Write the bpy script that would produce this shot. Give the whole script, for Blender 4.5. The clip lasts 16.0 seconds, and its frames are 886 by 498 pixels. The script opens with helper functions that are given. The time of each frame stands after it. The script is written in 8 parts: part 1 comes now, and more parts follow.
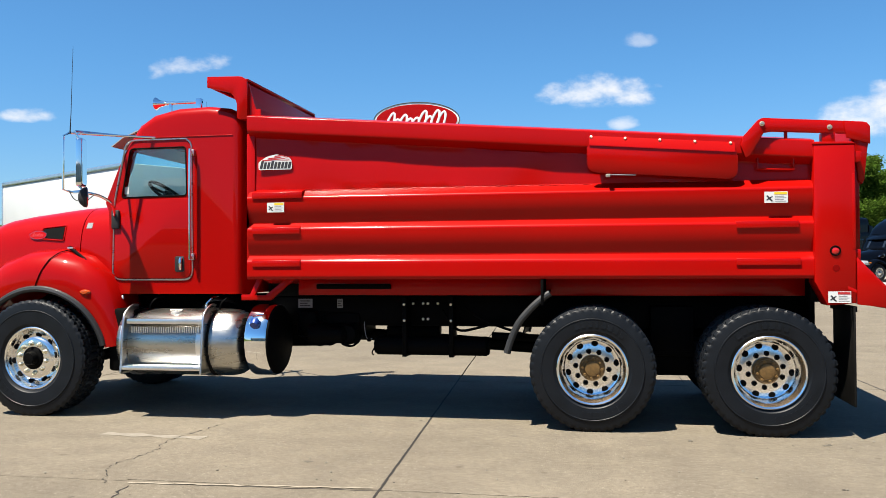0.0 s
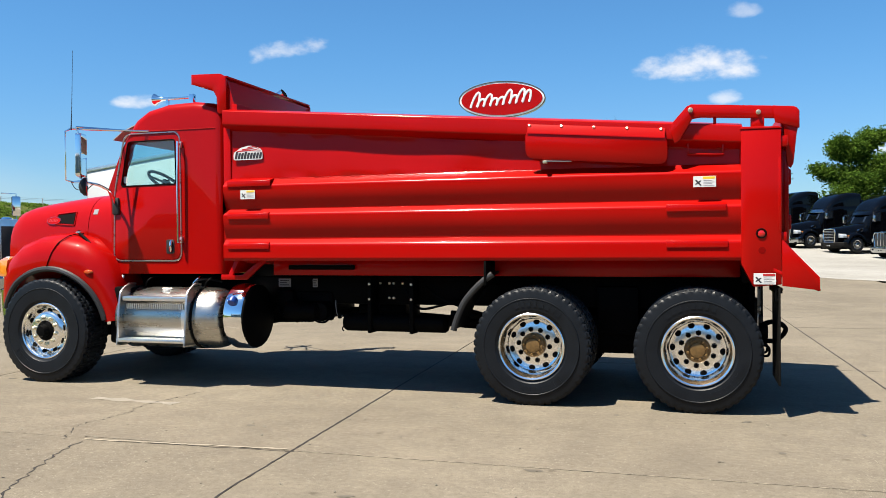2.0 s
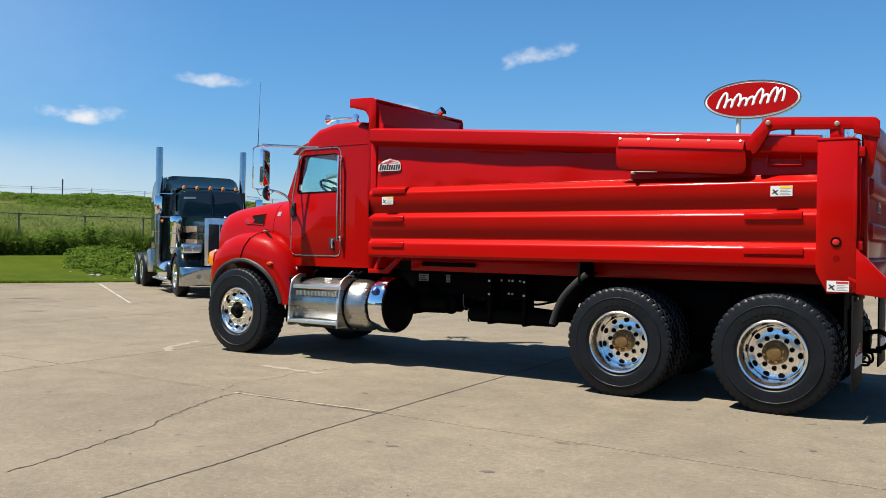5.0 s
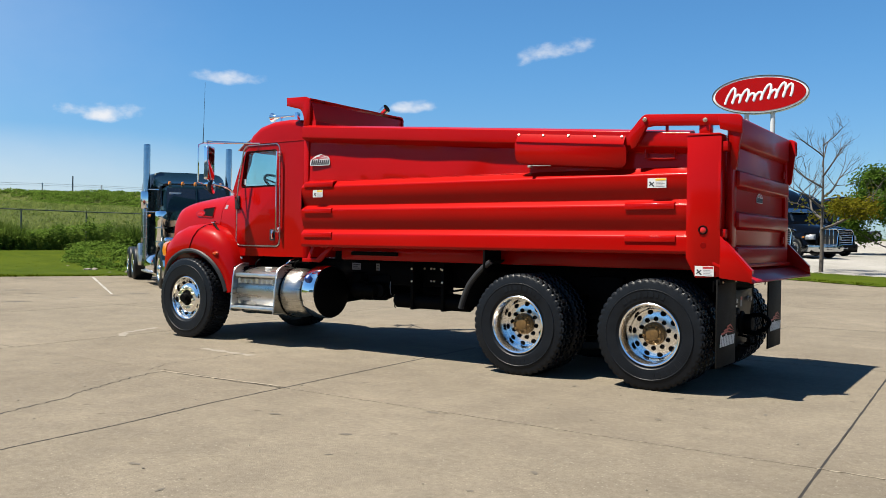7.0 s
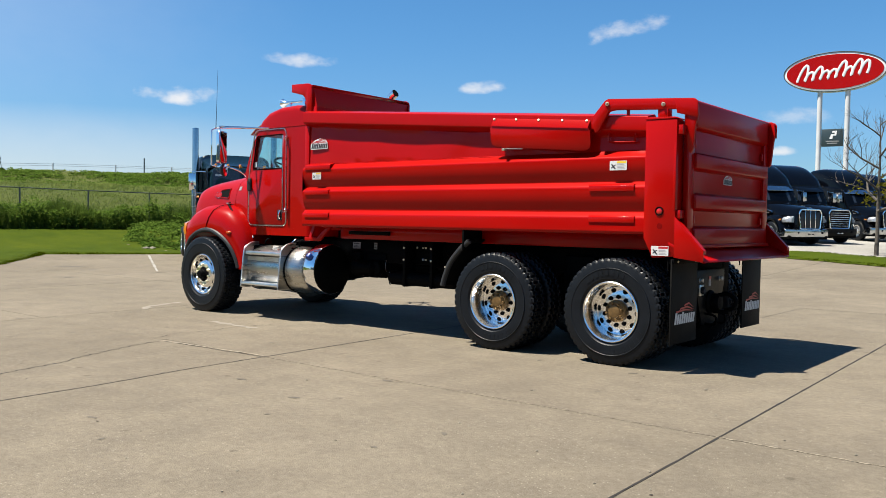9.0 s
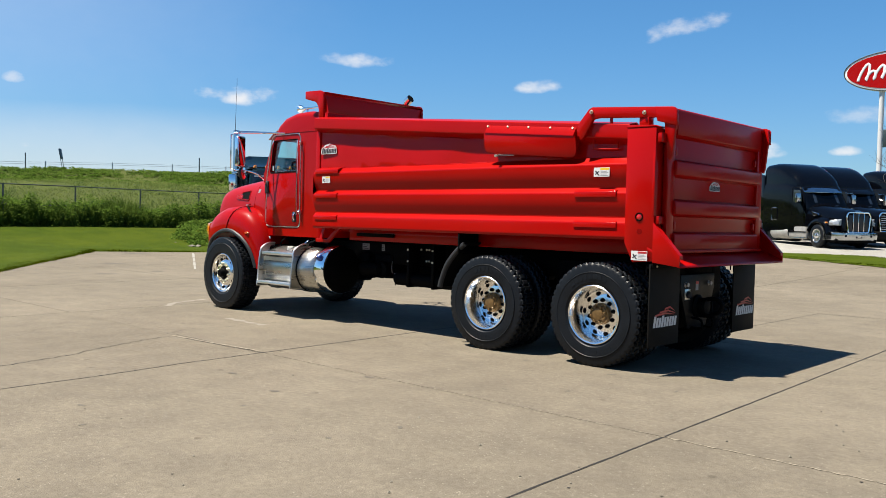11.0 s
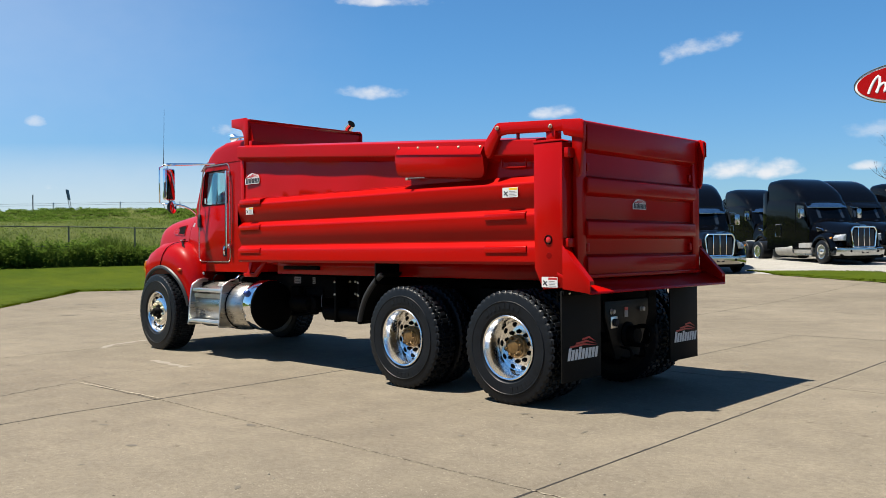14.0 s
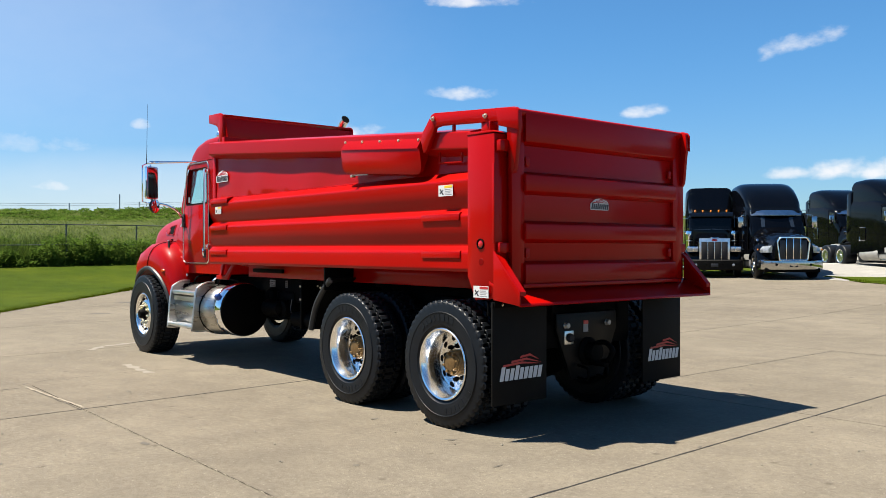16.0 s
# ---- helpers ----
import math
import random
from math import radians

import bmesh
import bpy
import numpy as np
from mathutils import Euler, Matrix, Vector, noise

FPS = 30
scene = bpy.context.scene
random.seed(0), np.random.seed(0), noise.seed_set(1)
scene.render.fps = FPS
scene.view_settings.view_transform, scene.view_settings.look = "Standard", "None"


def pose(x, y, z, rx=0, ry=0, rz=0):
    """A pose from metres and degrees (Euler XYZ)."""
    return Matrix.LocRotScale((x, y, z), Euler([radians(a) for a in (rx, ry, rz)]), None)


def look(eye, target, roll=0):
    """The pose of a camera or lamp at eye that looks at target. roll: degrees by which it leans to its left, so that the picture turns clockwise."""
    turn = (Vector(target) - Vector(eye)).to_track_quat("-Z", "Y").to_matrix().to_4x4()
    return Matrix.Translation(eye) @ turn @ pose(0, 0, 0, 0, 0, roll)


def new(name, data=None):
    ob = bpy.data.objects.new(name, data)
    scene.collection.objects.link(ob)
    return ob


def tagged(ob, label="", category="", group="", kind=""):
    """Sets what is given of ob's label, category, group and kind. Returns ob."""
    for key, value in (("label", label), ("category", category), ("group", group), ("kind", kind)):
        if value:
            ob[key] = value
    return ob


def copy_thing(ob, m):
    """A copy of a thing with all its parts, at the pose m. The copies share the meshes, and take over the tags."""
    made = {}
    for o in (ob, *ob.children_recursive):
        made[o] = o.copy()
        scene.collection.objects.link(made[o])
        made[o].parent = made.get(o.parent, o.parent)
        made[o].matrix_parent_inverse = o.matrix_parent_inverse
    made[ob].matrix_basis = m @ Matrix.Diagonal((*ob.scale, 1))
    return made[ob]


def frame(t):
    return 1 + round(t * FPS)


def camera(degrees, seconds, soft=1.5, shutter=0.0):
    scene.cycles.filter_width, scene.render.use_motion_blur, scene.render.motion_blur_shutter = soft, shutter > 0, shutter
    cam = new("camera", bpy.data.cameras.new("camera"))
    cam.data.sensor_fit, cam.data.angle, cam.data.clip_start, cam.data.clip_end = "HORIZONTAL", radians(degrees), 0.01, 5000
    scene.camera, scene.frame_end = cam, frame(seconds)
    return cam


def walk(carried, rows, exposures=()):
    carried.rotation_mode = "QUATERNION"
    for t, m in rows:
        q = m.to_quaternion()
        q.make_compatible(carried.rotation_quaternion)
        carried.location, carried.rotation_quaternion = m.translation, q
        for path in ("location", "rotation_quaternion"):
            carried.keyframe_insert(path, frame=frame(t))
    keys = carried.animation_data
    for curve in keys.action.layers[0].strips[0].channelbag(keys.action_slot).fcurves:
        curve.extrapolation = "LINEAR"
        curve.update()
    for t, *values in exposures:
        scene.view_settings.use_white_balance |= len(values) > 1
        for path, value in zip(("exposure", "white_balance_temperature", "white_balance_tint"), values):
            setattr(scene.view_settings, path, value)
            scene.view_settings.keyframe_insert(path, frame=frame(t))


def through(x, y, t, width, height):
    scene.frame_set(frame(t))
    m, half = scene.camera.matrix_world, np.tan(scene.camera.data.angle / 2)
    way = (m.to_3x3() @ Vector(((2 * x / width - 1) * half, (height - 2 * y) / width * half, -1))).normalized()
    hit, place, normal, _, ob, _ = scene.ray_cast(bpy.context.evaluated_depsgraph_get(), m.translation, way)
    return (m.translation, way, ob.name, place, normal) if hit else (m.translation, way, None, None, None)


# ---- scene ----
cam = camera(55.7, 16.0, soft=0.6)
PATH = [
    (0, (0.027, 0.055, 1.39), (-0.329, 2.023, 1.422), -0.3),
    (0.5, (0.375, -0.005, 1.399), (-0.057, 1.947, 1.422), -0.8),
    (1, (0.681, 0.056, 1.384), (0.19, 1.995, 1.364), -0.0),
    (1.5, (1.025, 0.018, 1.393), (0.524, 1.954, 1.377), -0.0),
    (2, (1.353, -0.106, 1.412), (0.778, 1.81, 1.396), -0.4),
    (2.5, (1.567, -0.291, 1.407), (0.912, 1.598, 1.4), -0.0),
    (3, (1.876, -0.364, 1.413), (1.03, 1.449, 1.408), 0.3),
    (3.5, (2.178, -0.451, 1.414), (1.266, 1.33, 1.413), 0.4),
    (4, (2.411, -0.533, 1.403), (1.447, 1.218, 1.394), 0.5),
    (6.3, (3.736, -0.322, 1.358), (2.533, 1.275, 1.351), 1.1),
    (6.5, (3.853, -0.352, 1.345), (2.651, 1.247, 1.333), 1.0),
    (7, (4.138, -0.348, 1.333), (3.006, 1.301, 1.315), 0.8),
    (7.5, (4.414, -0.228, 1.329), (3.277, 1.418, 1.312), 0.9),
    (8, (4.63, -0.182, 1.328), (3.442, 1.428, 1.316), 0.6),
    (8.5, (4.872, -0.2, 1.339), (3.64, 1.375, 1.29), 1.2),
    (9, (5.134, -0.128, 1.335), (3.872, 1.423, 1.27), 1.0),
    (9.2, (5.228, -0.1, 1.341), (3.962, 1.446, 1.272), 1.0),
    (11.3, (5.846, 0.059, 1.392), (4.483, 1.521, 1.324), 1.4),
    (11.5, (5.853, 0.038, 1.381), (4.535, 1.541, 1.315), 1.3),
    (12, (5.848, 0.053, 1.382), (4.573, 1.594, 1.323), 1.1),
    (12.5, (5.937, 0.273, 1.384), (4.632, 1.788, 1.38), 0.3),
    (13, (6.017, 0.583, 1.389), (4.672, 2.063, 1.385), -0.5),
    (13.5, (6.076, 0.882, 1.408), (4.71, 2.344, 1.408), -0.1),
    (14, (6.172, 1.262, 1.401), (4.778, 2.696, 1.399), -0.5),
    (14.5, (6.224, 1.629, 1.402), (4.789, 3.022, 1.397), -0.4),
    (15, (6.285, 2.005, 1.43), (4.813, 3.359, 1.427), -0.3),
    (15.5, (6.446, 2.373, 1.446), (4.943, 3.692, 1.446), -0.4),
    (16, (6.517, 2.731, 1.427), (4.981, 4.011, 1.427), -0.0),
]
EXPOSURE, SKY_STRENGTH, CLOUD, SKY_TINT, LOW_TINT = 1.43, 0.05, 7.2, (0.47, 0.855, 1.10, 1), (0.55, 0.74, 0.94, 1)
walk(cam, [(t, look(eye, target, roll)) for t, eye, target, roll in PATH], exposures=[(0, EXPOSURE + 0.10), (2, EXPOSURE + 0.08), (3, EXPOSURE - 0.05), (4.5, EXPOSURE - 0.08), (7, EXPOSURE - 0.08), (14, EXPOSURE - 0.10), (15.4, EXPOSURE - 0.12), (16, EXPOSURE + 0.04)])

# ---- sky and sun ----
SUN_WAY = Vector((-0.305, -0.36, 1.0)).normalized()
sun_data = bpy.data.lights.new("sun", "SUN")
sun_data.energy, sun_data.angle, sun_data.color = 5.0, radians(0.53), (1.0, 0.93, 0.80)
sun = new("sun", sun_data)
sun.matrix_world = look(SUN_WAY * 60, (0, 0, 0))

# way to the cloud's middle, half width and half height in radians, strength, slant
CLOUDS = [
    ((-0.451, 0.866, 0.217), 0.056, 0.018, 0.8, 0.22), ((-0.739, 0.649, 0.181), 0.054, 0.013, 0.8, 0.0),
    ((-0.587, 0.794, 0.156), 0.040, 0.012, 0.9, 0.05), ((-0.829, 0.543, 0.134), 0.052, 0.017, 1.1, 0.0),
    ((0.006, 0.982, 0.191), 0.080, 0.028, 1.25, 0.0), ((0.300, 0.942, 0.150), 0.075, 0.042, 1.3, 0.0),
    ((0.050, 0.968, 0.248), 0.026, 0.012, 0.45, 0.0), ((0.033, 0.987, 0.158), 0.020, 0.012, 0.7, 0.0),
    ((-0.715, 0.639, 0.282), 0.070, 0.012, 0.9, 0.0), ((-0.417, 0.905, 0.084), 0.055, 0.018, 1.0, 0.0),
    ((-0.462, 0.883, 0.082), 0.036, 0.012, 0.8, 0.0), ((-0.385, 0.919, 0.082), 0.036, 0.016, 1.0, 0.0),
    ((-0.931, 0.358, 0.069), 0.040, 0.010, 0.7, 0.0), ((-0.965, 0.237, 0.112), 0.070, 0.026, 0.35, 0.0),
    ((-0.931, 0.339, 0.138), 0.016, 0.011, 0.6, 0.0), ((-0.284, 0.951, 0.119), 0.042, 0.016, 0.55, 0.0),
    ((-0.296, 0.952, 0.083), 0.020, 0.008, 0.9, 0.0), ((0.221, 0.970, 0.100), 0.055, 0.030, 1.2, 0.0),
    ((-0.875, 0.476, 0.085), 0.065, 0.022, 0.3, 0.0), ((-0.97, 0.05, 0.26), 0.70, 0.40, 0.36, 0.0), ((-0.90, 0.40, 0.05), 0.55, 0.09, 0.55, 0.0), ((-0.963, 0.259, 0.066), 0.048, 0.011, 0.7, 0.0),
]
world = bpy.data.worlds.new("sky")
scene.world = world
world.use_nodes = True
wn, wl = world.node_tree.nodes, world.node_tree.links
wn.clear()


def wnode(kind, **settings):
    n = wn.new(kind)
    for key, value in settings.items():
        setattr(n, key, value)
    return n


def wmath(op, a, b=None, c=None):
    n = wnode("ShaderNodeMath", operation=op)
    for i, v in enumerate((a, b, c)):
        if v is None:
            continue
        if isinstance(v, (int, float)):
            n.inputs[i].default_value = v
        else:
            wl.new(v, n.inputs[i])
    return n.outputs[0]


def wdot(vec, const):
    n = wnode("ShaderNodeVectorMath", operation="DOT_PRODUCT")
    wl.new(vec, n.inputs[0])
    n.inputs[1].default_value = const
    return n.outputs["Value"]


sky = wnode("ShaderNodeTexSky", sky_type="NISHITA", sun_disc=False)
sky.sun_elevation = math.asin(SUN_WAY.z)
sky.sun_rotation = math.atan2(SUN_WAY.x, SUN_WAY.y)
sky.altitude, sky.air_density, sky.dust_density, sky.ozone_density = 200, 1.0, 0.35, 2.5
way = wnode("ShaderNodeTexCoord").outputs["Generated"]
puff = wnode("ShaderNodeTexNoise")
puff.inputs["Scale"].default_value, puff.inputs["Detail"].default_value, puff.inputs["Roughness"].default_value = 26, 9, 0.56
stretch = wnode("ShaderNodeMapping")
stretch.inputs["Scale"].default_value = (1, 1, 1.7)
wl.new(way, stretch.inputs["Vector"])
wl.new(stretch.outputs[0], puff.inputs["Vector"])
rough = wmath("MULTIPLY_ADD", puff.outputs["Fac"], 3.4, -1.7)
cover = None
for mid, half_w, half_h, strength, slant in CLOUDS:
    mid = Vector(mid).normalized()
    right = mid.cross(Vector((0, 0, 1))).normalized()
    up = right.cross(mid)
    right, up = right + up * slant, up - right * slant
    u, v = wdot(way, right / (half_w * 0.9)), wdot(way, up / (half_h * 0.9))
    # heaped tops over a flatter base
    v = wmath("MULTIPLY_ADD", wmath("MINIMUM", v, 0.0), 0.7, v)
    r2 = wmath("ADD", wmath("MULTIPLY", u, u), wmath("MULTIPLY", v, v))
    body = wmath("SUBTRACT", 1.0, r2)
    body = wmath("ADD", body, wmath("MULTIPLY", rough, 0.92 if half_w < 0.3 else 0.05))
    fade = wnode("ShaderNodeMapRange", interpolation_type="SMOOTHSTEP")
    wl.new(body, fade.inputs["Value"])
    fade.inputs["From Min"].default_value, fade.inputs["From Max"].default_value = 0.0, 1.45
    fade.inputs["To Max"].default_value = min(strength, 1.0) * 0.92
    ahead = wmath("GREATER_THAN", wdot(way, mid), 0.5)
    one = wmath("MULTIPLY", fade.outputs[0], ahead)
    cover = one if cover is None else wmath("MAXIMUM", cover, one)
blend = wnode("ShaderNodeMix", data_type="RGBA")
wl.new(cover, blend.inputs[0])
tinted = wnode("ShaderNodeMix", data_type="RGBA", blend_type="MULTIPLY")
tinted.inputs[0].default_value = 1.0
wl.new(sky.outputs[0], tinted.inputs[6])
# paler, less green air low over the horizon
height = wnode("ShaderNodeMapRange", interpolation_type="SMOOTHSTEP")
wl.new(wdot(way, (0, 0, 1)), height.inputs["Value"])
height.inputs["From Min"].default_value, height.inputs["From Max"].default_value = -0.02, 0.26
air = wnode("ShaderNodeMix", data_type="RGBA")
wl.new(height.outputs[0], air.inputs[0])
air.inputs[6].default_value, air.inputs[7].default_value = LOW_TINT, SKY_TINT
wl.new(air.outputs[2], tinted.inputs[7])
wl.new(tinted.outputs[2], blend.inputs[6])
blend.inputs[7].default_value = (CLOUD, CLOUD, CLOUD * 1.02, 1)
back = wnode("ShaderNodeBackground")
back.inputs["Strength"].default_value = SKY_STRENGTH
wl.new(blend.outputs[2], back.inputs["Color"])
wl.new(back.outputs[0], wnode("ShaderNodeOutputWorld").inputs[0])


# ---- materials ----
def material(name, color, rough=0.5, metal=0.0, var=0.12, scale=2.5, bump=0.0, bump_scale=90, coat=0.0, color2=None,
             rough_var=0.08, by_object=0.0, coat_rough=0.04, specular=0.5, stretch=(1, 1, 1)):
    """A surface with two scales of variation in colour, roughness and relief."""
    m = bpy.data.materials.new(name)
    m.use_nodes = True
    nodes, links = m.node_tree.nodes, m.node_tree.links
    b = nodes["Principled BSDF"]
    b.inputs["Metallic"].default_value = metal
    b.inputs["Coat Weight"].default_value = coat
    b.inputs["Coat Roughness"].default_value = coat_rough
    b.inputs["Specular IOR Level"].default_value = specular
    where = nodes.new("ShaderNodeTexCoord")
    mapped = nodes.new("ShaderNodeMapping")
    mapped.inputs["Scale"].default_value = stretch
    links.new(where.outputs["Object"], mapped.inputs[0])
    big, fine = nodes.new("ShaderNodeTexNoise"), nodes.new("ShaderNodeTexNoise")
    for n, s, d in ((big, scale, 5), (fine, bump_scale, 4)):
        links.new(mapped.outputs[0], n.inputs["Vector"])
        n.inputs["Scale"].default_value, n.inputs["Detail"].default_value = s, d
    ramp = nodes.new("ShaderNodeValToRGB")
    ramp.color_ramp.elements[0].position, ramp.color_ramp.elements[1].position = 0.3, 0.7
    c2 = color2 or tuple(min(1, c * (1 + var)) for c in color)
    c1 = color if color2 else tuple(c * (1 - var) for c in color)
    ramp.color_ramp.elements[0].color, ramp.color_ramp.elements[1].color = (*c1, 1), (*c2, 1)
    links.new(big.outputs["Fac"], ramp.inputs[0])
    grain = nodes.new("ShaderNodeMix")
    grain.data_type, grain.blend_type = "RGBA", "OVERLAY"
    grain.inputs[0].default_value = min(1.0, var * 1.6)
    links.new(ramp.outputs[0], grain.inputs[6])
    links.new(fine.outputs["Fac"], grain.inputs[7])
    last = grain.outputs[2]
    if by_object:
        info, hsv = nodes.new("ShaderNodeObjectInfo"), nodes.new("ShaderNodeHueSaturation")
        span = nodes.new("ShaderNodeMapRange")
        span.inputs["To Min"].default_value, span.inputs["To Max"].default_value = 1 - by_object, 1 + by_object
        links.new(info.outputs["Random"], span.inputs[0])
        links.new(span.outputs[0], hsv.inputs["Value"])
        links.new(last, hsv.inputs["Color"])
        last = hsv.outputs[0]
    links.new(last, b.inputs["Base Color"])
    gloss = nodes.new("ShaderNodeMapRange")
    gloss.inputs["To Min"].default_value, gloss.inputs["To Max"].default_value = max(0.02, rough - rough_var), min(1, rough + rough_var)
    links.new(big.outputs["Fac"], gloss.inputs[0])
    links.new(gloss.outputs[0], b.inputs["Roughness"])
    if bump:
        relief = nodes.new("ShaderNodeBump")
        relief.inputs["Strength"].default_value, relief.inputs["Distance"].default_value = min(1, bump * 10), 0.01
        links.new(fine.outputs["Fac"], relief.inputs["Height"])
        links.new(relief.outputs[0], b.inputs["Normal"])
    return m


def glass_material(name, color, rough=0.02):
    m = bpy.data.materials.new(name)
    m.use_nodes = True
    nodes, links = m.node_tree.nodes, m.node_tree.links
    nodes.clear()
    clear, shine, mixed = nodes.new("ShaderNodeBsdfTransparent"), nodes.new("ShaderNodeBsdfGlossy"), nodes.new("ShaderNodeMixShader")
    out = nodes.new("ShaderNodeOutputMaterial")
    clear.inputs[0].default_value = (*color, 1)
    shine.inputs["Roughness"].default_value = rough
    mixed.inputs[0].default_value = 0.07
    links.new(clear.outputs[0], mixed.inputs[1])
    links.new(shine.outputs[0], mixed.inputs[2])
    links.new(mixed.outputs[0], out.inputs[0])
    return m


RED = material("red_paint", (0.300, 0.00176, 0.0008), 0.36, 0, 0.05, 1.2, 0.002, 320, coat=0.26, coat_rough=0.13, rough_var=0.06, specular=0.035)
RED_CAB = material("red_cab_paint", (0.2511, 0.001514, 0.000688), 0.36, 0, 0.03, 1.0, 0.001, 420, coat=0.30, coat_rough=0.03, rough_var=0.04, specular=0.04)
DARKAMBER = material("dark_amber_lens", (0.38, 0.045, 0.004), 0.2, 0, 0.1, 20, coat=0.5)
BLACK = material("black_chassis_paint", (0.0021, 0.0021, 0.0021), 0.6, 0, 0.3, 5, 0.01, 140, specular=0.04)
RUBBER = material("tyre_rubber", (0.0032, 0.0043, 0.0062), 0.46, 0, 0.25, 6, 0.010, 160, rough_var=0.08, specular=0.23)
EDGEGREY = material("grey_rubber_edge", (0.013, 0.0135, 0.0145), 0.5, 0, 0.15, 6)
FLAP = material("rubber_sheet", (0.00595, 0.0056, 0.00504), 0.6, 0, 0.25, 6, 0.008, 120, specular=0.10)
CHROME = material("chrome", (0.86, 0.86, 0.87), 0.07, 1.0, 0.04, 3, rough_var=0.03)
ALU = material("mill_aluminium", (0.74, 0.73, 0.71), 0.30, 1.0, 0.10, 5, 0.003, 60, rough_var=0.07)
ALU_RIM = material("forged_rim_aluminium", (0.87, 0.86, 0.84), 0.19, 1.0, 0.05, 7, rough_var=0.04)
BRUSHED = material("brushed_aluminium", (0.44, 0.428, 0.4), 0.29, 1.0, 0.12, 4, 0.006, 50, stretch=(1, 1, 8))
MATTEALU = material("dull_aluminium", (0.36, 0.35, 0.33), 0.5, 0.55, 0.15, 4)
HUB = material("greased_hub_steel", (0.135, 0.078, 0.026), 0.45, 0.4, 0.3, 14, 0.01, 80)
STEEL = material("zinc_bolt", (0.62, 0.56, 0.40), 0.35, 0.9, 0.1, 9)
ZINC = material("white_zinc", (0.75, 0.72, 0.60), 0.4, 0.2, 0.1, 9)
# near-black colour that stands for the shade inside holes, recesses and vents
HOLEBLACK = material("dark_opening", (0.004, 0.004, 0.004), 0.8, 0, 0.1, specular=0.05)
GLASS = glass_material("window_glass", (0.86, 0.97, 0.965))
DARKGLASS = material("tinted_glass", (0.012, 0.016, 0.022), 0.05, 0, 0.05, coat=0.6)
MIRROR = material("mirror_glass", (0.88, 0.9, 0.9), 0.01, 1.0, 0.0, rough_var=0.0)
INTERIOR = material("cab_trim", (0.016, 0.016, 0.018), 0.7, 0, 0.2, 6, 0.01, specular=0.25)
SEAT = material("seat_fabric", (0.056, 0.06, 0.068), 0.85, 0, 0.2, 8, 0.02)
AMBER = material("amber_lens", (0.5763, 0.1763, 0.01356), 0.15, 0, 0.1, 20, coat=0.6)
REDLENS = material("red_lens", (0.45, 0.008, 0.006), 0.15, 0, 0.1, 20, coat=0.6)
CLEARLENS = material("clear_lens", (0.75, 0.76, 0.76), 0.12, 0, 0.1, 25, coat=0.8)
WHITE = material("white_vinyl", (0.5186, 0.5186, 0.5122), 0.4, 0, 0.03, 8)
INK = material("black_ink", (0.015, 0.015, 0.018), 0.5, 0, 0.05)
YELLOW = material("yellow_vinyl", (0.6483, 0.4195, 0.01525), 0.4, 0, 0.05)
REDVINYL = material("red_vinyl", (0.3573, 0.01729, 0.01729), 0.4, 0, 0.05)
DULLRED = material("red_paint", (0.3187, 0.00187, 0.00085), 0.40, 0, 0.05, 1.2, 0.003, 320, coat=0.17, coat_rough=0.09, rough_var=0.06, specular=0.06)
SPOTRED = material("faded_dark_red", (0.15, 0.0012, 0.0008), 0.5, 0, 0.1, specular=0.05)
GREYPRINT = material("grey_print", (0.1968, 0.1968, 0.2023), 0.5, 0, 0.1)
BLUECAP = material("blue_plastic", (0.006, 0.036, 0.192), 0.35, 0, 0.08)
BLACKTRUCK = material("black_truck_paint", (0.0012, 0.0014, 0.0022), 0.05, 0, 0.15, 1.5, specular=0.20, rough_var=0.02)
# chrome with the dark surroundings it mirrors put into its colour
DARKCHROME = material("weathered_chrome", (0.46, 0.47, 0.48), 0.16, 1.0, 0.12, 6, rough_var=0.06)
GRILLEMESH = material("grille_mesh_steel", (0.028, 0.030, 0.033), 0.45, 0.5, 0.2, 30)
HEADLENS = material("grey_lamp_glass", (0.30, 0.315, 0.33), 0.12, 0.4, 0.25, 14, coat=0.5)
GREENTRUCK = material("dark_green_truck_paint", (0.0022, 0.008, 0.010), 0.18, 0, 0.15, 1.5, coat=0.3, specular=0.2)
TAN = material("tan_stripe_paint", (0.1735, 0.1275, 0.09186), 0.35, 0, 0.06, coat=0.8)
BOXWHITE = material("white_trailer_panel", (0.4522, 0.4522, 0.4465), 0.35, 0, 0.03, 1.2, 0.004, 40)
SIGNRED = material("red_paint", (0.2967, 0.001741, 0.0007912), 0.40, 0, 0.05, 1.2, 0.003, 320, coat=0.17, coat_rough=0.09, rough_var=0.06, specular=0.06)
SIGNWHITE = material("sign_white_acrylic", (0.6254, 0.6254, 0.6254), 0.35, 0, 0.03, 0.6)
POLE = material("white_pole_paint", (0.4668, 0.4733, 0.4797), 0.45, 0, 0.06, 0.7)
BARK = material("bark", (0.06375, 0.05419, 0.04462), 0.9, 0, 0.35, 9, 0.05, 40)
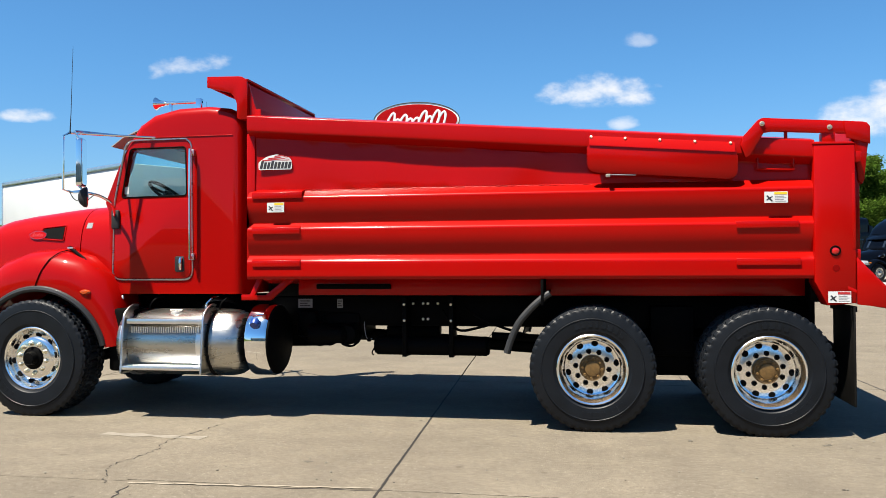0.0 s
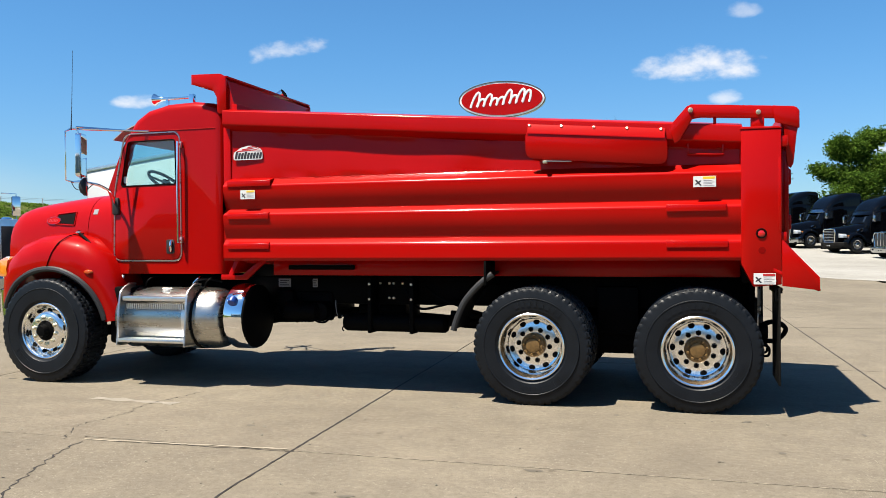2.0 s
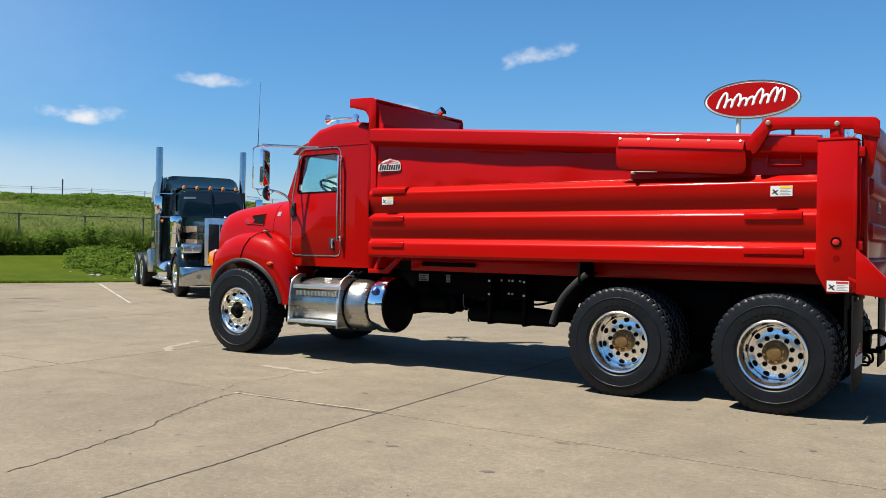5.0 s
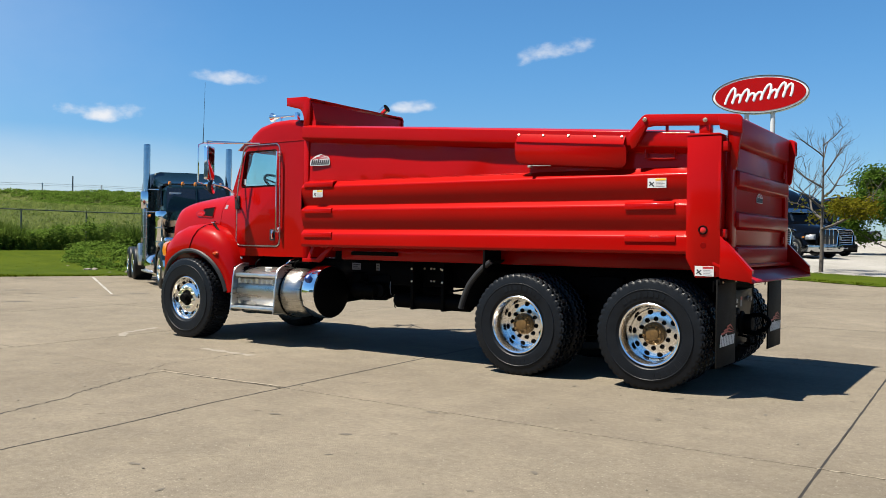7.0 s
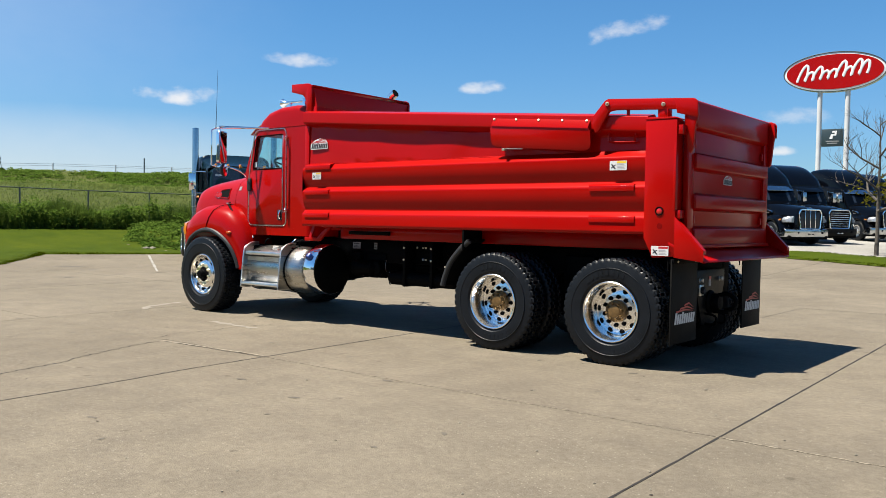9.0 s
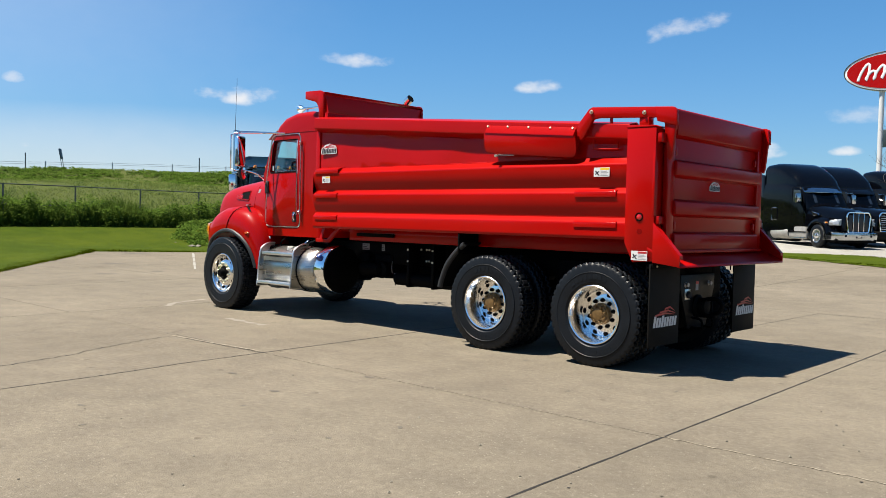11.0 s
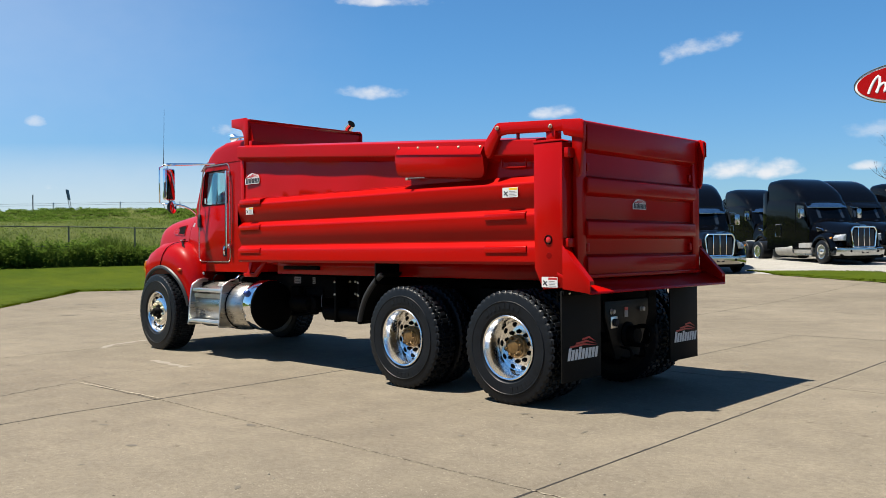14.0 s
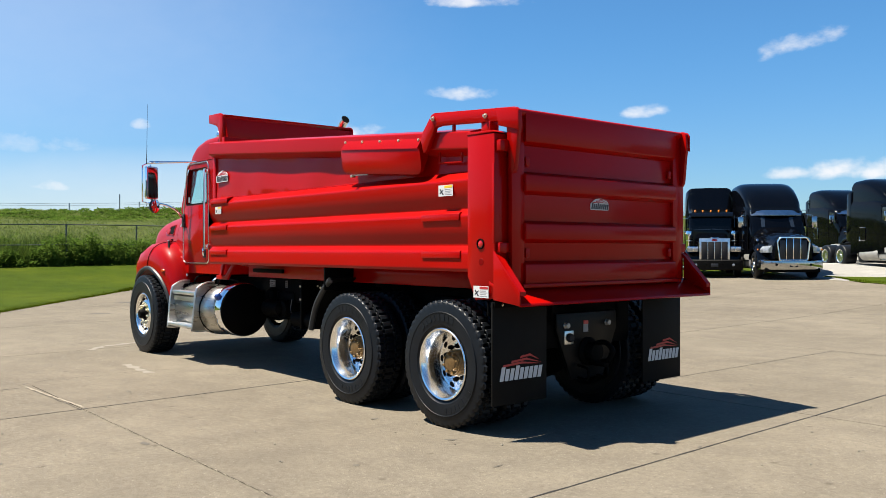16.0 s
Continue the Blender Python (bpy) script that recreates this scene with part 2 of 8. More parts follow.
def leafage(name, dark, light, scale, through=0.42):
    """Thin green growth that scatters and passes light."""
    m = bpy.data.materials.new(name)
    m.use_nodes = True
    nodes, links = m.node_tree.nodes, m.node_tree.links
    nodes.clear()
    where, big, fine = nodes.new("ShaderNodeTexCoord"), nodes.new("ShaderNodeTexNoise"), nodes.new("ShaderNodeTexNoise")
    for n, s in ((big, scale), (fine, scale * 14)):
        links.new(where.outputs["Object"], n.inputs["Vector"])
        n.inputs["Scale"].default_value, n.inputs["Detail"].default_value = s, 4
    both = nodes.new("ShaderNodeMath")
    both.operation = "MULTIPLY_ADD"
    links.new(fine.outputs["Fac"], both.inputs[0])
    both.inputs[1].default_value = 0.5
    half = nodes.new("ShaderNodeMath")
    half.operation = "MULTIPLY"
    half.inputs[1].default_value = 0.5
    links.new(big.outputs["Fac"], half.inputs[0])
    links.new(half.outputs[0], both.inputs[2])
    ramp = nodes.new("ShaderNodeValToRGB")
    ramp.color_ramp.elements[0].position, ramp.color_ramp.elements[1].position = 0.36, 0.64
    ramp.color_ramp.elements[0].color, ramp.color_ramp.elements[1].color = (*dark, 1), (*light, 1)
    links.new(both.outputs[0], ramp.inputs[0])
    d, t, mix, out = nodes.new("ShaderNodeBsdfDiffuse"), nodes.new("ShaderNodeBsdfTranslucent"), nodes.new("ShaderNodeMixShader"), nodes.new("ShaderNodeOutputMaterial")
    mix.inputs[0].default_value = through
    for s, k in ((d, 1), (t, 2)):
        links.new(ramp.outputs[0], s.inputs[0])
        links.new(s.outputs[0], mix.inputs[k])
    links.new(mix.outputs[0], out.inputs[0])
    return m


LEAF = leafage("leaf", (0.0364, 0.078, 0.0104), (0.0884, 0.1456, 0.0208), 1.3)
LEAFY = leafage("yellowing_leaf", (0.07833, 0.07667, 0.006667), (0.1292, 0.11, 0.01042), 1.6)
WEED = leafage("tall_weeds", (0.04001, 0.07558, 0.01067), (0.1156, 0.16, 0.03112), 0.7)
WEEDLEAF = leafage("weed_leaves", (0.0432, 0.0864, 0.01176), (0.12, 0.1824, 0.0318), 1.0)
SEEDGRASS = leafage("seeding_grass", (0.1218, 0.1705, 0.03654), (0.2071, 0.2356, 0.07714), 0.9)
LAWNBLADE = leafage("lawn_blades", (0.034, 0.05231, 0.001831), (0.05557, 0.07062, 0.003269), 0.5)
GALV = material("galvanised_steel", (0.08, 0.09, 0.09), 0.5, 0.7, 0.12, 6)
PALESTEEL = material("pale_cable_steel", (0.30, 0.31, 0.31), 0.5, 0.3, 0.12, 6)
RUST = material("pale_rubble", (0.1263, 0.1143, 0.09025), 0.9, 0, 0.25, 6, 0.05, 30)


def surface(name, colors, scales, rough=0.9, bump=0.3, speck=0.0, by_object=0.0, chips=None):
    """A ground surface: three noises over one another, in world-sized grain."""
    m = bpy.data.materials.new(name)
    m.use_nodes = True
    nodes, links = m.node_tree.nodes, m.node_tree.links
    b = nodes["Principled BSDF"]
    b.inputs["Roughness"].default_value = rough
    b.inputs["Specular IOR Level"].default_value = 0.06
    where = nodes.new("ShaderNodeTexCoord")
    noises = []
    for s in scales:
        n = nodes.new("ShaderNodeTexNoise")
        n.inputs["Scale"].default_value, n.inputs["Detail"].default_value, n.inputs["Roughness"].default_value = s, 6, 0.6
        links.new(where.outputs["Object"], n.inputs["Vector"])
        noises.append(n)
    last = None
    for i, n in enumerate(noises):
        ramp = nodes.new("ShaderNodeValToRGB")
        ramp.color_ramp.elements[0].position, ramp.color_ramp.elements[1].position = 0.32, 0.68
        ramp.color_ramp.elements[0].color, ramp.color_ramp.elements[1].color = (*colors[2 * i], 1), (*colors[2 * i + 1], 1)
        links.new(n.outputs["Fac"], ramp.inputs[0])
        if last is None:
            last = ramp.outputs[0]
        else:
            mix = nodes.new("ShaderNodeMix")
            mix.data_type, mix.blend_type = "RGBA", "MULTIPLY"
            mix.inputs[0].default_value = 1.0
            links.new(last, mix.inputs[6])
            links.new(ramp.outputs[0], mix.inputs[7])
            last = mix.outputs[2]
    if speck:
        cells = nodes.new("ShaderNodeTexVoronoi")
        cells.inputs["Scale"].default_value = 2.2
        links.new(where.outputs["Object"], cells.inputs["Vector"])
        spot = nodes.new("ShaderNodeMapRange")
        spot.interpolation_type = "SMOOTHSTEP"
        spot.inputs["From Min"].default_value, spot.inputs["From Max"].default_value = 0.03, 0.09
        spot.inputs["To Min"].default_value = 1 - speck
        links.new(cells.outputs["Distance"], spot.inputs[0])
        mix = nodes.new("ShaderNodeMix")
        mix.data_type, mix.blend_type = "RGBA", "MULTIPLY"
        mix.inputs[0].default_value = 1.0
        links.new(last, mix.inputs[6])
        links.new(spot.outputs[0], mix.inputs[7])
        last = mix.outputs[2]
    if chips:
        # worn-out aggregate: scattered pale and dark stones, thicker in patches
        stones, patch = nodes.new("ShaderNodeTexVoronoi"), nodes.new("ShaderNodeTexNoise")
        stones.inputs["Scale"].default_value, patch.inputs["Scale"].default_value, patch.inputs["Detail"].default_value = 62, 0.55, 5
        split = nodes.new("ShaderNodeSeparateColor")
        for n in (stones, patch):
            links.new(where.outputs["Object"], n.inputs["Vector"])
        links.new(stones.outputs["Color"], split.inputs[0])
        worn = nodes.new("ShaderNodeMapRange")
        worn.inputs["From Min"].default_value, worn.inputs["From Max"].default_value = 0.40, 0.66
        worn.inputs["To Min"].default_value, worn.inputs["To Max"].default_value = 0.02, 0.26
        links.new(patch.outputs["Fac"], worn.inputs[0])
        size = nodes.new("ShaderNodeMath")
        size.operation = "LESS_THAN"
        links.new(stones.outputs["Distance"], size.inputs[0])
        size.inputs[1].default_value = 0.30
        for channel, tint in ((0, chips[0]), (1, chips[1])):
            rare, shown, mix = nodes.new("ShaderNodeMath"), nodes.new("ShaderNodeMath"), nodes.new("ShaderNodeMix")
            rare.operation, shown.operation = "LESS_THAN", "MULTIPLY"
            links.new(split.outputs[channel], rare.inputs[0])
            links.new(worn.outputs[0], rare.inputs[1])
            links.new(rare.outputs[0], shown.inputs[0])
            links.new(size.outputs[0], shown.inputs[1])
            mix.data_type = "RGBA"
            links.new(shown.outputs[0], mix.inputs[0])
            links.new(last, mix.inputs[6])
            mix.inputs[7].default_value = (*tint, 1)
            last = mix.outputs[2]
    if by_object:
        info, hsv = nodes.new("ShaderNodeObjectInfo"), nodes.new("ShaderNodeHueSaturation")
        span = nodes.new("ShaderNodeMapRange")
        span.inputs["To Min"].default_value, span.inputs["To Max"].default_value = 1 - by_object, 1 + by_object
        links.new(info.outputs["Random"], span.inputs[0])
        links.new(span.outputs[0], hsv.inputs["Value"])
        links.new(last, hsv.inputs["Color"])
        last = hsv.outputs[0]
    links.new(last, b.inputs["Base Color"])
    relief = nodes.new("ShaderNodeBump")
    relief.inputs["Strength"].default_value, relief.inputs["Distance"].default_value = bump, 0.02
    links.new(noises[-1].outputs["Fac"], relief.inputs["Height"])
    links.new(relief.outputs[0], b.inputs["Normal"])
    return m


CONCRETE = surface("worn_concrete", [(0.1441, 0.1254, 0.09831), (0.1915, 0.1669, 0.1305), (0.84, 0.84, 0.85), (1.03, 1.03, 1.02), (0.82, 0.81, 0.80), (1.05, 1.05, 1.05), (0.70, 0.69, 0.68), (1.12, 1.12, 1.12)],
                   (0.35, 2.6, 22, 110), 0.85, 0.35, 0.30, by_object=0.03, chips=((0.208, 0.186, 0.150), (0.098, 0.085, 0.066)))
STAIN = material("oily_dirt", (0.07203, 0.06186, 0.04661), 0.85, 0, 0.25, 12, 0.01, 60)
OLDSTAIN = material("faded_oil_stain", (0.054, 0.046, 0.035), 0.9, 0, 0.3, 9, 0.01, 60)
SCUFF = material("chalky_scuff", (0.1627, 0.1441, 0.1144), 0.95, 0, 0.2, 9, 0.01, 60)
DARKPLATE = material("glossy_black_plate", (0.006, 0.006, 0.006), 0.32, 0, 0.3, 7, 0.004, 60, specular=0.10)
GROUND = surface("rough_grass_ground", [(0.042, 0.0595, 0.0125), (0.073, 0.083, 0.026), (0.80, 0.84, 0.78), (1.06, 1.05, 1.0), (0.78, 0.8, 0.78), (1.05, 1.05, 1.0)], (0.06, 0.5, 6), 0.95, 0.4)
LAWN = surface("mown_lawn", [(0.03007, 0.04773, 0.001438), (0.05231, 0.06604, 0.002615), (0.72, 0.80, 0.7), (1.06, 1.05, 1), (0.76, 0.82, 0.75), (1.05, 1.05, 1)], (0.16, 1.3, 30), 0.95, 0.3)
GRAVEL = surface("pale_gravel", [(0.2421, 0.2325, 0.2102), (0.3185, 0.309, 0.2867), (0.85, 0.85, 0.85), (1, 1, 1), (0.62, 0.62, 0.62), (1, 1, 1)], (0.15, 1.5, 18), 0.95, 0.5)
CRACK = material("crack_filler", (0.012, 0.010, 0.008), 0.95, 0, 0.3, 6)
SEAMPALE = material("pale_joint_mortar", (0.2207, 0.1897, 0.1413), 0.95, 0, 0.15, 8)
ROADPAINT = material("worn_road_paint", (0.2093, 0.2018, 0.1794), 0.8, 0, 0.15, 4, 0.01, 60)
ASPHALT = material("asphalt", (0.07627, 0.07627, 0.07627), 0.9, 0, 0.2, 2, 0.02, 60)


# ---- mesh helpers ----
def part(name, bm, mat, parent=None, label="", smooth=35, thing=None):
    """Links a bmesh as one mesh object under a thing or a part."""
    bmesh.ops.recalc_face_normals(bm, faces=bm.faces)
    me = bpy.data.meshes.new(name)
    bm.to_mesh(me)
    bm.free()
    me.materials.append(mat)
    if smooth:
        me.polygons.foreach_set("use_smooth", [True] * len(me.polygons))
        me.set_sharp_from_angle(angle=radians(smooth))
    ob = new(name, me)
    if parent is not None:
        ob.parent = parent
    if label:
        ob["label"] = label
    return ob


def again(ob, m, parent):
    """One more object on the same mesh."""
    o = new(ob.name.split(".")[0], ob.data)
    o.parent, o.matrix_basis = parent, m
    if ob.get("label"):
        o["label"] = ob["label"]
    return o


def thing(name, m, label, category, group="", kind=""):
    e = new(name)
    e.empty_display_size = 0.3
    e.matrix_basis = m
    return tagged(e, label, category, group, kind)


def add(bm, other):
    me = bpy.data.meshes.new("scratch")
    other.to_mesh(me)
    other.free()
    bm.from_mesh(me)
    bpy.data.meshes.remove(me)
    return bm


def bevelled(bm, width, segments=2, test=None):
    edges = [e for e in bm.edges if len(e.link_faces) == 2 and e.calc_face_angle(0) > 0.3 and (test is None or test(e))]
    bmesh.ops.bevel(bm, geom=edges, offset=width, segments=segments, affect="EDGES", profile=0.5, clamp_overlap=True)
    return bm


def box(x0, x1, y0, y1, z0, z1, bevel=0.0, bm=None):
    b = bmesh.new()
    bmesh.ops.create_cube(b, size=1, matrix=Matrix.Translation(((x0 + x1) / 2, (y0 + y1) / 2, (z0 + z1) / 2)) @ Matrix.Diagonal((x1 - x0, y1 - y0, z1 - z0, 1)))
    if bevel:
        bevelled(b, bevel)
    return b if bm is None else add(bm, b)


def prism(points, axis, a, b, bevel=0.0, bm=None, segments=2, test=None):
    """A polygon pushed along an axis: points are (x, z) for y, (y, z) for x, (x, y) for z."""
    m = bmesh.new()
    place = {"x": lambda p, c: (c, p[0], p[1]), "y": lambda p, c: (p[0], c, p[1]), "z": lambda p, c: (p[0], p[1], c)}[axis]
    lower, upper = [m.verts.new(place(p, a)) for p in points], [m.verts.new(place(p, b)) for p in points]
    m.faces.new(lower)
    m.faces.new(upper[::-1])
    for i in range(len(points)):
        j = (i + 1) % len(points)
        m.faces.new((lower[i], upper[i], upper[j], lower[j]))
    bmesh.ops.recalc_face_normals(m, faces=m.faces)
    if bevel:
        bevelled(m, bevel, segments, test)
    return m if bm is None else add(bm, m)


def rounded(points, radius, steps=4, corners=None):
    """The polygon with its corners rounded."""
    out, n = [], len(points)
    for i, p in enumerate(points):
        if corners is not None and i not in corners:
            out.append(p)
            continue
        p, q, r = Vector(p), Vector(points[i - 1]), Vector(points[(i + 1) % n])
        d = min(radius, (p - q).length * 0.45, (r - p).length * 0.45)
        a, c = p + (q - p).normalized() * d, p + (r - p).normalized() * d
        for k in range(steps + 1):
            s = k / steps
            out.append(tuple(a * (1 - s) ** 2 + p * 2 * s * (1 - s) + c * s * s))
    return out


def lathe(profile, centre=(0, 0, 0), axis="y", n=48, bm=None, closed=False):
    """A profile of (radius, along) turned about an axis."""
    m = bmesh.new()
    rings = []
    for r, h in profile:
        ring = []
        for i in range(n):
            a = 2 * math.pi * i / n
            u, v = r * math.cos(a), r * math.sin(a)
            p = {"y": (u, h, v), "x": (h, u, v), "z": (u, v, h)}[axis]
            ring.append(m.verts.new(Vector(p) + Vector(centre)))
        rings.append(ring)
    for a, b in zip(rings, rings[1:] + ([rings[0]] if closed else [])):
        for i in range(n):
            j = (i + 1) % n
            m.faces.new((a[i], a[j], b[j], b[i]))
    if not closed:
        for ring in (rings[0], rings[-1]):
            m.faces.new(ring)
    bmesh.ops.recalc_face_normals(m, faces=m.faces)
    return m if bm is None else add(bm, m)


def tube(points, r, n=10, bm=None, closed=False, caps=True):
    """A round bar along a path; r may be one radius or one for each point."""
    m = bmesh.new()
    pts = [Vector(p) for p in points]
    rr = r if isinstance(r, (list, tuple)) else [r] * len(pts)
    rings, normal = [], None
    for i, p in enumerate(pts):
        if closed:
            d = pts[(i + 1) % len(pts)] - pts[i - 1]
        else:
            d = pts[min(i + 1, len(pts) - 1)] - pts[max(i - 1, 0)]
        d.normalize()
        if normal is None:
            normal = d.orthogonal().normalized()
        normal = (normal - d * normal.dot(d)).normalized()
        side = d.cross(normal)
        rings.append([m.verts.new(p + (normal * math.cos(2 * math.pi * k / n) + side * math.sin(2 * math.pi * k / n)) * rr[i]) for k in range(n)])
    pairs = list(zip(rings, rings[1:]))
    if closed:
        pairs.append((rings[-1], rings[0]))
    for a, b in pairs:
        for k in range(n):
            j = (k + 1) % n
            m.faces.new((a[k], a[j], b[j], b[k]))
    if caps and not closed:
        m.faces.new(rings[0][::-1])
        m.faces.new(rings[-1])
    bmesh.ops.recalc_face_normals(m, faces=m.faces)
    return m if bm is None else add(bm, m)


def loft(rings, bm=None, closed=True, caps=True):
    m = bmesh.new()
    made = [[m.verts.new(p) for p in ring] for ring in rings]
    n = len(made[0])
    for a, b in zip(made, made[1:]):
        for i in range(n if closed else n - 1):
            j = (i + 1) % n
            m.faces.new((a[i], a[j], b[j], b[i]))
    if caps and closed:
        m.faces.new(made[0])
        m.faces.new(made[-1][::-1])
    bmesh.ops.recalc_face_normals(m, faces=m.faces)
    return m if bm is None else add(bm, m)


def smooth_path(points, steps=6):
    """A Catmull-Rom path through the points."""
    p = [Vector(q) for q in points]
    out = []
    for i in range(len(p) - 1):
        a, b, c, d = p[max(i - 1, 0)], p[i], p[i + 1], p[min(i + 2, len(p) - 1)]
        for k in range(steps):
            s = k / steps
            out.append(0.5 * ((2 * b) + (c - a) * s + (2 * a - 5 * b + 4 * c - d) * s * s + (3 * b - a - 3 * c + d) * s ** 3))
    out.append(p[-1])
    return out


def carve(solid, cutters):
    """The solid less the cutters, as a new bmesh."""
    def temp(b):
        me = bpy.data.meshes.new("scratch")
        b.to_mesh(me)
        b.free()
        return new("scratch", me)
    ob = temp(solid)
    tools = [temp(c) for c in cutters]
    for t in tools:
        mod = ob.modifiers.new("cut", "BOOLEAN")
        mod.operation, mod.object, mod.solver = "DIFFERENCE", t, "EXACT"
    got = ob.evaluated_get(bpy.context.evaluated_depsgraph_get())
    out = bmesh.new()
    me = bpy.data.meshes.new_from_object(got)
    out.from_mesh(me)
    for o in (ob, *tools):
        data = o.data
        bpy.data.objects.remove(o)
        bpy.data.meshes.remove(data)
    bpy.data.meshes.remove(me)
    return out


def smoothstep(a, b, x):
    s = min(1.0, max(0.0, (x - a) / (b - a)))
    return s * s * (3 - 2 * s)


# ---- ground ----
CORNER, EDGE_1, EDGE_2 = Vector((-23.0, 13.3)), Vector((0.82, -0.572)), Vector((0.43, 0.903))
SITE_U, SITE_V = Vector((0.829, -0.559)), Vector((0.559, 0.829))


def lot_side(x, y):
    """How far a point lies inside the paved lot (negative: on the lawn)."""
    d = Vector((x, y)) - CORNER
    det = EDGE_1.x * EDGE_2.y - EDGE_1.y * EDGE_2.x
    a, b = (d.x * EDGE_2.y - d.y * EDGE_2.x) / det, (EDGE_1.x * d.y - EDGE_1.y * d.x) / det
    if a > 14 and b < 0:
        return (a - 14) * det
    return min(a, b) * det


def pave_height(x, y):
    return 0.34 * smoothstep(18, 40, y) * (1 - 0.7 * smoothstep(0, 9, x))


def yard_height(x, y):
    """The gravel yard climbs away from the lot."""
    d = Vector((x, y)) - Vector((-2.5, 35.2))
    u, v = d.dot(SITE_U), d.dot(SITE_V)
    return pave_height(x, y) + 0.038 * min(11.0, max(0.0, -u)) * smoothstep(-4.2, 0.8, v) + 0.042 * min(26.0, max(0.0, y - 54)) * max(smoothstep(2, 6, x), smoothstep(56, 70, y))


def land(x, y):
    """The height of the land round the lot."""
    h = pave_height(x, y)
    out = -lot_side(x, y)
    west = -x
    h = h + 0.03 * smoothstep(0, 0.4, out) + 0.5 * smoothstep(1.0, 11.5, out) * smoothstep(5, 22, west)
    h += 0.24 * smoothstep(20, 31, west) * (1 - smoothstep(9, 34, y)) * (1 - smoothstep(40, 60, west))
    h += 3.0 * smoothstep(36, 60, west) + 1.35 * smoothstep(63, 72, west) + 0.012 * max(0, min(y, 150)) * smoothstep(60, 72, west)
    h -= 0.5 * smoothstep(60, 72, west) * (1 - smoothstep(22, 55, y))
    if 34 < west < 72 and out > 0:
        h += 0.22 * noise.noise(Vector((x * 0.22, y * 0.22, 0))) * smoothstep(34, 40, west)
    return h


def sheet(name, mat, xs, ys, height, keep=None, lift=0.0):
    bm = bmesh.new()
    grid = {}
    for i, x in enumerate(xs):
        for j, y in enumerate(ys):
            grid[i, j] = bm.verts.new((x, y, height(x, y) + lift))
    for i in range(len(xs) - 1):
        for j in range(len(ys) - 1):
            cx, cy = (xs[i] + xs[i + 1]) / 2, (ys[j] + ys[j + 1]) / 2
            if keep is None or keep(cx, cy):
                bm.faces.new((grid[i, j], grid[i + 1, j], grid[i + 1, j + 1], grid[i, j + 1]))
    for v in [v for v in bm.verts if not v.link_faces]:
        bm.verts.remove(v)
    return part(name, bm, mat, smooth=60)


def steps(*spans):
    out = []
    for a, b, n in spans:
        out += [a + (b - a) * i / n for i in range(n)]
    return out + [spans[-1][1]]


ground = sheet("ground", GROUND, steps((-3000, -200, 8), (-200, -80, 12), (-80, -20, 60), (-20, 30, 12), (30, 200, 12), (200, 3000, 8)),
               steps((-3000, -200, 8), (-200, -20, 12), (-20, 60, 40), (60, 200, 20), (200, 3000, 8)),
               lambda x, y: land(x, y) - 0.12 if lot_side(x, y) > -2 else land(x, y) - 0.02)
tagged(ground, "rough green grassland rising to a road embankment", "ground", kind="structure")
bm = bmesh.new()
for spans_a, spans_b in ((steps((-13, -1, 24), (-1, 0, 4)), steps((-30, 30, 120))), (steps((0, 14, 28)), steps((-30, -1, 58), (-1, 0, 4)))):
    grid = {}
    for i, a in enumerate(spans_a):
        for j, b in enumerate(spans_b):
            p = CORNER + EDGE_1 * a + EDGE_2 * b
            rag = 0.10 * noise.noise(Vector((p.x * 0.9, p.y * 0.9, 3))) + 0.05 * noise.noise(Vector((p.x * 3, p.y * 3, 7)))
            p = p + (EDGE_1 + EDGE_2) * rag
            edge = 0.0 if (a == 0 and b >= 0) or (b == 0 and a >= 0) else 1.0
            grid[i, j] = bm.verts.new((p.x, p.y, land(p.x, p.y) * edge - 0.03 * (1 - edge) + 0.02 * edge))
    for i in range(len(spans_a) - 1):
        for j in range(len(spans_b) - 1):
            bm.faces.new((grid[i, j], grid[i + 1, j], grid[i + 1, j + 1], grid[i, j + 1]))
lawn = tagged(part("lawn", bm, LAWN, smooth=60), "mown bright green lawn beside the concrete lot", "lawn", kind="structure")


# ---- the dump truck ----
TRUCK = thing("dump_truck", pose(0, 8.17, 0), "bright red conventional dump truck with long ribbed steel body", "dump truck")


def bolt(r=0.012, h=0.012):
    return lathe([(0.0001, -h), (r * 0.6, -h), (r, -h * 0.5), (r, 0.004)], axis="y", n=8)


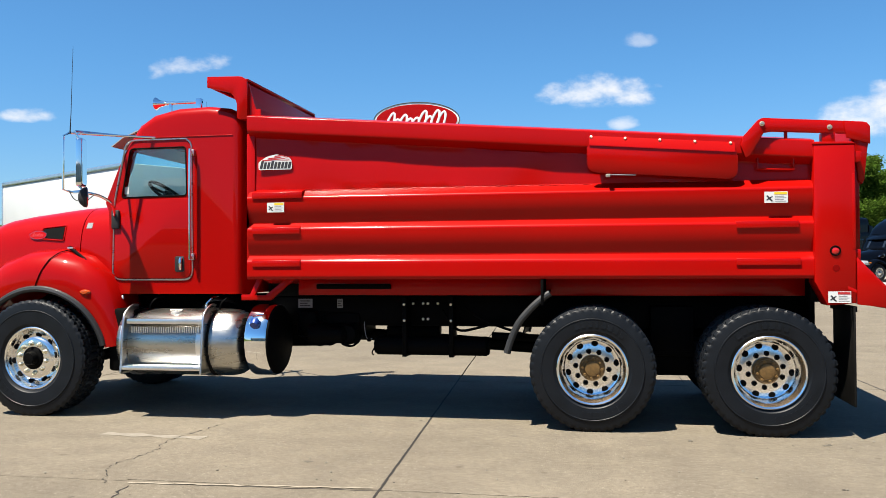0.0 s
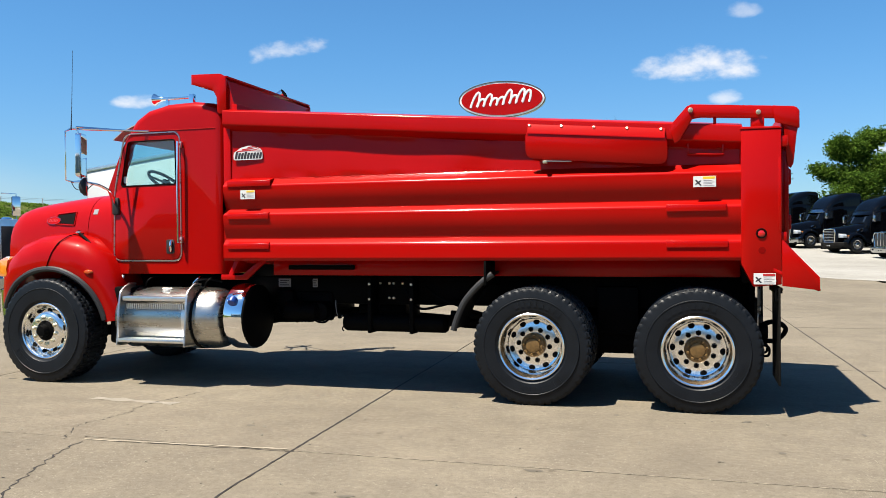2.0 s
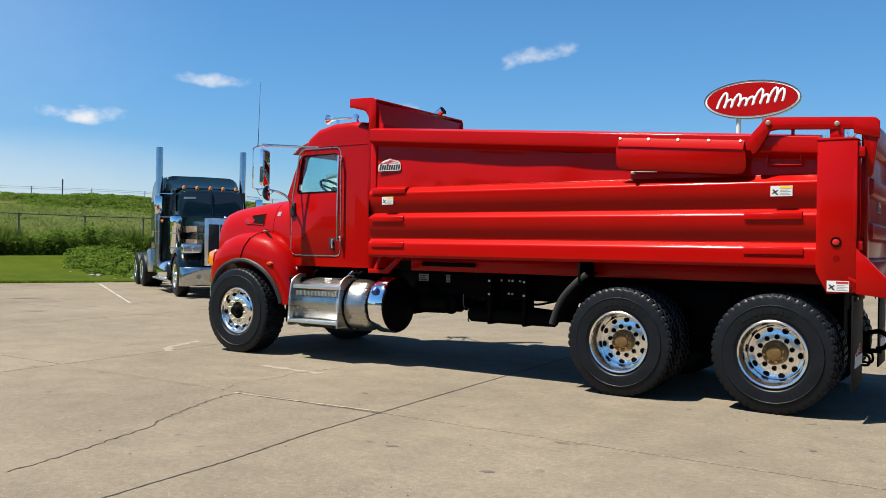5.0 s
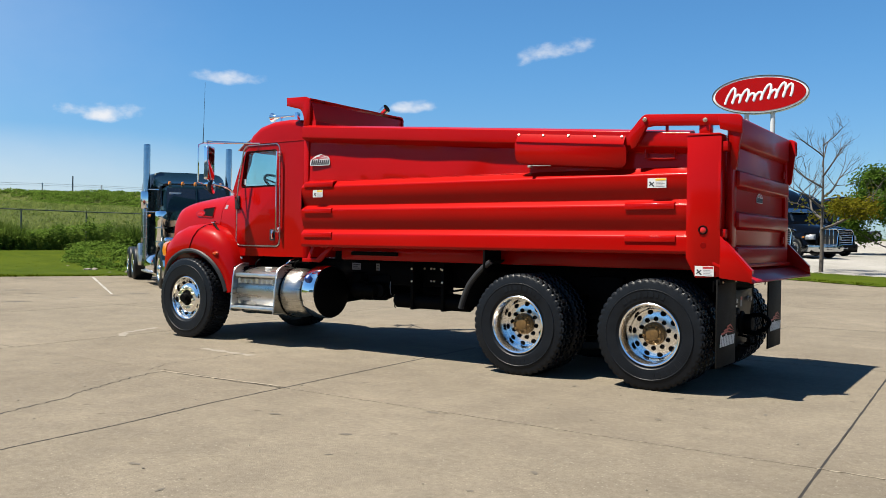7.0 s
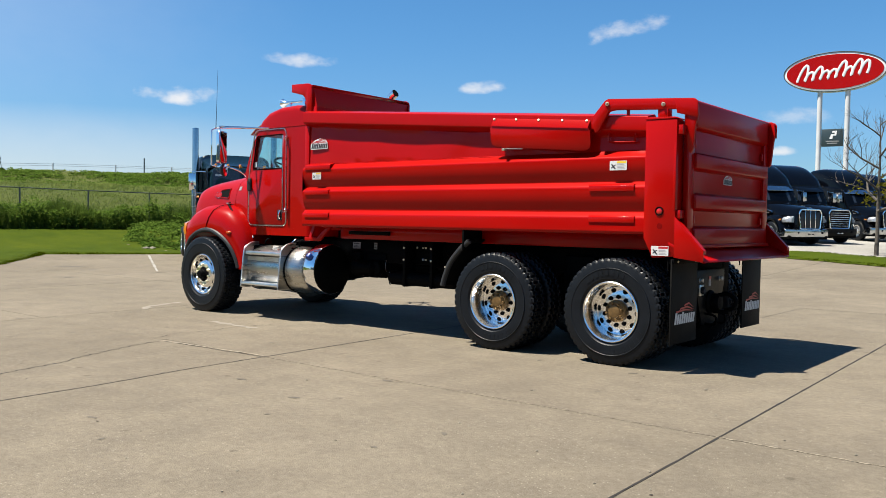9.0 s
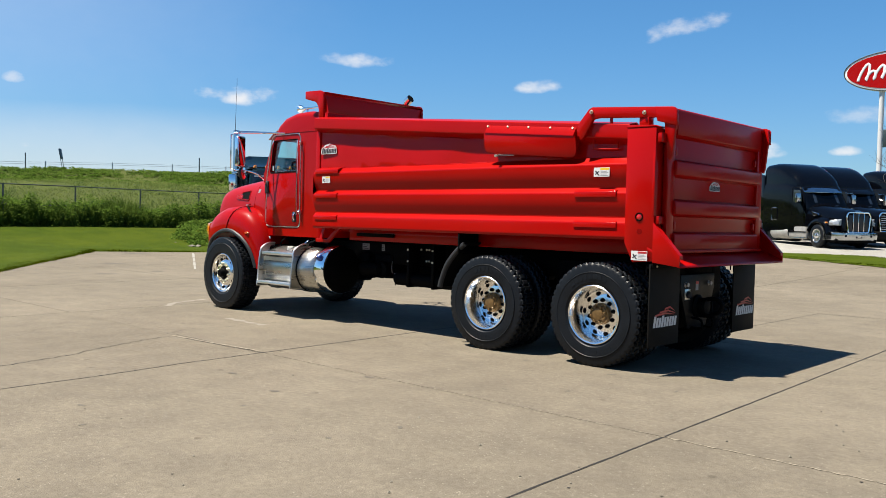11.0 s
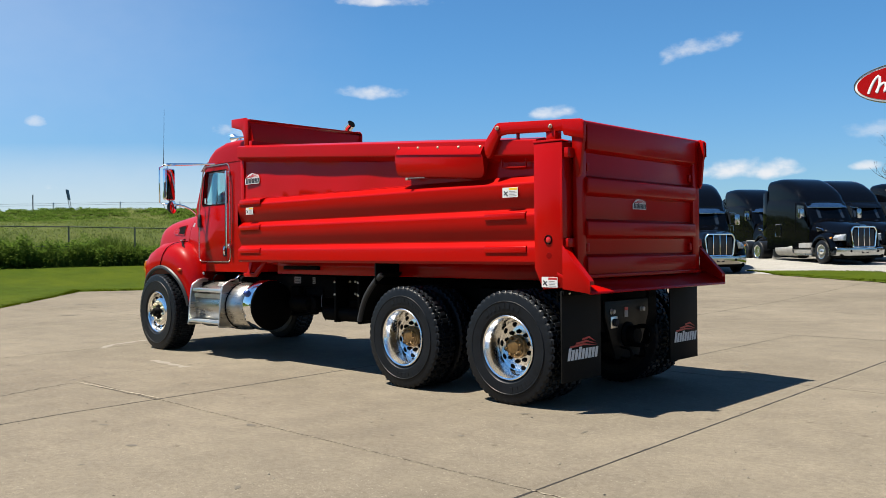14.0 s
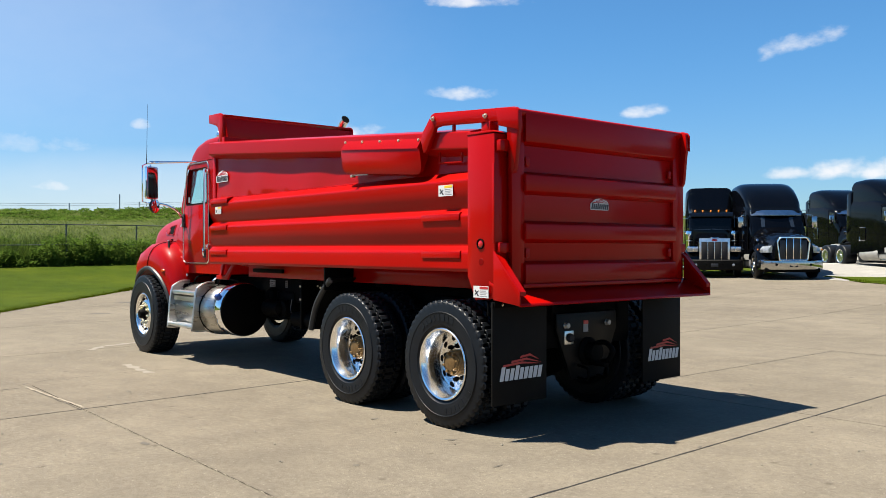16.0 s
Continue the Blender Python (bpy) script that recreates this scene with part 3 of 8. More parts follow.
def tyre_mesh(R, w, rim_r, lugs, bite=0.017):
    """A lug tyre about the y axis, its outer side towards -y."""
    h = w / 2
    side = [(rim_r - 0.012, -h + 0.05), (rim_r + 0.004, -h + 0.022), (rim_r + 0.03, -h + 0.012), (rim_r + 0.036, -h + 0.006), (rim_r + 0.085, -h + 0.001), (R - 0.105, -h), (R - 0.102, -h - 0.003), (R - 0.096, -h - 0.003),
            (R - 0.092, -h + 0.005), (R - 0.065, -h + 0.008), (R - 0.045, -h + 0.012)]
    tread = []
    rows = [-h + 0.022, -h + 0.075, -h * 0.30, h * 0.30, h - 0.075, h - 0.022]
    for k in range(5):
        a, b = rows[k], rows[k + 1]
        gap = 0.006
        tread += [(R - 0.015, a + 0.001, None), (R, a + gap, k), (R, b - gap, k), (R - 0.015, b - 0.001, None)]
    points = [(r, y, None) for r, y in side] + [(R - 0.022, -h + 0.014, 0)] + tread + [(R - 0.022, h - 0.014, 4)] + [(r, -y, None) for r, y in reversed(side)]
    n = lugs * 4
    bm = bmesh.new()
    rings = []
    for r, y, row in points:
        ring = []
        for i in range(n):
            q = r
            if row is not None and (i + 2 * row) % 4 == 0:
                q -= bite
            a = 2 * math.pi * (i + 0.35 * (y / h)) / n
            ring.append(bm.verts.new((q * math.cos(a), y, q * math.sin(a))))
        rings.append(ring)
    for a, b in zip(rings, rings[1:]):
        for i in range(n):
            j = (i + 1) % n
            bm.faces.new((a[i], a[j], b[j], b[i]))
    return bm


def sidewall_bars(R, w, rim_r, rows, tilt):
    """Raised lettering on a sidewall, as plain bars along two arcs."""
    bm = bmesh.new()
    mid, y = (R - 0.105 + rim_r + 0.05) / 2, -w / 2
    for start, count in rows:
        for k in range(count):
            for da, dr, la, lr in ((0.04, 0, (0.105, 0.07, 0.095, 0.06, 0.10)[k % 5], 0.052),):
                a = math.radians(start) - k * 0.150 - da + tilt
                c = Vector((math.cos(a), 0, math.sin(a)))
                t = Vector((-math.sin(a), 0, math.cos(a)))
                b = bmesh.new()
                bmesh.ops.create_cube(b, size=1, matrix=Matrix.Translation(c * (mid + dr) + Vector((0, y - 0.0005, 0))) @ Matrix((
                    (t.x, 0, c.x, 0), (0, 1, 0, 0), (t.z, 0, c.z, 0), (0, 0, 0, 1))) @ Matrix.Diagonal((mid * la, 0.0022, lr, 1)))
                add(bm, b)
    return bm


def wheel(parent, x, y, z, far, front, turn):
    """One wheel with its tyre, hub, nuts and hand holes; the outer side towards -y."""
    m = pose(x, y, z, 0, 0, 180 if far else 0) @ pose(0, 0, 0, 0, turn, 0)
    if front:
        rim = lathe([(0.262, 0.12), (0.268, -0.02), (0.272, -0.10), (0.288, -0.142), (0.305, -0.150), (0.309, -0.160), (0.300, -0.165), (0.286, -0.158), (0.266, -0.118), (0.258, -0.085),
                     (0.250, -0.082), (0.235, -0.105), (0.195, -0.138), (0.180, -0.142), (0.112, -0.142), (0.108, -0.135), (0.108, -0.10), (0.05, -0.10)], n=64)
        hub = lathe([(0.105, -0.10), (0.100, -0.142), (0.084, -0.150), (0.064, -0.156), (0.060, -0.200), (0.050, -0.216), (0.02, -0.220)], n=28)
        hub_mat, nut_y, nut_r, hole_r, hole_y, hole_tilt = BLACK, -0.142, 0.136, 0.207, -0.118, 38
        R, w, lugs = 0.535, 0.36, 46
    else:
        rim = lathe([(0.262, 0.12), (0.262, 0.02), (0.262, -0.05), (0.272, -0.085), (0.290, -0.118), (0.306, -0.124), (0.310, -0.132), (0.302, -0.138), (0.288, -0.132), (0.268, -0.092),
                     (0.255, -0.055), (0.250, 0.020), (0.243, 0.034), (0.225, 0.040), (0.180, 0.028), (0.112, 0.028), (0.110, 0.034), (0.05, 0.034)], n=64)
        hub = lathe([(0.108, 0.034), (0.106, -0.012), (0.100, -0.020), (0.094, -0.022), (0.092, -0.038), (0.066, -0.040), (0.060, -0.052), (0.030, -0.056), (0.01, -0.056)], n=28)
        hub_mat, nut_y, nut_r, hole_r, hole_y, hole_tilt = HUB, 0.028, 0.137, 0.202, 0.037, 8
        R, w, lugs = 0.512, 0.285, 46
    for v in rim.verts:
        v.co.x, v.co.z = v.co.x * 0.935, v.co.z * 0.935
    w_ob = part("wheel", rim, ALU_RIM, parent, "polished aluminium disc wheel")
    w_ob.matrix_basis = m
    part("tyre", tyre_mesh(R, w, 0.281, lugs, 0.013 if front else 0.018), RUBBER, w_ob, "black rubber tyre with deep lug tread", smooth=28)
    mark = part("sidewall_mark", sidewall_bars(R, w, 0.290, ((250, 4),) if front else ((118, 8), (318, 7)), 0.0), RUBBER, w_ob, "raised sidewall lettering in black rubber", smooth=0)
    mark["kind"] = "stuff"
    part("hub", hub, hub_mat, w_ob, "black oil-bath hub" if front else "brown greased axle flange")
    nut = None
    for k in range(10):
        a = 2 * math.pi * k / 10
        if nut is None:
            b = lathe([(0.0001, -0.030), (0.011, -0.030), (0.017, -0.024), (0.019, -0.004), (0.024, 0.0), (0.024, 0.004)], n=6)
            nut = part("lug_nut", b, STEEL if front else BLACK, w_ob)
            # raised black disc painting the hand hole's shade; the rim is not pierced
            hole_b = lathe([(0.0001, -0.0035), (0.024, -0.0035), (0.028, 0.0), (0.028, 0.012)], n=16)
            hole = part("hand_hole", hole_b, HOLEBLACK, w_ob, "black disc for a shaded hand hole")
            place_n, place_h = nut, hole
        else:
            place_n, place_h = again(nut, Matrix(), w_ob), again(hole, Matrix(), w_ob)
        place_n.matrix_basis = pose(0, 0, 0, 0, -math.degrees(a), 0) @ pose(nut_r, nut_y, 0)
        place_h.matrix_basis = pose(0, 0, 0, 0, -math.degrees(a) + 18, 0) @ pose(hole_r, hole_y, 0, 0, 0, -hole_tilt if front else 8)
    if not front:
        for k in range(8):
            a = 360 * k / 8
            if k == 0:
                stud = part("flange_bolt", bolt(0.013, 0.02), HUB, w_ob)
                stud.matrix_basis = pose(0, 0, 0, 0, 0, 0) @ pose(0.079, -0.040, 0)
            else:
                again(stud, pose(0, 0, 0, 0, a, 0) @ pose(0.079, -0.040, 0), w_ob)
    return w_ob


FRONT_X, REAR_X = -5.07, (0.0, 1.372)
wheel(TRUCK, FRONT_X, -1.03, 0.53, False, True, 10)
wheel(TRUCK, FRONT_X, 1.03, 0.53, True, True, 40)
for x, turn in zip(REAR_X, (6, -14)):
    wheel(TRUCK, x, -1.03, 0.508, False, False, turn)
    wheel(TRUCK, x, 1.03, 0.508, True, False, turn + 20)
    for s in (-1, 1):
        b = tyre_mesh(0.512, 0.285, 0.300, 46)
        lathe([(0.262, -0.12), (0.262, 0.12)], bm=b, n=32)
        inner = part("inner_tyre", b, RUBBER, TRUCK, "inner dual tyre in black rubber", smooth=28)
        inner.matrix_basis = pose(x, s * 0.70, 0.508, 0, 0, 0 if s < 0 else 180)

# chassis
for s in (-1, 1):
    part("chassis_rail", box(-5.75, 1.85, s * 0.43 - 0.04, s * 0.43 + 0.04, 0.80, 1.07, 0.008), BLACK, TRUCK, "black steel chassis rail")
    part("subframe_rail", box(-2.9, 1.95, s * 0.42 - 0.07, s * 0.42 + 0.07, 1.075, 1.20, 0.006), BLACK, TRUCK)
for x in (-4.4, -3.0, -1.8, -0.6, 0.7, 1.8):
    part("cross_member", box(x - 0.05, x + 0.05, -0.39, 0.39, 0.83, 1.04, 0.006), BLACK, TRUCK)
for x in REAR_X:
    bm = tube([(x, -0.9, 0.508), (x, 0.9, 0.508)], 0.085, 16)
    lathe([(0.01, -0.24), (0.14, -0.20), (0.20, -0.1), (0.21, 0.05), (0.16, 0.16), (0.05, 0.2)], (x, 0, 0.508), "x", 20, bm)
    part("drive_axle", bm, BLACK, TRUCK)
bm = tube([(FRONT_X, -0.85, 0.5), (FRONT_X, -0.6, 0.44), (FRONT_X, 0.6, 0.44), (FRONT_X, 0.85, 0.5)], 0.06, 12)
part("front_axle", bm, BLACK, TRUCK)
for s in (-1, 1):
    part("walking_beam", box(-0.25, 1.62, s * 0.50 - 0.05, s * 0.50 + 0.05, 0.56, 0.70, 0.02), BLACK, TRUCK)
    part("spring_hanger", box(0.5, 0.87, s * 0.50 - 0.06, s * 0.50 + 0.06, 0.6, 1.0, 0.02), BLACK, TRUCK)
    # solid blocks added to darken the see-through gap between the drive wheels
    part("beam_saddle", box(0.30, 1.07, s * 0.42 - 0.06, s * 0.42 + 0.06, 0.38, 0.74, 0.05), BLACK, TRUCK)
    for x in REAR_X:
        part("air_spring", lathe([(0.05, 0.70), (0.13, 0.72), (0.15, 0.80), (0.13, 0.88), (0.05, 0.9)], (x + 0.2, s * 0.5, 0), "z", 16), BLACK, TRUCK)
bm = tube([(-3.6, 0, 0.72), (-2.2, 0, 0.68), (-0.2, 0, 0.55)], 0.06, 12)
lathe([(0.05, -3.9), (0.22, -3.85), (0.24, -3.4), (0.17, -3.0), (0.16, -2.6), (0.05, -2.5)], (0, 0, 0.72), "x", 20, bm)
box(-5.4, -3.9, -0.32, 0.32, 0.62, 1.25, 0.06, bm)
part("drivetrain", bm, BLACK, TRUCK)
bm = box(-2.60, -2.14, -0.50, 0.10, 0.655, 0.93, 0.05)
box(-2.76, -2.55, -0.56, 0.30, 0.69, 0.94, 0.05, bm)
box(-3.08, -2.86, -0.45, 0.45, 1.06, 1.38, 0.02, bm)
lathe([(0.02, -2.62), (0.10, -2.6), (0.115, -2.5), (0.085, -2.42), (0.085, -2.28), (0.03, -2.24)], (0, -0.58, 0.725), 'x', 16, bm)
lathe([(0.02, -0.60), (0.085, -0.59), (0.10, -0.56), (0.10, -0.42), (0.05, -0.40)], (-2.25, 0, 0.725), 'y', 20, bm)
tube(smooth_path([(-2.35, -0.6, 0.74), (-2.28, -0.62, 0.64), (-2.18, -0.62, 0.625), (-2.12, -0.6, 0.68)]), 0.010, 8, bm)
box(-2.70, -2.5, -0.40, 0.4, 0.68, 1.0, 0.04, bm)
lathe([(0.02, -2.5), (0.10, -2.48), (0.11, -2.18), (0.05, -2.14)], (0, -0.45, 0.735), "x", 16, bm)
tube(smooth_path([(-2.72, -0.57, 0.78), (-2.66, -0.60, 0.69), (-2.56, -0.60, 0.655), (-2.47, -0.58, 0.68), (-2.42, -0.5, 0.78)]), 0.010, 8, bm)
tube(smooth_path([(-2.5, -0.5, 0.9), (-2.44, -0.58, 0.66), (-2.38, -0.60, 0.635), (-2.3, -0.58, 0.70)]), 0.009, 8, bm)
part("pump_housing", bm, BLACK, TRUCK, "black pump housing with hydraulic hoses")
part("drain_wire", tube(smooth_path([(-2.09, -0.55, 0.84), (-2.08, -0.57, 0.77), (-2.06, -0.58, 0.70), (-2.03, -0.58, 0.68), (-2.01, -0.57, 0.69)]), 0.004, 6), GREYPRINT, TRUCK, "thin grey wire")
part("drain_valve", box(-2.055, -2.02, -0.585, -0.555, 0.66, 0.695, 0.006), BLACK, TRUCK)
part("drain_lever", tube(smooth_path([(-1.99, -0.57, 0.60), (-2.01, -0.57, 0.56), (-1.995, -0.57, 0.535)]), 0.007, 6), BLACK, TRUCK)
# inner tank added to fill the sunlit gap over the outer tank with black
part("air_tank", lathe([(0.02, -1.93), (0.07, -1.925), (0.088, -1.90), (0.088, -1.45), (0.07, -1.42), (0.02, -1.415)], (0, -0.28, 0.755), "x", 24), BLACK, TRUCK, "black cylindrical air tank")
tank = part("air_tank", lathe([(0.02, -1.98), (0.07, -1.975), (0.088, -1.95), (0.088, -0.94), (0.07, -0.915), (0.02, -0.91)], (0, -0.57, 0.63), "x", 28), BLACK, TRUCK, "black cylindrical air tank")
strap = part("tank_strap", box(-1.70, -1.66, -0.675, -0.47, 0.535, 1.075, 0.004), BLACK, TRUCK)
again(strap, pose(0.43, 0, 0), TRUCK)
knob = None
for x in (-1.68, -1.64, -1.545, -1.50, -1.405, -1.25):
    for z in (1.01, 0.865):
        if z == 0.865 and x in (-1.64, -1.405):
            continue
        m = pose(x, -0.475 if x not in (-1.68, -1.25) else -0.677, z)
        if knob is None:
            knob = part("frame_bolt", bolt(0.013, 0.012), ZINC, TRUCK, "bright zinc bolt")
            knob.matrix_basis = m
        else:
            again(knob, m, TRUCK)
part("brake_rod", tube([(-0.9, -0.5, 0.72), (-0.45, -0.5, 0.70)], 0.035, 10), BLACK, TRUCK)
for path in ([(-1.35, -0.55, 0.95), (-1.2, -0.6, 0.78), (-1.0, -0.55, 0.80), (-0.8, -0.5, 0.86)], [(-1.15, -0.52, 0.98), (-0.95, -0.58, 0.86), (-0.6, -0.55, 0.74), (-0.4, -0.5, 0.72)]):
    part("air_line", tube(smooth_path(path), 0.012, 8), BLACK, TRUCK)


def frame_label(x, y, z, w, h, mat):
    plate = part("label_plate", box(x, x + w, y - 0.003, y, z, z + h), mat, TRUCK, "small printed data label")
    bm = bmesh.new()
    for k in range(3):
        box(x + w * 0.12, x + w * (0.85 - 0.2 * (k % 2)), y - 0.0045, y - 0.0032, z + h * (0.18 + 0.26 * k), z + h * (0.30 + 0.26 * k), bm=bm)
    part("print", bm, INK, plate, smooth=0)


frame_label(-2.76, -0.475, 0.965, 0.14, 0.085, GREYPRINT)
frame_label(-2.375, -0.475, 0.965, 0.055, 0.085, GREYPRINT)

# quarter fender ahead of the drive wheels
outer = smooth_path([(-0.34, 0, 1.13), (-0.40, 0, 1.09), (-0.50, 0, 1.00), (-0.60, 0, 0.88), (-0.665, 0, 0.74), (-0.70, 0, 0.63)], 4)
for s in (-1, 1):
    rings = []
    for p in outer:
        d = Vector((p.x - 0.0, 0, p.z - 0.508)).normalized()
        rings.append([(p.x + d.x * o, s * yy, p.z + d.z * o) for yy, o in ((1.12, -0.012), (1.13, 0.0), (1.12, 0.012), (1.0, 0.022), (0.6, 0.022), (0.6, 0.008), (1.0, 0.008))])
    part("quarter_fender", loft(rings), FLAP, TRUCK, "black rubber quarter fender")
    part("fender_edge", tube([(p.x, s * 1.125, p.z) for p in outer], 0.030, 10), EDGEGREY, TRUCK, "grey rolled rubber fender edge")
    part("fender_bracket", tube([(-0.44, s * 0.47, 1.02), (-0.46, s * 1.0, 1.03)], 0.02, 8), BLACK, TRUCK)

# ---- dump body ----
XF, XR = -2.98, 1.72


def rail_z(x):
    return 2.69 - 0.0765 * (x - XF)


BODY = part("dump_body", prism([(-0.62, 1.20), (0.62, 1.20), (1.03, 1.28), (1.03, 1.34), (0.6, 1.27), (-0.6, 1.27), (-1.03, 1.34), (-1.03, 1.28)], "x", XF, XR + 0.2, 0.0), RED, TRUCK, "red steel dump body floor and sills")


def wall_profile(x, s):
    z = rail_z(x)
    sheet = [(1.088 + 0.008 * k / 6, z - 0.19 + (2.034 - z + 0.19) * k / 6) for k in range(7)]
    ribs = [(1.097, 2.030), (1.172, 1.965), (1.172, 1.868), (1.122, 1.757), (1.122, 1.738), (1.172, 1.690), (1.172, 1.592), (1.122, 1.475), (1.122, 1.453), (1.172, 1.405), (1.172, 1.268), (1.155, 1.25)]
    outline = [(1.04, z + 0.030), (1.172, z + 0.0), (1.172, z - 0.135), (1.088, z - 0.182)] + sheet + ribs + [(1.0, 1.25), (0.995, 1.30), (1.01, z + 0.02)]
    bends = {1: 0.012, 2: 0.012, 12: 0.016, 13: 0.085, 16: 0.016, 17: 0.085, 20: 0.016, 21: 0.016}
    # the thin upper sheet is slightly dented
    edge = smoothstep(0, 0.4, x - XF) * smoothstep(0, 0.4, XR - x)
    out = []
    for k, (y, zz) in enumerate(outline):
        if 4 <= k <= 10:
            y += edge * (0.013 * noise.noise(Vector((x * 1.55, 3.3, zz * 1.6))) + 0.007 * noise.noise(Vector((x * 3.4, 1.3, zz * 3.0))))
        if k in bends:
            here = Vector((y, zz))
            to_last, to_next = Vector(outline[k - 1]) - here, Vector(outline[k + 1]) - here
            p, q = here + to_last.normalized() * bends[k], here + to_next.normalized() * bends[k]
            for f in (0, 0.17, 0.33, 0.5, 0.67, 0.83, 1):
                c = p * (1 - f) ** 2 + here * 2 * f * (1 - f) + q * f * f
                out.append((x, s * c.x, c.y))
        else:
            out.append((x, s * y, zz))
    return out


for s in (-1, 1):
    bm = loft([wall_profile(XF + (XR - XF) * k / 56, s) for k in range(57)])
    wall = part("body_side", bm, RED, BODY, "ribbed red steel body side", smooth=26)
    # step plates over the rib ends
    for x0, x1, z in ((-2.93, -2.47, 2.005), (-2.93, -2.49, 1.695), (-2.93, -2.49, 1.41), (1.13, 1.60, 1.70), (1.13, 1.61, 1.405)):
        pts = [(1.080, z + 0.030), (1.088, z + 0.034), (1.170, z + 0.012), (1.181, z + 0.004), (1.184, z - 0.050), (1.177, z - 0.050), (1.172, z - 0.012)]
        plate = prism([(s * y, q) for y, q in pts], "x", x0, x1, 0.003)
        part("step_plate", plate, RED, wall)
    # grab rung high on the panel
    rung = smooth_path([(1.305, s * 1.09, 2.245), (1.305, s * 1.12, 2.245), (1.305, s * 1.128, 2.23), (1.305, s * 1.128, 2.135), (1.32, s * 1.128, 2.12), (1.56, s * 1.128, 2.11), (1.575, s * 1.128, 2.125), (1.575, s * 1.128, 2.21), (1.575, s * 1.12, 2.23), (1.575, s * 1.09, 2.23)], 4)
    part("grab_rung", tube(rung, 0.008, 8), RED, wall)
    part("weld_bead", tube([(XF + 0.50 + 0.03 * k, s * (1.101 + 0.003 * (k % 2)), 2.029 - 0.002 * (k % 3)) for k in range(84)], [0.0032 + 0.0015 * (k % 2) for k in range(84)], 5), RED, wall)
# front wall, cab guard
part("front_wall", box(XF, XF + 0.06, -1.0, 1.0, 1.27, 2.78, 0.006), RED, BODY)
guard = part("cab_guard", box(-3.12, -3.07, -0.93, 0.93, 2.70, 3.03, 0.006), RED, BODY, "red steel cab guard standing over the cab")
bm = prism([(-3.44, 3.095), (-3.07, 3.075), (-3.07, 3.055), (-3.37, 3.07), (-3.41, 3.0), (-3.44, 3.0)], "y", -0.93, 0.93, 0.004)
part("canopy", bm, RED, guard)
for s in (-1, 1):
    pts = rounded([(-3.46, 3.105), (-3.12, 3.095), (-3.07, 3.05), (-3.07, 2.70), (-3.17, 2.70), (-3.17, 2.86), (-3.22, 2.945), (-3.46, 3.005)], 0.035, 3, corners=(1, 2, 4, 5, 6))
    part("guard_bracket", prism(pts, "y", s * 0.93, s * 0.955, 0.003), RED, guard)
    part("guard_gusset", prism([(-3.07, 3.03), (-2.98, 2.73), (-3.07, 2.73)], "y", s * 0.90, s * 0.92, 0.0), RED, guard)
    part("corner_post", box(XF - 0.03, XF + 0.05, s * 1.05 - 0.06, s * 1.05 + 0.06, 1.28, rail_z(XF) - 0.15, 0.01), RED, BODY)
    # lower front bracket
    pts = [(-3.10, 1.06), (-2.82, 1.06), (-2.60, 1.25), (-2.68, 1.25), (-2.87, 1.105), (-2.97, 1.105), (-2.90, 1.25), (-2.95, 1.25), (-3.02, 1.11), (-3.10, 1.11)]
    part("body_bracket", prism(pts, "y", s * 0.99, s * 1.02, 0.003), RED, BODY)
    part("fender_hanger", box(-0.415, -0.39, s * 0.86 - 0.30, s * 0.86 + 0.30, 1.03, 1.25, 0.006), BLACK, BODY, "black rubber fender hanger plate")
    part("long_sill", box(XF + 0.35, XR, s * 0.80 - 0.03, s * 0.80 + 0.03, 1.10, 1.255, 0.006), RED, BODY)
for s in (-1, 1):
    part("sill_pad", box(-2.45, -1.76, s * 0.85 - 0.02, s * 0.85 + 0.02, 1.155, 1.20, 0.01), BLACK, BODY, "black rubber pad along the sill")


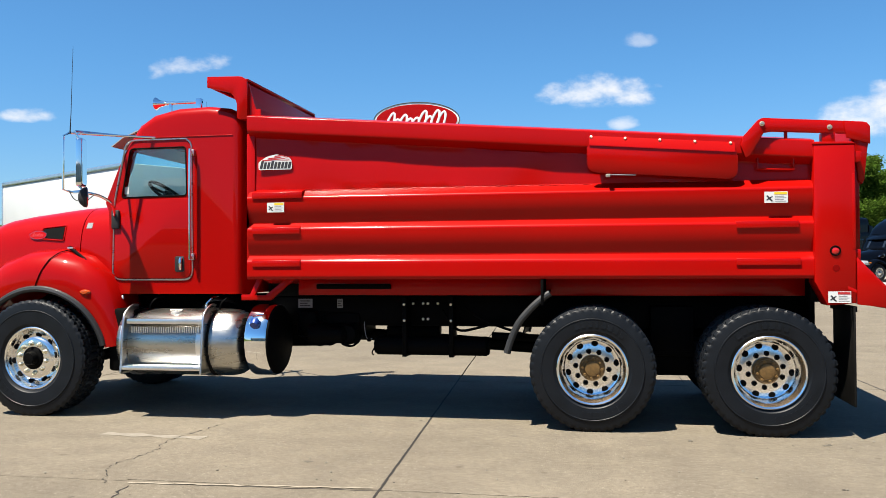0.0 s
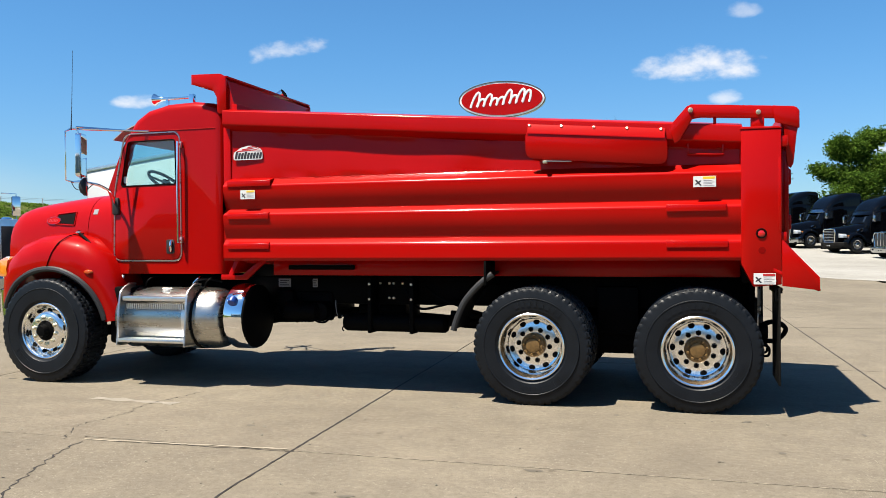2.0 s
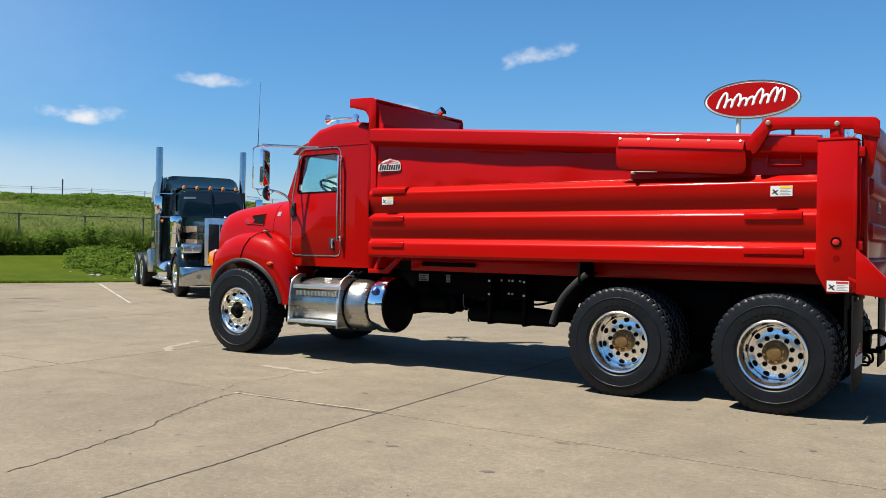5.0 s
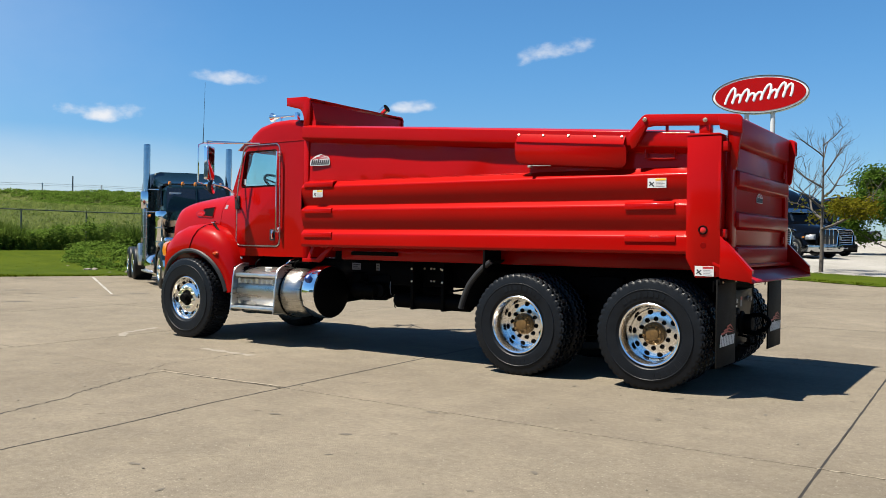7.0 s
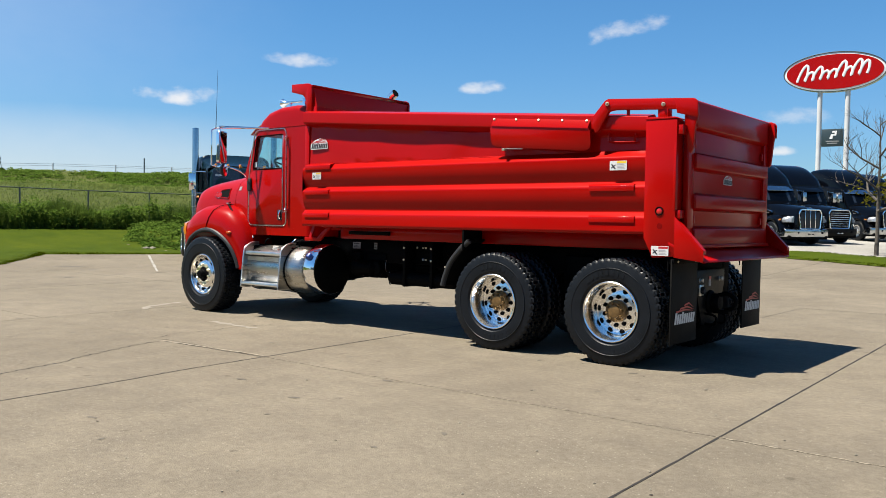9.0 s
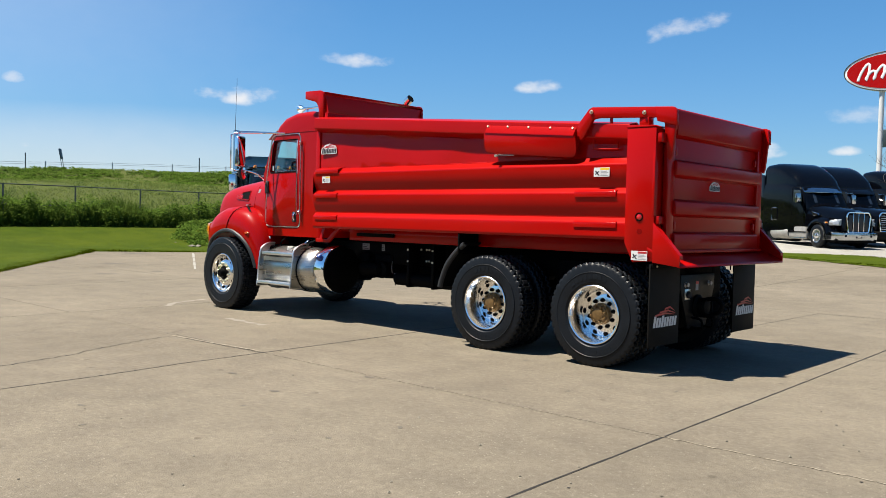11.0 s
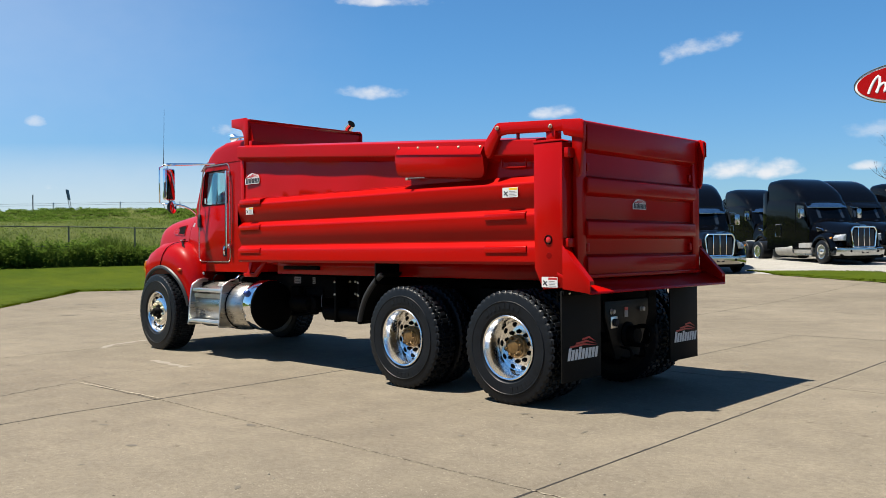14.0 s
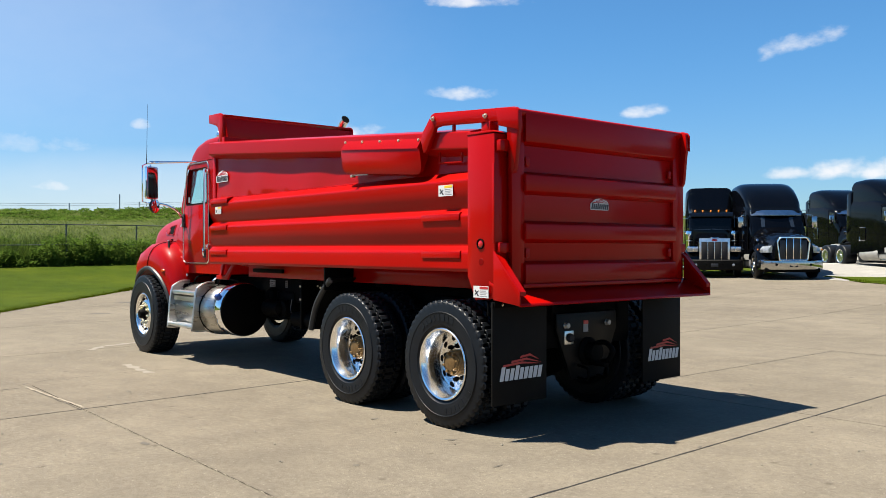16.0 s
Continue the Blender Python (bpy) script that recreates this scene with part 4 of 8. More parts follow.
# rear posts, wings, apron
for s in (-1, 1):
    post = part("rear_post", prism([(1.71, 2.295), (2.01, 2.285), (2.01, 1.06), (1.80, 1.04), (1.71, 1.22)], "y", s * 0.985, s * 1.19, 0.006), RED, BODY, "red box-section rear corner post")
    part("post_cap", prism([(1.70, 2.300), (1.715, 2.315), (1.99, 2.308), (2.02, 2.292), (1.71, 2.292)], "y", s * 1.0, s * 1.195, 0.004), RED, post)
    part("side_wing", prism([(2.012, 1.415), (2.02, 1.41), (2.06, 1.365), (2.285, 1.12), (2.285, 1.018), (2.012, 1.05)], "y", s * 1.1925, s * 1.203, 0.002), RED, post)
    part("wing_return", prism([(2.0, 1.40), (2.06, 1.365), (2.285, 1.12), (2.285, 1.09), (2.05, 1.33)], "y", s * 1.14, s * 1.192, 0.0), RED, post)
    part("lamp_recess", prism(rounded([(s * 1.185, 2.02), (s * 1.105, 2.02), (s * 1.105, 1.47), (s * 1.185, 1.47)], 0.02, 3), "x", 1.99, 2.003, 0.0), HOLEBLACK, post, "black lamp recess")
    for zc, mat, lab in ((1.85, CLEARLENS, "clear oval reversing lamp"), (1.64, REDLENS, "red oval tail lamp")):
        shape = [(s * 1.145 + 0.026 * math.cos(a), zc + 0.075 * (abs(math.sin(a)) ** 0.7) * (1 if math.sin(a) >= 0 else -1)) for a in [2 * math.pi * k / 20 for k in range(20)]]
        rim = [(y, zc + (z - zc) * 1.16) for y, z in shape]
        mid = sum(y for y, z in shape) / len(shape)
        rim = [(mid + (y - mid) * 1.35, z) for y, z in rim]
        part("lamp_grommet", prism(rim, "x", 2.0005, 2.006, 0.002), FLAP, post, "black rubber lamp grommet")
        part("tail_lamp", prism(shape, "x", 2.001, 2.008, 0.002), mat, post, lab)
    part("post_flange", box(1.985, 2.009, s * 1.1885 - 0.0035, s * 1.1885 + 0.0035, 1.475, 2.06, 0.001), RED, post)
    part("tail_hinge", box(2.0, 2.05, s * 1.12 - 0.05, s * 1.12 + 0.05, 1.40, 1.475, 0.006), RED, post)
    part("tail_latch", box(2.0, 2.06, s * 1.13 - 0.045, s * 1.13 + 0.045, 2.15, 2.235, 0.006), RED, post)
    ring = part("marker_grommet", lathe([(0.030, -0.004), (0.033, -0.009), (0.038, -0.009), (0.041, -0.004), (0.041, 0.004), (0.030, 0.004)], (1.86, s * 1.19, 1.465), "y", 24, closed=True), BLACK, post, "black rubber lamp grommet")
    part("side_marker", lathe([(0.0001, -0.006), (0.022, -0.006), (0.030, -0.001), (0.030, 0.004)], (1.86, s * 1.19, 1.465), "y", 20), REDLENS, post, "red side marker lamp")
    part("blank_spot", lathe([(0.0001, -0.0015), (0.026, -0.0015), (0.028, 0.001)], (1.865, s * 1.19, 1.33), "y", 20), SPOTRED, post, "round darker red spot")
    # tailgate arm over the rail end
    arm_pts = [(1.165, 2.30), (1.185, 2.37), (1.295, 2.495), (1.33, 2.512), (2.11, 2.478), (2.14, 2.455), (2.15, 2.33), (2.135, 2.26), (2.11, 2.02), (2.09, 1.985), (2.06, 2.02), (2.045, 2.20), (2.035, 2.335), (1.99, 2.385),
               (1.40, 2.405), (1.34, 2.395), (1.24, 2.22), (1.20, 2.20)]
    # the arm leans inwards to the side of the gate
    def leaning(bm):
        for v in bm.verts:
            v.co.y -= s * 0.17 * max(0.0, v.co.x - 1.32)
        return bm
    arm = part("gate_arm", leaning(prism(arm_pts, "y", s * 1.175, s * 1.215, 0.006)), RED, BODY, "red tailgate hinge arm")
    part("arm_cap", leaning(prism([(1.95, 2.485), (2.13, 2.47), (2.155, 2.44), (2.155, 2.30), (1.97, 2.35)], "y", s * 1.213, s * 1.228, 0.006)), RED, arm)
    part("arm_strut", box(1.50, 1.525, s * 1.145, s * 1.165, 2.32, 2.41, 0.002), RED, arm)
    part("arm_strut", box(1.79, 1.89, s * 1.03, s * 1.12, 2.31, 2.395, 0.004), RED, arm)
    for bx, bz in ((1.325, 2.465), (1.845, 2.435)):
        k = part("pivot_bolt", lathe([(0.0001, -0.026), (0.010, -0.026), (0.012, -0.020), (0.013, -0.010), (0.020, -0.008), (0.020, 0)], (bx, 0, bz), "y", 10), STEEL, arm, "zinc pivot bolt")
        by = s * (1.215 - 0.17 * max(0.0, bx - 1.32))
        k.matrix_basis = pose(0, by, 0) if s < 0 else pose(2 * bx, by, 0, 0, 0, 180)

# side housing for the cover, on both rails
for s in (-1, 1):
    def slope(x, z):
        return z - 0.0765 * (x - 0.0)
    x0, x1 = -0.03, 1.125
    top = loft([[(x, s * y, slope(x, z)) for y, z in ((1.05, 2.487), (1.142, 2.466), (1.219, 2.344), (1.219, 2.333), (1.142, 2.452), (1.05, 2.475))] for x in (x0 + 0.02, x1)])
    hood_ob = part("side_board", top, RED, BODY, "red bolted side board on the rail")
    face = rounded([(x0 + 0.02, slope(x0, 2.343)), (x1, slope(x1, 2.343)), (x1 + 0.02, slope(x1, 2.30)), (x1 + 0.02, slope(x1, 2.12)), (x0, slope(x0, 2.12)), (x0, slope(x0, 2.31))], 0.085, 5, corners=(3, 4))
    plate = prism(face, "y", s * 1.206, s * 1.216, 0.003)
    for v in plate.verts:
        v.co.y -= s * 0.13 * max(0.0, slope(v.co.x, 2.35) - v.co.z)
    part("face_plate", plate, RED, hood_ob)
    part("end_plate", prism([(s * y, z) for y, z in ((1.06, 2.38), (1.15, 2.36), (1.205, 2.27), (1.18, 2.06), (1.16, 2.06), (1.10, 2.20))], "x", x1 - 0.008, x1, 0.0), RED, hood_ob)
    part("latch", box(0.12, 0.155, s * 1.19 - 0.02, s * 1.19 + 0.02, 2.075, 2.10, 0.004), STEEL, hood_ob, "small zinc latch")
    part("latch_rod", tube([(0.15, s * 1.18, 2.096), (0.36, s * 1.18, 2.088)], 0.005, 6), GREYPRINT, hood_ob)
    for k in range(5):
        x = x0 + 0.035 + k * 0.272
        b = part("housing_bolt", lathe([(0.0001, -0.012), (0.009, -0.012), (0.013, -0.006), (0.014, 0.0), (0.014, 0.004)], axis="z", n=8), STEEL, hood_ob)
        b.matrix_basis = pose(x, s * 1.181, slope(x, 2.406), 180 - s * 57, 0, 0)

# tailgate
GATE = part("tailgate", box(2.02, 2.045, -1.06, 1.06, 1.17, 2.43, 0.004), RED, BODY, "ribbed red steel tailgate")
for z0, z1, d in ((2.235, 2.455, 0.055), (1.865, 1.985, 0.06), (1.50, 1.615, 0.06), (1.155, 1.31, 0.055)):
    b = prism([(2.04, z0 - 0.03), (2.045 + d, z0), (2.045 + d, z1), (2.04, z1 + 0.03 if z1 < 2.4 else z1)], "y", -0.95, 0.95, 0.008)
    part("gate_rib", b, RED, GATE)
for s in (-1, 1):
    part("gate_stile", box(2.04, 2.075, s * 1.005 - 0.065, s * 1.005 + 0.065, 1.15, 2.46, 0.004), RED, GATE)
    part("gate_gusset", box(2.045, 2.07, s * 0.90 - 0.02, s * 0.90 + 0.02, 2.05, 2.12, 0.004), RED, GATE)
    part("gate_gusset", box(2.045, 2.07, s * 0.90 - 0.02, s * 0.90 + 0.02, 1.36, 1.43, 0.004), RED, GATE)
part("gate_top_tube", tube([(2.07, -1.06, 2.45), (2.07, 1.06, 2.45)], 0.028, 12), RED, GATE)
part("gate_lip", box(2.03, 2.125, -1.0, 1.0, 1.135, 1.165, 0.006), RED, GATE)
part("spill_apron", prism([(1.95, 1.19), (2.285, 1.035), (2.295, 1.018), (2.275, 1.010), (1.95, 1.16)], "y", -1.192, 1.192, 0.003), RED, BODY, "sloping red spill apron")
part("rear_sill", box(1.72, 1.95, -0.98, 0.98, 1.06, 1.25, 0.01), BLACK, BODY)


def badge_marks(parent, m, w, plate=True):
    """A maker's badge: plain slanted bars under a swoosh of three blades."""
    h = w * 0.44
    if plate:
        pts = rounded([(0, 0), (w, 0), (w, h * 0.55), (w * 0.92, h * 0.78), (w * 0.55, h), (w * 0.25, h * 0.86), (0.0, h * 0.5)], w * 0.05, 3)
        base = part("badge", prism(pts, "y", -0.003, 0, 0), WHITE, parent, "white maker's badge with dark lettering and red swoosh", smooth=0)
        base.matrix_basis = m
        holder, front, text, blade = base, -0.0045, INK, REDVINYL
    else:
        holder, front, text, blade = None, -0.003, WHITE, REDVINYL
    bars, step = bmesh.new(), w * 0.94 / 9
    for k in range(9):
        x, tall = w * 0.03 + k * step, h * (0.50 if k in (0, 3) else 0.42)
        lean = tall * 0.22
        prism([(x + step * 0.08, h * 0.07), (x + step * 0.84, h * 0.07), (x + step * 0.84 + lean, h * 0.07 + tall), (x + step * 0.08 + lean, h * 0.07 + tall)], "y", front, front + 0.0012, bm=bars)
    t = part("wordmark", bars, text, holder or parent, smooth=0)
    t["kind"] = "stuff"
    blades = bmesh.new()
    for x0, x1, z0, z1 in ((0.10, 0.95, 0.56, 0.62), (0.28, 0.97, 0.68, 0.66), (0.48, 0.93, 0.82, 0.76)):
        prism([(w * x0, h * z0), (w * (x0 + 0.02), h * (z0 + 0.08)), (w * (x0 + x1) / 2, h * (z0 + 0.14)), (w * x1, h * (z1 - 0.06)), (w * (x0 + x1) / 2, h * (z0 + 0.06))], "y", front, front + 0.0012, bm=blades)
    q = part("badge_swoosh", blades, blade, holder or parent, smooth=0)
    if holder is None:
        t.matrix_basis = q.matrix_basis = m


badge_marks(BODY, pose(-2.895, -1.112, 2.215), 0.31)
badge_marks(BODY, pose(2.05, -0.16, 1.745, 0, 0, 90), 0.23)


def warning_label(parent, x, y, z, w, h, band, turn=0):
    base = part("warning_label", box(0, w, -0.002, 0, 0, h), WHITE, parent, "white warning label with pictogram and colour band", smooth=0)
    base.matrix_basis = pose(x, y, z, 0, 0, turn)
    bm = box(w * 0.42, w * 0.97, -0.0032, -0.0022, h * 0.74, h * 0.95)
    part("label_band", bm, band, base, smooth=0)
    bm = bmesh.new()
    for k in range(4):
        box(w * 0.45, w * (0.93 - 0.1 * (k % 2)), -0.0032, -0.0022, h * (0.12 + 0.15 * k), h * (0.165 + 0.15 * k), bm=bm)
    part("label_text", bm, GREYPRINT, base, smooth=0)
    bm = prism([(w * 0.08, h * 0.62), (w * 0.15, h * 0.68), (w * 0.22, h * 0.5), (w * 0.34, h * 0.62), (w * 0.36, h * 0.55), (w * 0.26, h * 0.40), (w * 0.38, h * 0.14), (w * 0.30, h * 0.12), (w * 0.2, h * 0.32), (w * 0.1, h * 0.2), (w * 0.08, h * 0.28), (w * 0.16, h * 0.42)], "y", -0.0032, -0.0022)
    part("label_pictogram", bm, INK, base, smooth=0)


warning_label(BODY, -2.79, -1.174, 1.835, 0.155, 0.085, YELLOW)
warning_label(BODY, 1.345, -1.174, 1.845, 0.175, 0.088, YELLOW)
warning_label(BODY, 1.80, -1.207, 1.062, 0.165, 0.088, REDVINYL)

# mud flaps and hitch
for y0, y1 in ((-1.20, -0.62), (0.60, 1.16)):
    flap = part("mud_flap", box(1.985, 2.0, y0, y1, 0.26, 1.03, 0.003), FLAP, TRUCK, "black rubber mud flap with printed badge")
    badge_marks(flap, pose(2.003, y0 + 0.05, 0.425, 0, 0, 90), 0.48, plate=False)
    part("flap_hanger", box(1.96, 2.015, y0 + 0.01, y1 - 0.01, 0.99, 1.035, 0.004), BLACK, flap)
    part("flap_bar", tube([(1.965, y0 - 0.01, 1.02), (1.965, y0 - 0.01, 0.93)], 0.007, 6), BLACK, flap)
    for k in (0.15, 0.85):
        b = part("flap_bolt", bolt(0.012, 0.01), STEEL, flap)
        b.matrix_basis = pose(2.016, y0 + (y1 - y0) * k, 1.012, 0, 0, 90)
hitch = part("hitch_plate", prism([(-0.38, 0.90), (0.38, 0.90), (0.38, 0.76), (0.20, 0.35), (-0.20, 0.35), (-0.38, 0.76)], "x", 1.86, 1.885, 0.005), DARKPLATE, TRUCK, "black steel hitch plate with sockets")
bm = lathe([(0.02, 2.00), (0.075, 1.995), (0.09, 1.97), (0.09, 1.92), (0.12, 1.90), (0.12, 1.88)], (0, 0.0, 0.57), "x", 20)
box(1.92, 2.09, -0.035, 0.035, 0.46, 0.50, 0.01, bm)
tube(smooth_path([(1.91, 0, 0.62), (2.06, 0, 0.66), (2.15, 0, 0.60), (2.11, 0, 0.52), (2.04, 0, 0.50)]), 0.022, 10, bm)
part("pintle_hook", bm, BLACK, hitch, "black forged pintle hook")
sock = part("trailer_socket", box(1.884, 1.896, -0.295, -0.185, 0.645, 0.755, 0.003), ALU, hitch, "square aluminium trailer socket")
part("socket_cap", lathe([(0.0001, 1.930), (0.03, 1.928), (0.036, 1.915), (0.036, 1.894)], (0, -0.24, 0.70), "x", 18), INTERIOR, sock)
tag = part("hitch_label", box(1.886, 1.889, -0.055, 0.005, 0.735, 0.83), GREYPRINT, hitch, "white label with red band")
part("label_band", box(1.889, 1.8905, -0.055, 0.005, 0.80, 0.83), REDVINYL, tag)
for y in (-0.27, 0.25):
    part("glad_hand", lathe([(0.0001, 1.92), (0.020, 1.918), (0.024, 1.91), (0.016, 1.895), (0.028, 1.885)], (0, y, 0.80), "x", 14), MATTEALU, hitch, "dull metal air coupling")
for s in (-1, 1):
    part("chain_eye", tube(smooth_path([(1.89, s * 0.12, 0.46), (1.99, s * 0.12, 0.44), (1.99, s * 0.12, 0.36), (1.89, s * 0.12, 0.36)], 4), 0.012, 8), BLACK, hitch)
# full-width black cross panel ahead of the hitch
part("rear_crossmember", box(1.80, 1.85, -0.60, 0.60, 0.62, 1.06, 0.01), BLACK, TRUCK)

# ---- cab ----
CAB_Y = 0.87
cab_outline = [(-4.46, 1.11), (-3.16, 1.11), (-3.16, 2.68), (-3.19, 2.78), (-3.30, 2.835), (-3.50, 2.86), (-3.80, 2.85), (-4.05, 2.795), (-4.20, 2.70), (-4.27, 2.60), (-4.53, 1.97), (-4.50, 1.90)]
solid = prism(cab_outline, "y", -CAB_Y, CAB_Y, 0.085, segments=4, test=lambda e: abs(e.verts[0].co.y - e.verts[1].co.y) < 0.01 and (e.verts[0].co.z + e.verts[1].co.z) / 2 > 1.3 and (e.verts[0].co.x + e.verts[1].co.x) / 2 > -4.3)
room = prism([(-4.38, 1.2), (-3.24, 1.2), (-3.24, 2.66), (-3.35, 2.79), (-4.0, 2.77), (-4.2, 2.58), (-4.44, 1.97)], "y", -0.80, 0.80)
WINDOW = [(-4.275, 2.475), (-3.715, 2.480), (-3.705, 2.025), (-4.365, 2.015)]
side_cut = prism(rounded(WINDOW, 0.05, 4), "y", -1.2, 1.2)
screen_cut = prism(rounded([(-0.785, 2.02), (0.785, 2.02), (0.745, 2.58), (-0.745, 2.58)], 0.05, 4), "x", -5.0, -4.12)
rear_cut = prism(rounded([(-0.42, 2.1), (0.42, 2.1), (0.42, 2.5), (-0.42, 2.5)], 0.05, 4), "x", -3.4, -2.9)
CAB = part("cab", carve(solid, [room, side_cut, screen_cut, rear_cut]), RED_CAB, TRUCK, "glossy red steel cab", smooth=30)
for s in (-1, 1):
    door_pts = rounded([(-4.345, 2.00), (-3.675, 2.00), (-3.66, 1.255), (-4.445, 1.255), (-4.425, 1.95)], 0.09, 5, corners=(2, 3))
    door = part("door", prism(door_pts, "y", s * (CAB_Y - 0.01), s * (CAB_Y + 0.006), 0.004), RED_CAB, CAB, "red cab door")
    seal = rounded([(-4.315, 2.555), (-3.70, 2.555), (-3.655, 2.50), (-3.645, 1.242), (-4.455, 1.242), (-4.44, 1.97)], 0.09, 5)
    part("door_seal", tube([(x, s * (CAB_Y + 0.001), z) for x, z in seal], 0.009, 6, closed=True), BRUSHED, CAB, "bright door edge trim")
    part("window_seal", tube([(x, s * (CAB_Y - 0.002), z) for x, z in rounded(WINDOW, 0.035, 4)], 0.008, 6, closed=True), BLACK, CAB, "black window seal")
    pane = part("side_window", prism(rounded(WINDOW, 0.05, 4), "y", s * 0.842, s * 0.846), GLASS, CAB, "clear pale green side window")
    pane.visible_shadow = False
    part("window_sticker", box(-4.345, -4.30, s * 0.851 - 0.001, s * 0.851 + 0.001, 2.05, 2.12), WHITE, CAB, "small white window sticker")
    hp = part("handle_plate", prism(rounded([(-3.82, 1.46), (-3.725, 1.46), (-3.725, 1.315), (-3.82, 1.315)], 0.02, 3), "y", s * 0.872, s * 0.880, 0.003), INTERIOR, CAB, "black recessed door handle plate")
    part("door_lever", tube([(-3.755, s * 0.888, 1.445), (-3.755, s * 0.900, 1.42), (-3.755, s * 0.900, 1.37), (-3.76, s * 0.888, 1.34)], 0.014, 8), CHROME, hp, "chrome door lever")
    for z in (2.42, 1.455):
        part("grab_mount", box(-3.655, -3.62, s * 0.885 - 0.015, s * 0.885 + 0.015, z - 0.03, z + 0.03, 0.004), ALU, CAB)
    part("grab_handle", tube(smooth_path([(-3.64, s * 0.88, 2.42), (-3.64, s * 0.925, 2.42), (-3.64, s * 0.935, 2.38), (-3.64, s * 0.935, 1.50), (-3.64, s * 0.925, 1.455), (-3.64, s * 0.88, 1.455)], 4), 0.014, 10), CHROME, CAB, "long chrome grab handle")
    bm = bmesh.new()
    for k in range(26):
        x = -4.40 + 0.048 * k
        lathe([(0.0001, -0.003), (0.004, -0.002), (0.005, 0.001)], (x, s * CAB_Y, 1.205), "y", 6, bm)
    rv = part("rivet_row", bm, RED_CAB, CAB)
    rv["kind"] = "stuff"
part("roof_seam", tube([(-4.15, -CAB_Y - 0.001, 2.575), (-3.25, -CAB_Y - 0.001, 2.575)], 0.005, 6), RED_CAB, CAB)
part("roof_seam", tube([(-4.15, CAB_Y + 0.001, 2.575), (-3.25, CAB_Y + 0.001, 2.575)], 0.005, 6), RED_CAB, CAB)
screen = part("windscreen", loft([[(-4.50, y, 2.02), (-4.255, y * 0.93, 2.585), (-4.249, y * 0.93, 2.585), (-4.494, y, 2.02)] for y in (-0.80, 0.80)]), GLASS, CAB, "flat two-piece windscreen")
screen.visible_shadow = False
rear_glass = part("rear_window", box(-3.20, -3.195, -0.42, 0.42, 2.1, 2.5), GLASS, CAB)
rear_glass.visible_shadow = False
part("sun_visor", loft([[(-4.52, y, 2.515), (-4.40, y, 2.60), (-4.24, y, 2.665), (-4.24, y, 2.655), (-4.40, y, 2.59), (-4.51, y, 2.51)] for y in (-0.80, -0.4, 0, 0.4, 0.80)]), PALESTEEL, CAB, "bright metal sun visor")
for s in (-1, 1):
    part("step_lamp", box(-4.40, -4.35, s * 0.86 - 0.015, s * 0.86 + 0.015, 1.04, 1.095, 0.008), CLEARLENS, CAB, "small clear step lamp")
# inside
bm = prism([(-4.44, 1.95), (-4.15, 2.02), (-4.02, 1.97), (-4.0, 1.75), (-4.3, 1.5), (-4.44, 1.5)], "y", -0.79, 0.79, 0.02)
part("dashboard", bm, INTERIOR, CAB)
for y in (-0.42, 0.42):
    bm = box(-3.85, -3.40, y - 0.24, y + 0.24, 1.55, 1.70, 0.05)
    add(bm, prism([(-3.52, 1.66), (-3.36, 1.66), (-3.28, 2.18), (-3.38, 2.20)], "y", y - 0.23, y + 0.23, 0.04))
    box(-3.62, -3.36, y - 0.08, y + 0.08, 1.2, 1.56, 0.02, bm)
    box(-3.36, -3.29, y - 0.12, y + 0.12, 2.17, 2.36, 0.03, bm)
    part("seat", bm, SEAT, CAB, "dark fabric driver's seat")
ring = [Vector((0.0, 0.21 * math.cos(a), 0.21 * math.sin(a))) for a in [2 * math.pi * k / 36 for k in range(36)]]
wheel_m = pose(-4.13, -0.42, 2.075, 0, -52, 0)
bm = tube(ring, 0.017, 8, closed=True)
for a in (0, 120, 240):
    tube([(0, 0, 0), (0, 0.20 * math.cos(radians(a + 90)), 0.20 * math.sin(radians(a + 90)))], 0.013, 6, bm)
lathe([(0.01, -0.02), (0.05, -0.02), (0.055, 0.01), (0.03, 0.05), (0.025, 0.3)], axis="x", n=14, bm=bm)
sw = part("steering_wheel", bm, INTERIOR, CAB, "black steering wheel")
sw.matrix_basis = wheel_m @ pose(0, 0, 0, 0, 180, 0)

# hood, fenders, nose
def hood_ring(x, zb, zt, hw, n=2.9):
    out = []
    for k in range(25):
        a = math.pi * k / 24
        c, s = math.cos(a), math.sin(a)
        out.append((x, hw * (abs(c) ** (2 / n)) * (1 if c >= 0 else -1), zb + (zt - zb) * (abs(s) ** (2 / n))))
    return out


HOOD_LINE = [(-4.45, 1.11, 2.0, 0.872), (-4.60, 1.11, 1.988, 0.855), (-4.80, 1.11, 1.970, 0.825), (-4.955, 1.12, 1.962, 0.80), (-5.15, 1.12, 1.945, 0.772), (-5.35, 1.12, 1.922, 0.75),
             (-5.6, 1.12, 1.892, 0.735), (-5.80, 1.12, 1.86, 0.72), (-5.92, 1.12, 1.825, 0.705), (-5.985, 1.14, 1.75, 0.68), (-6.0, 1.16, 1.60, 0.63)]
BULGE = 4.5


def hood_at(x):
    for a, b in zip(HOOD_LINE, HOOD_LINE[1:]):
        if b[0] <= x <= a[0]:
            f = (a[0] - x) / (a[0] - b[0])
            return (x,) + tuple(a[i] + (b[i] - a[i]) * f for i in (1, 2, 3))
    return HOOD_LINE[-1]


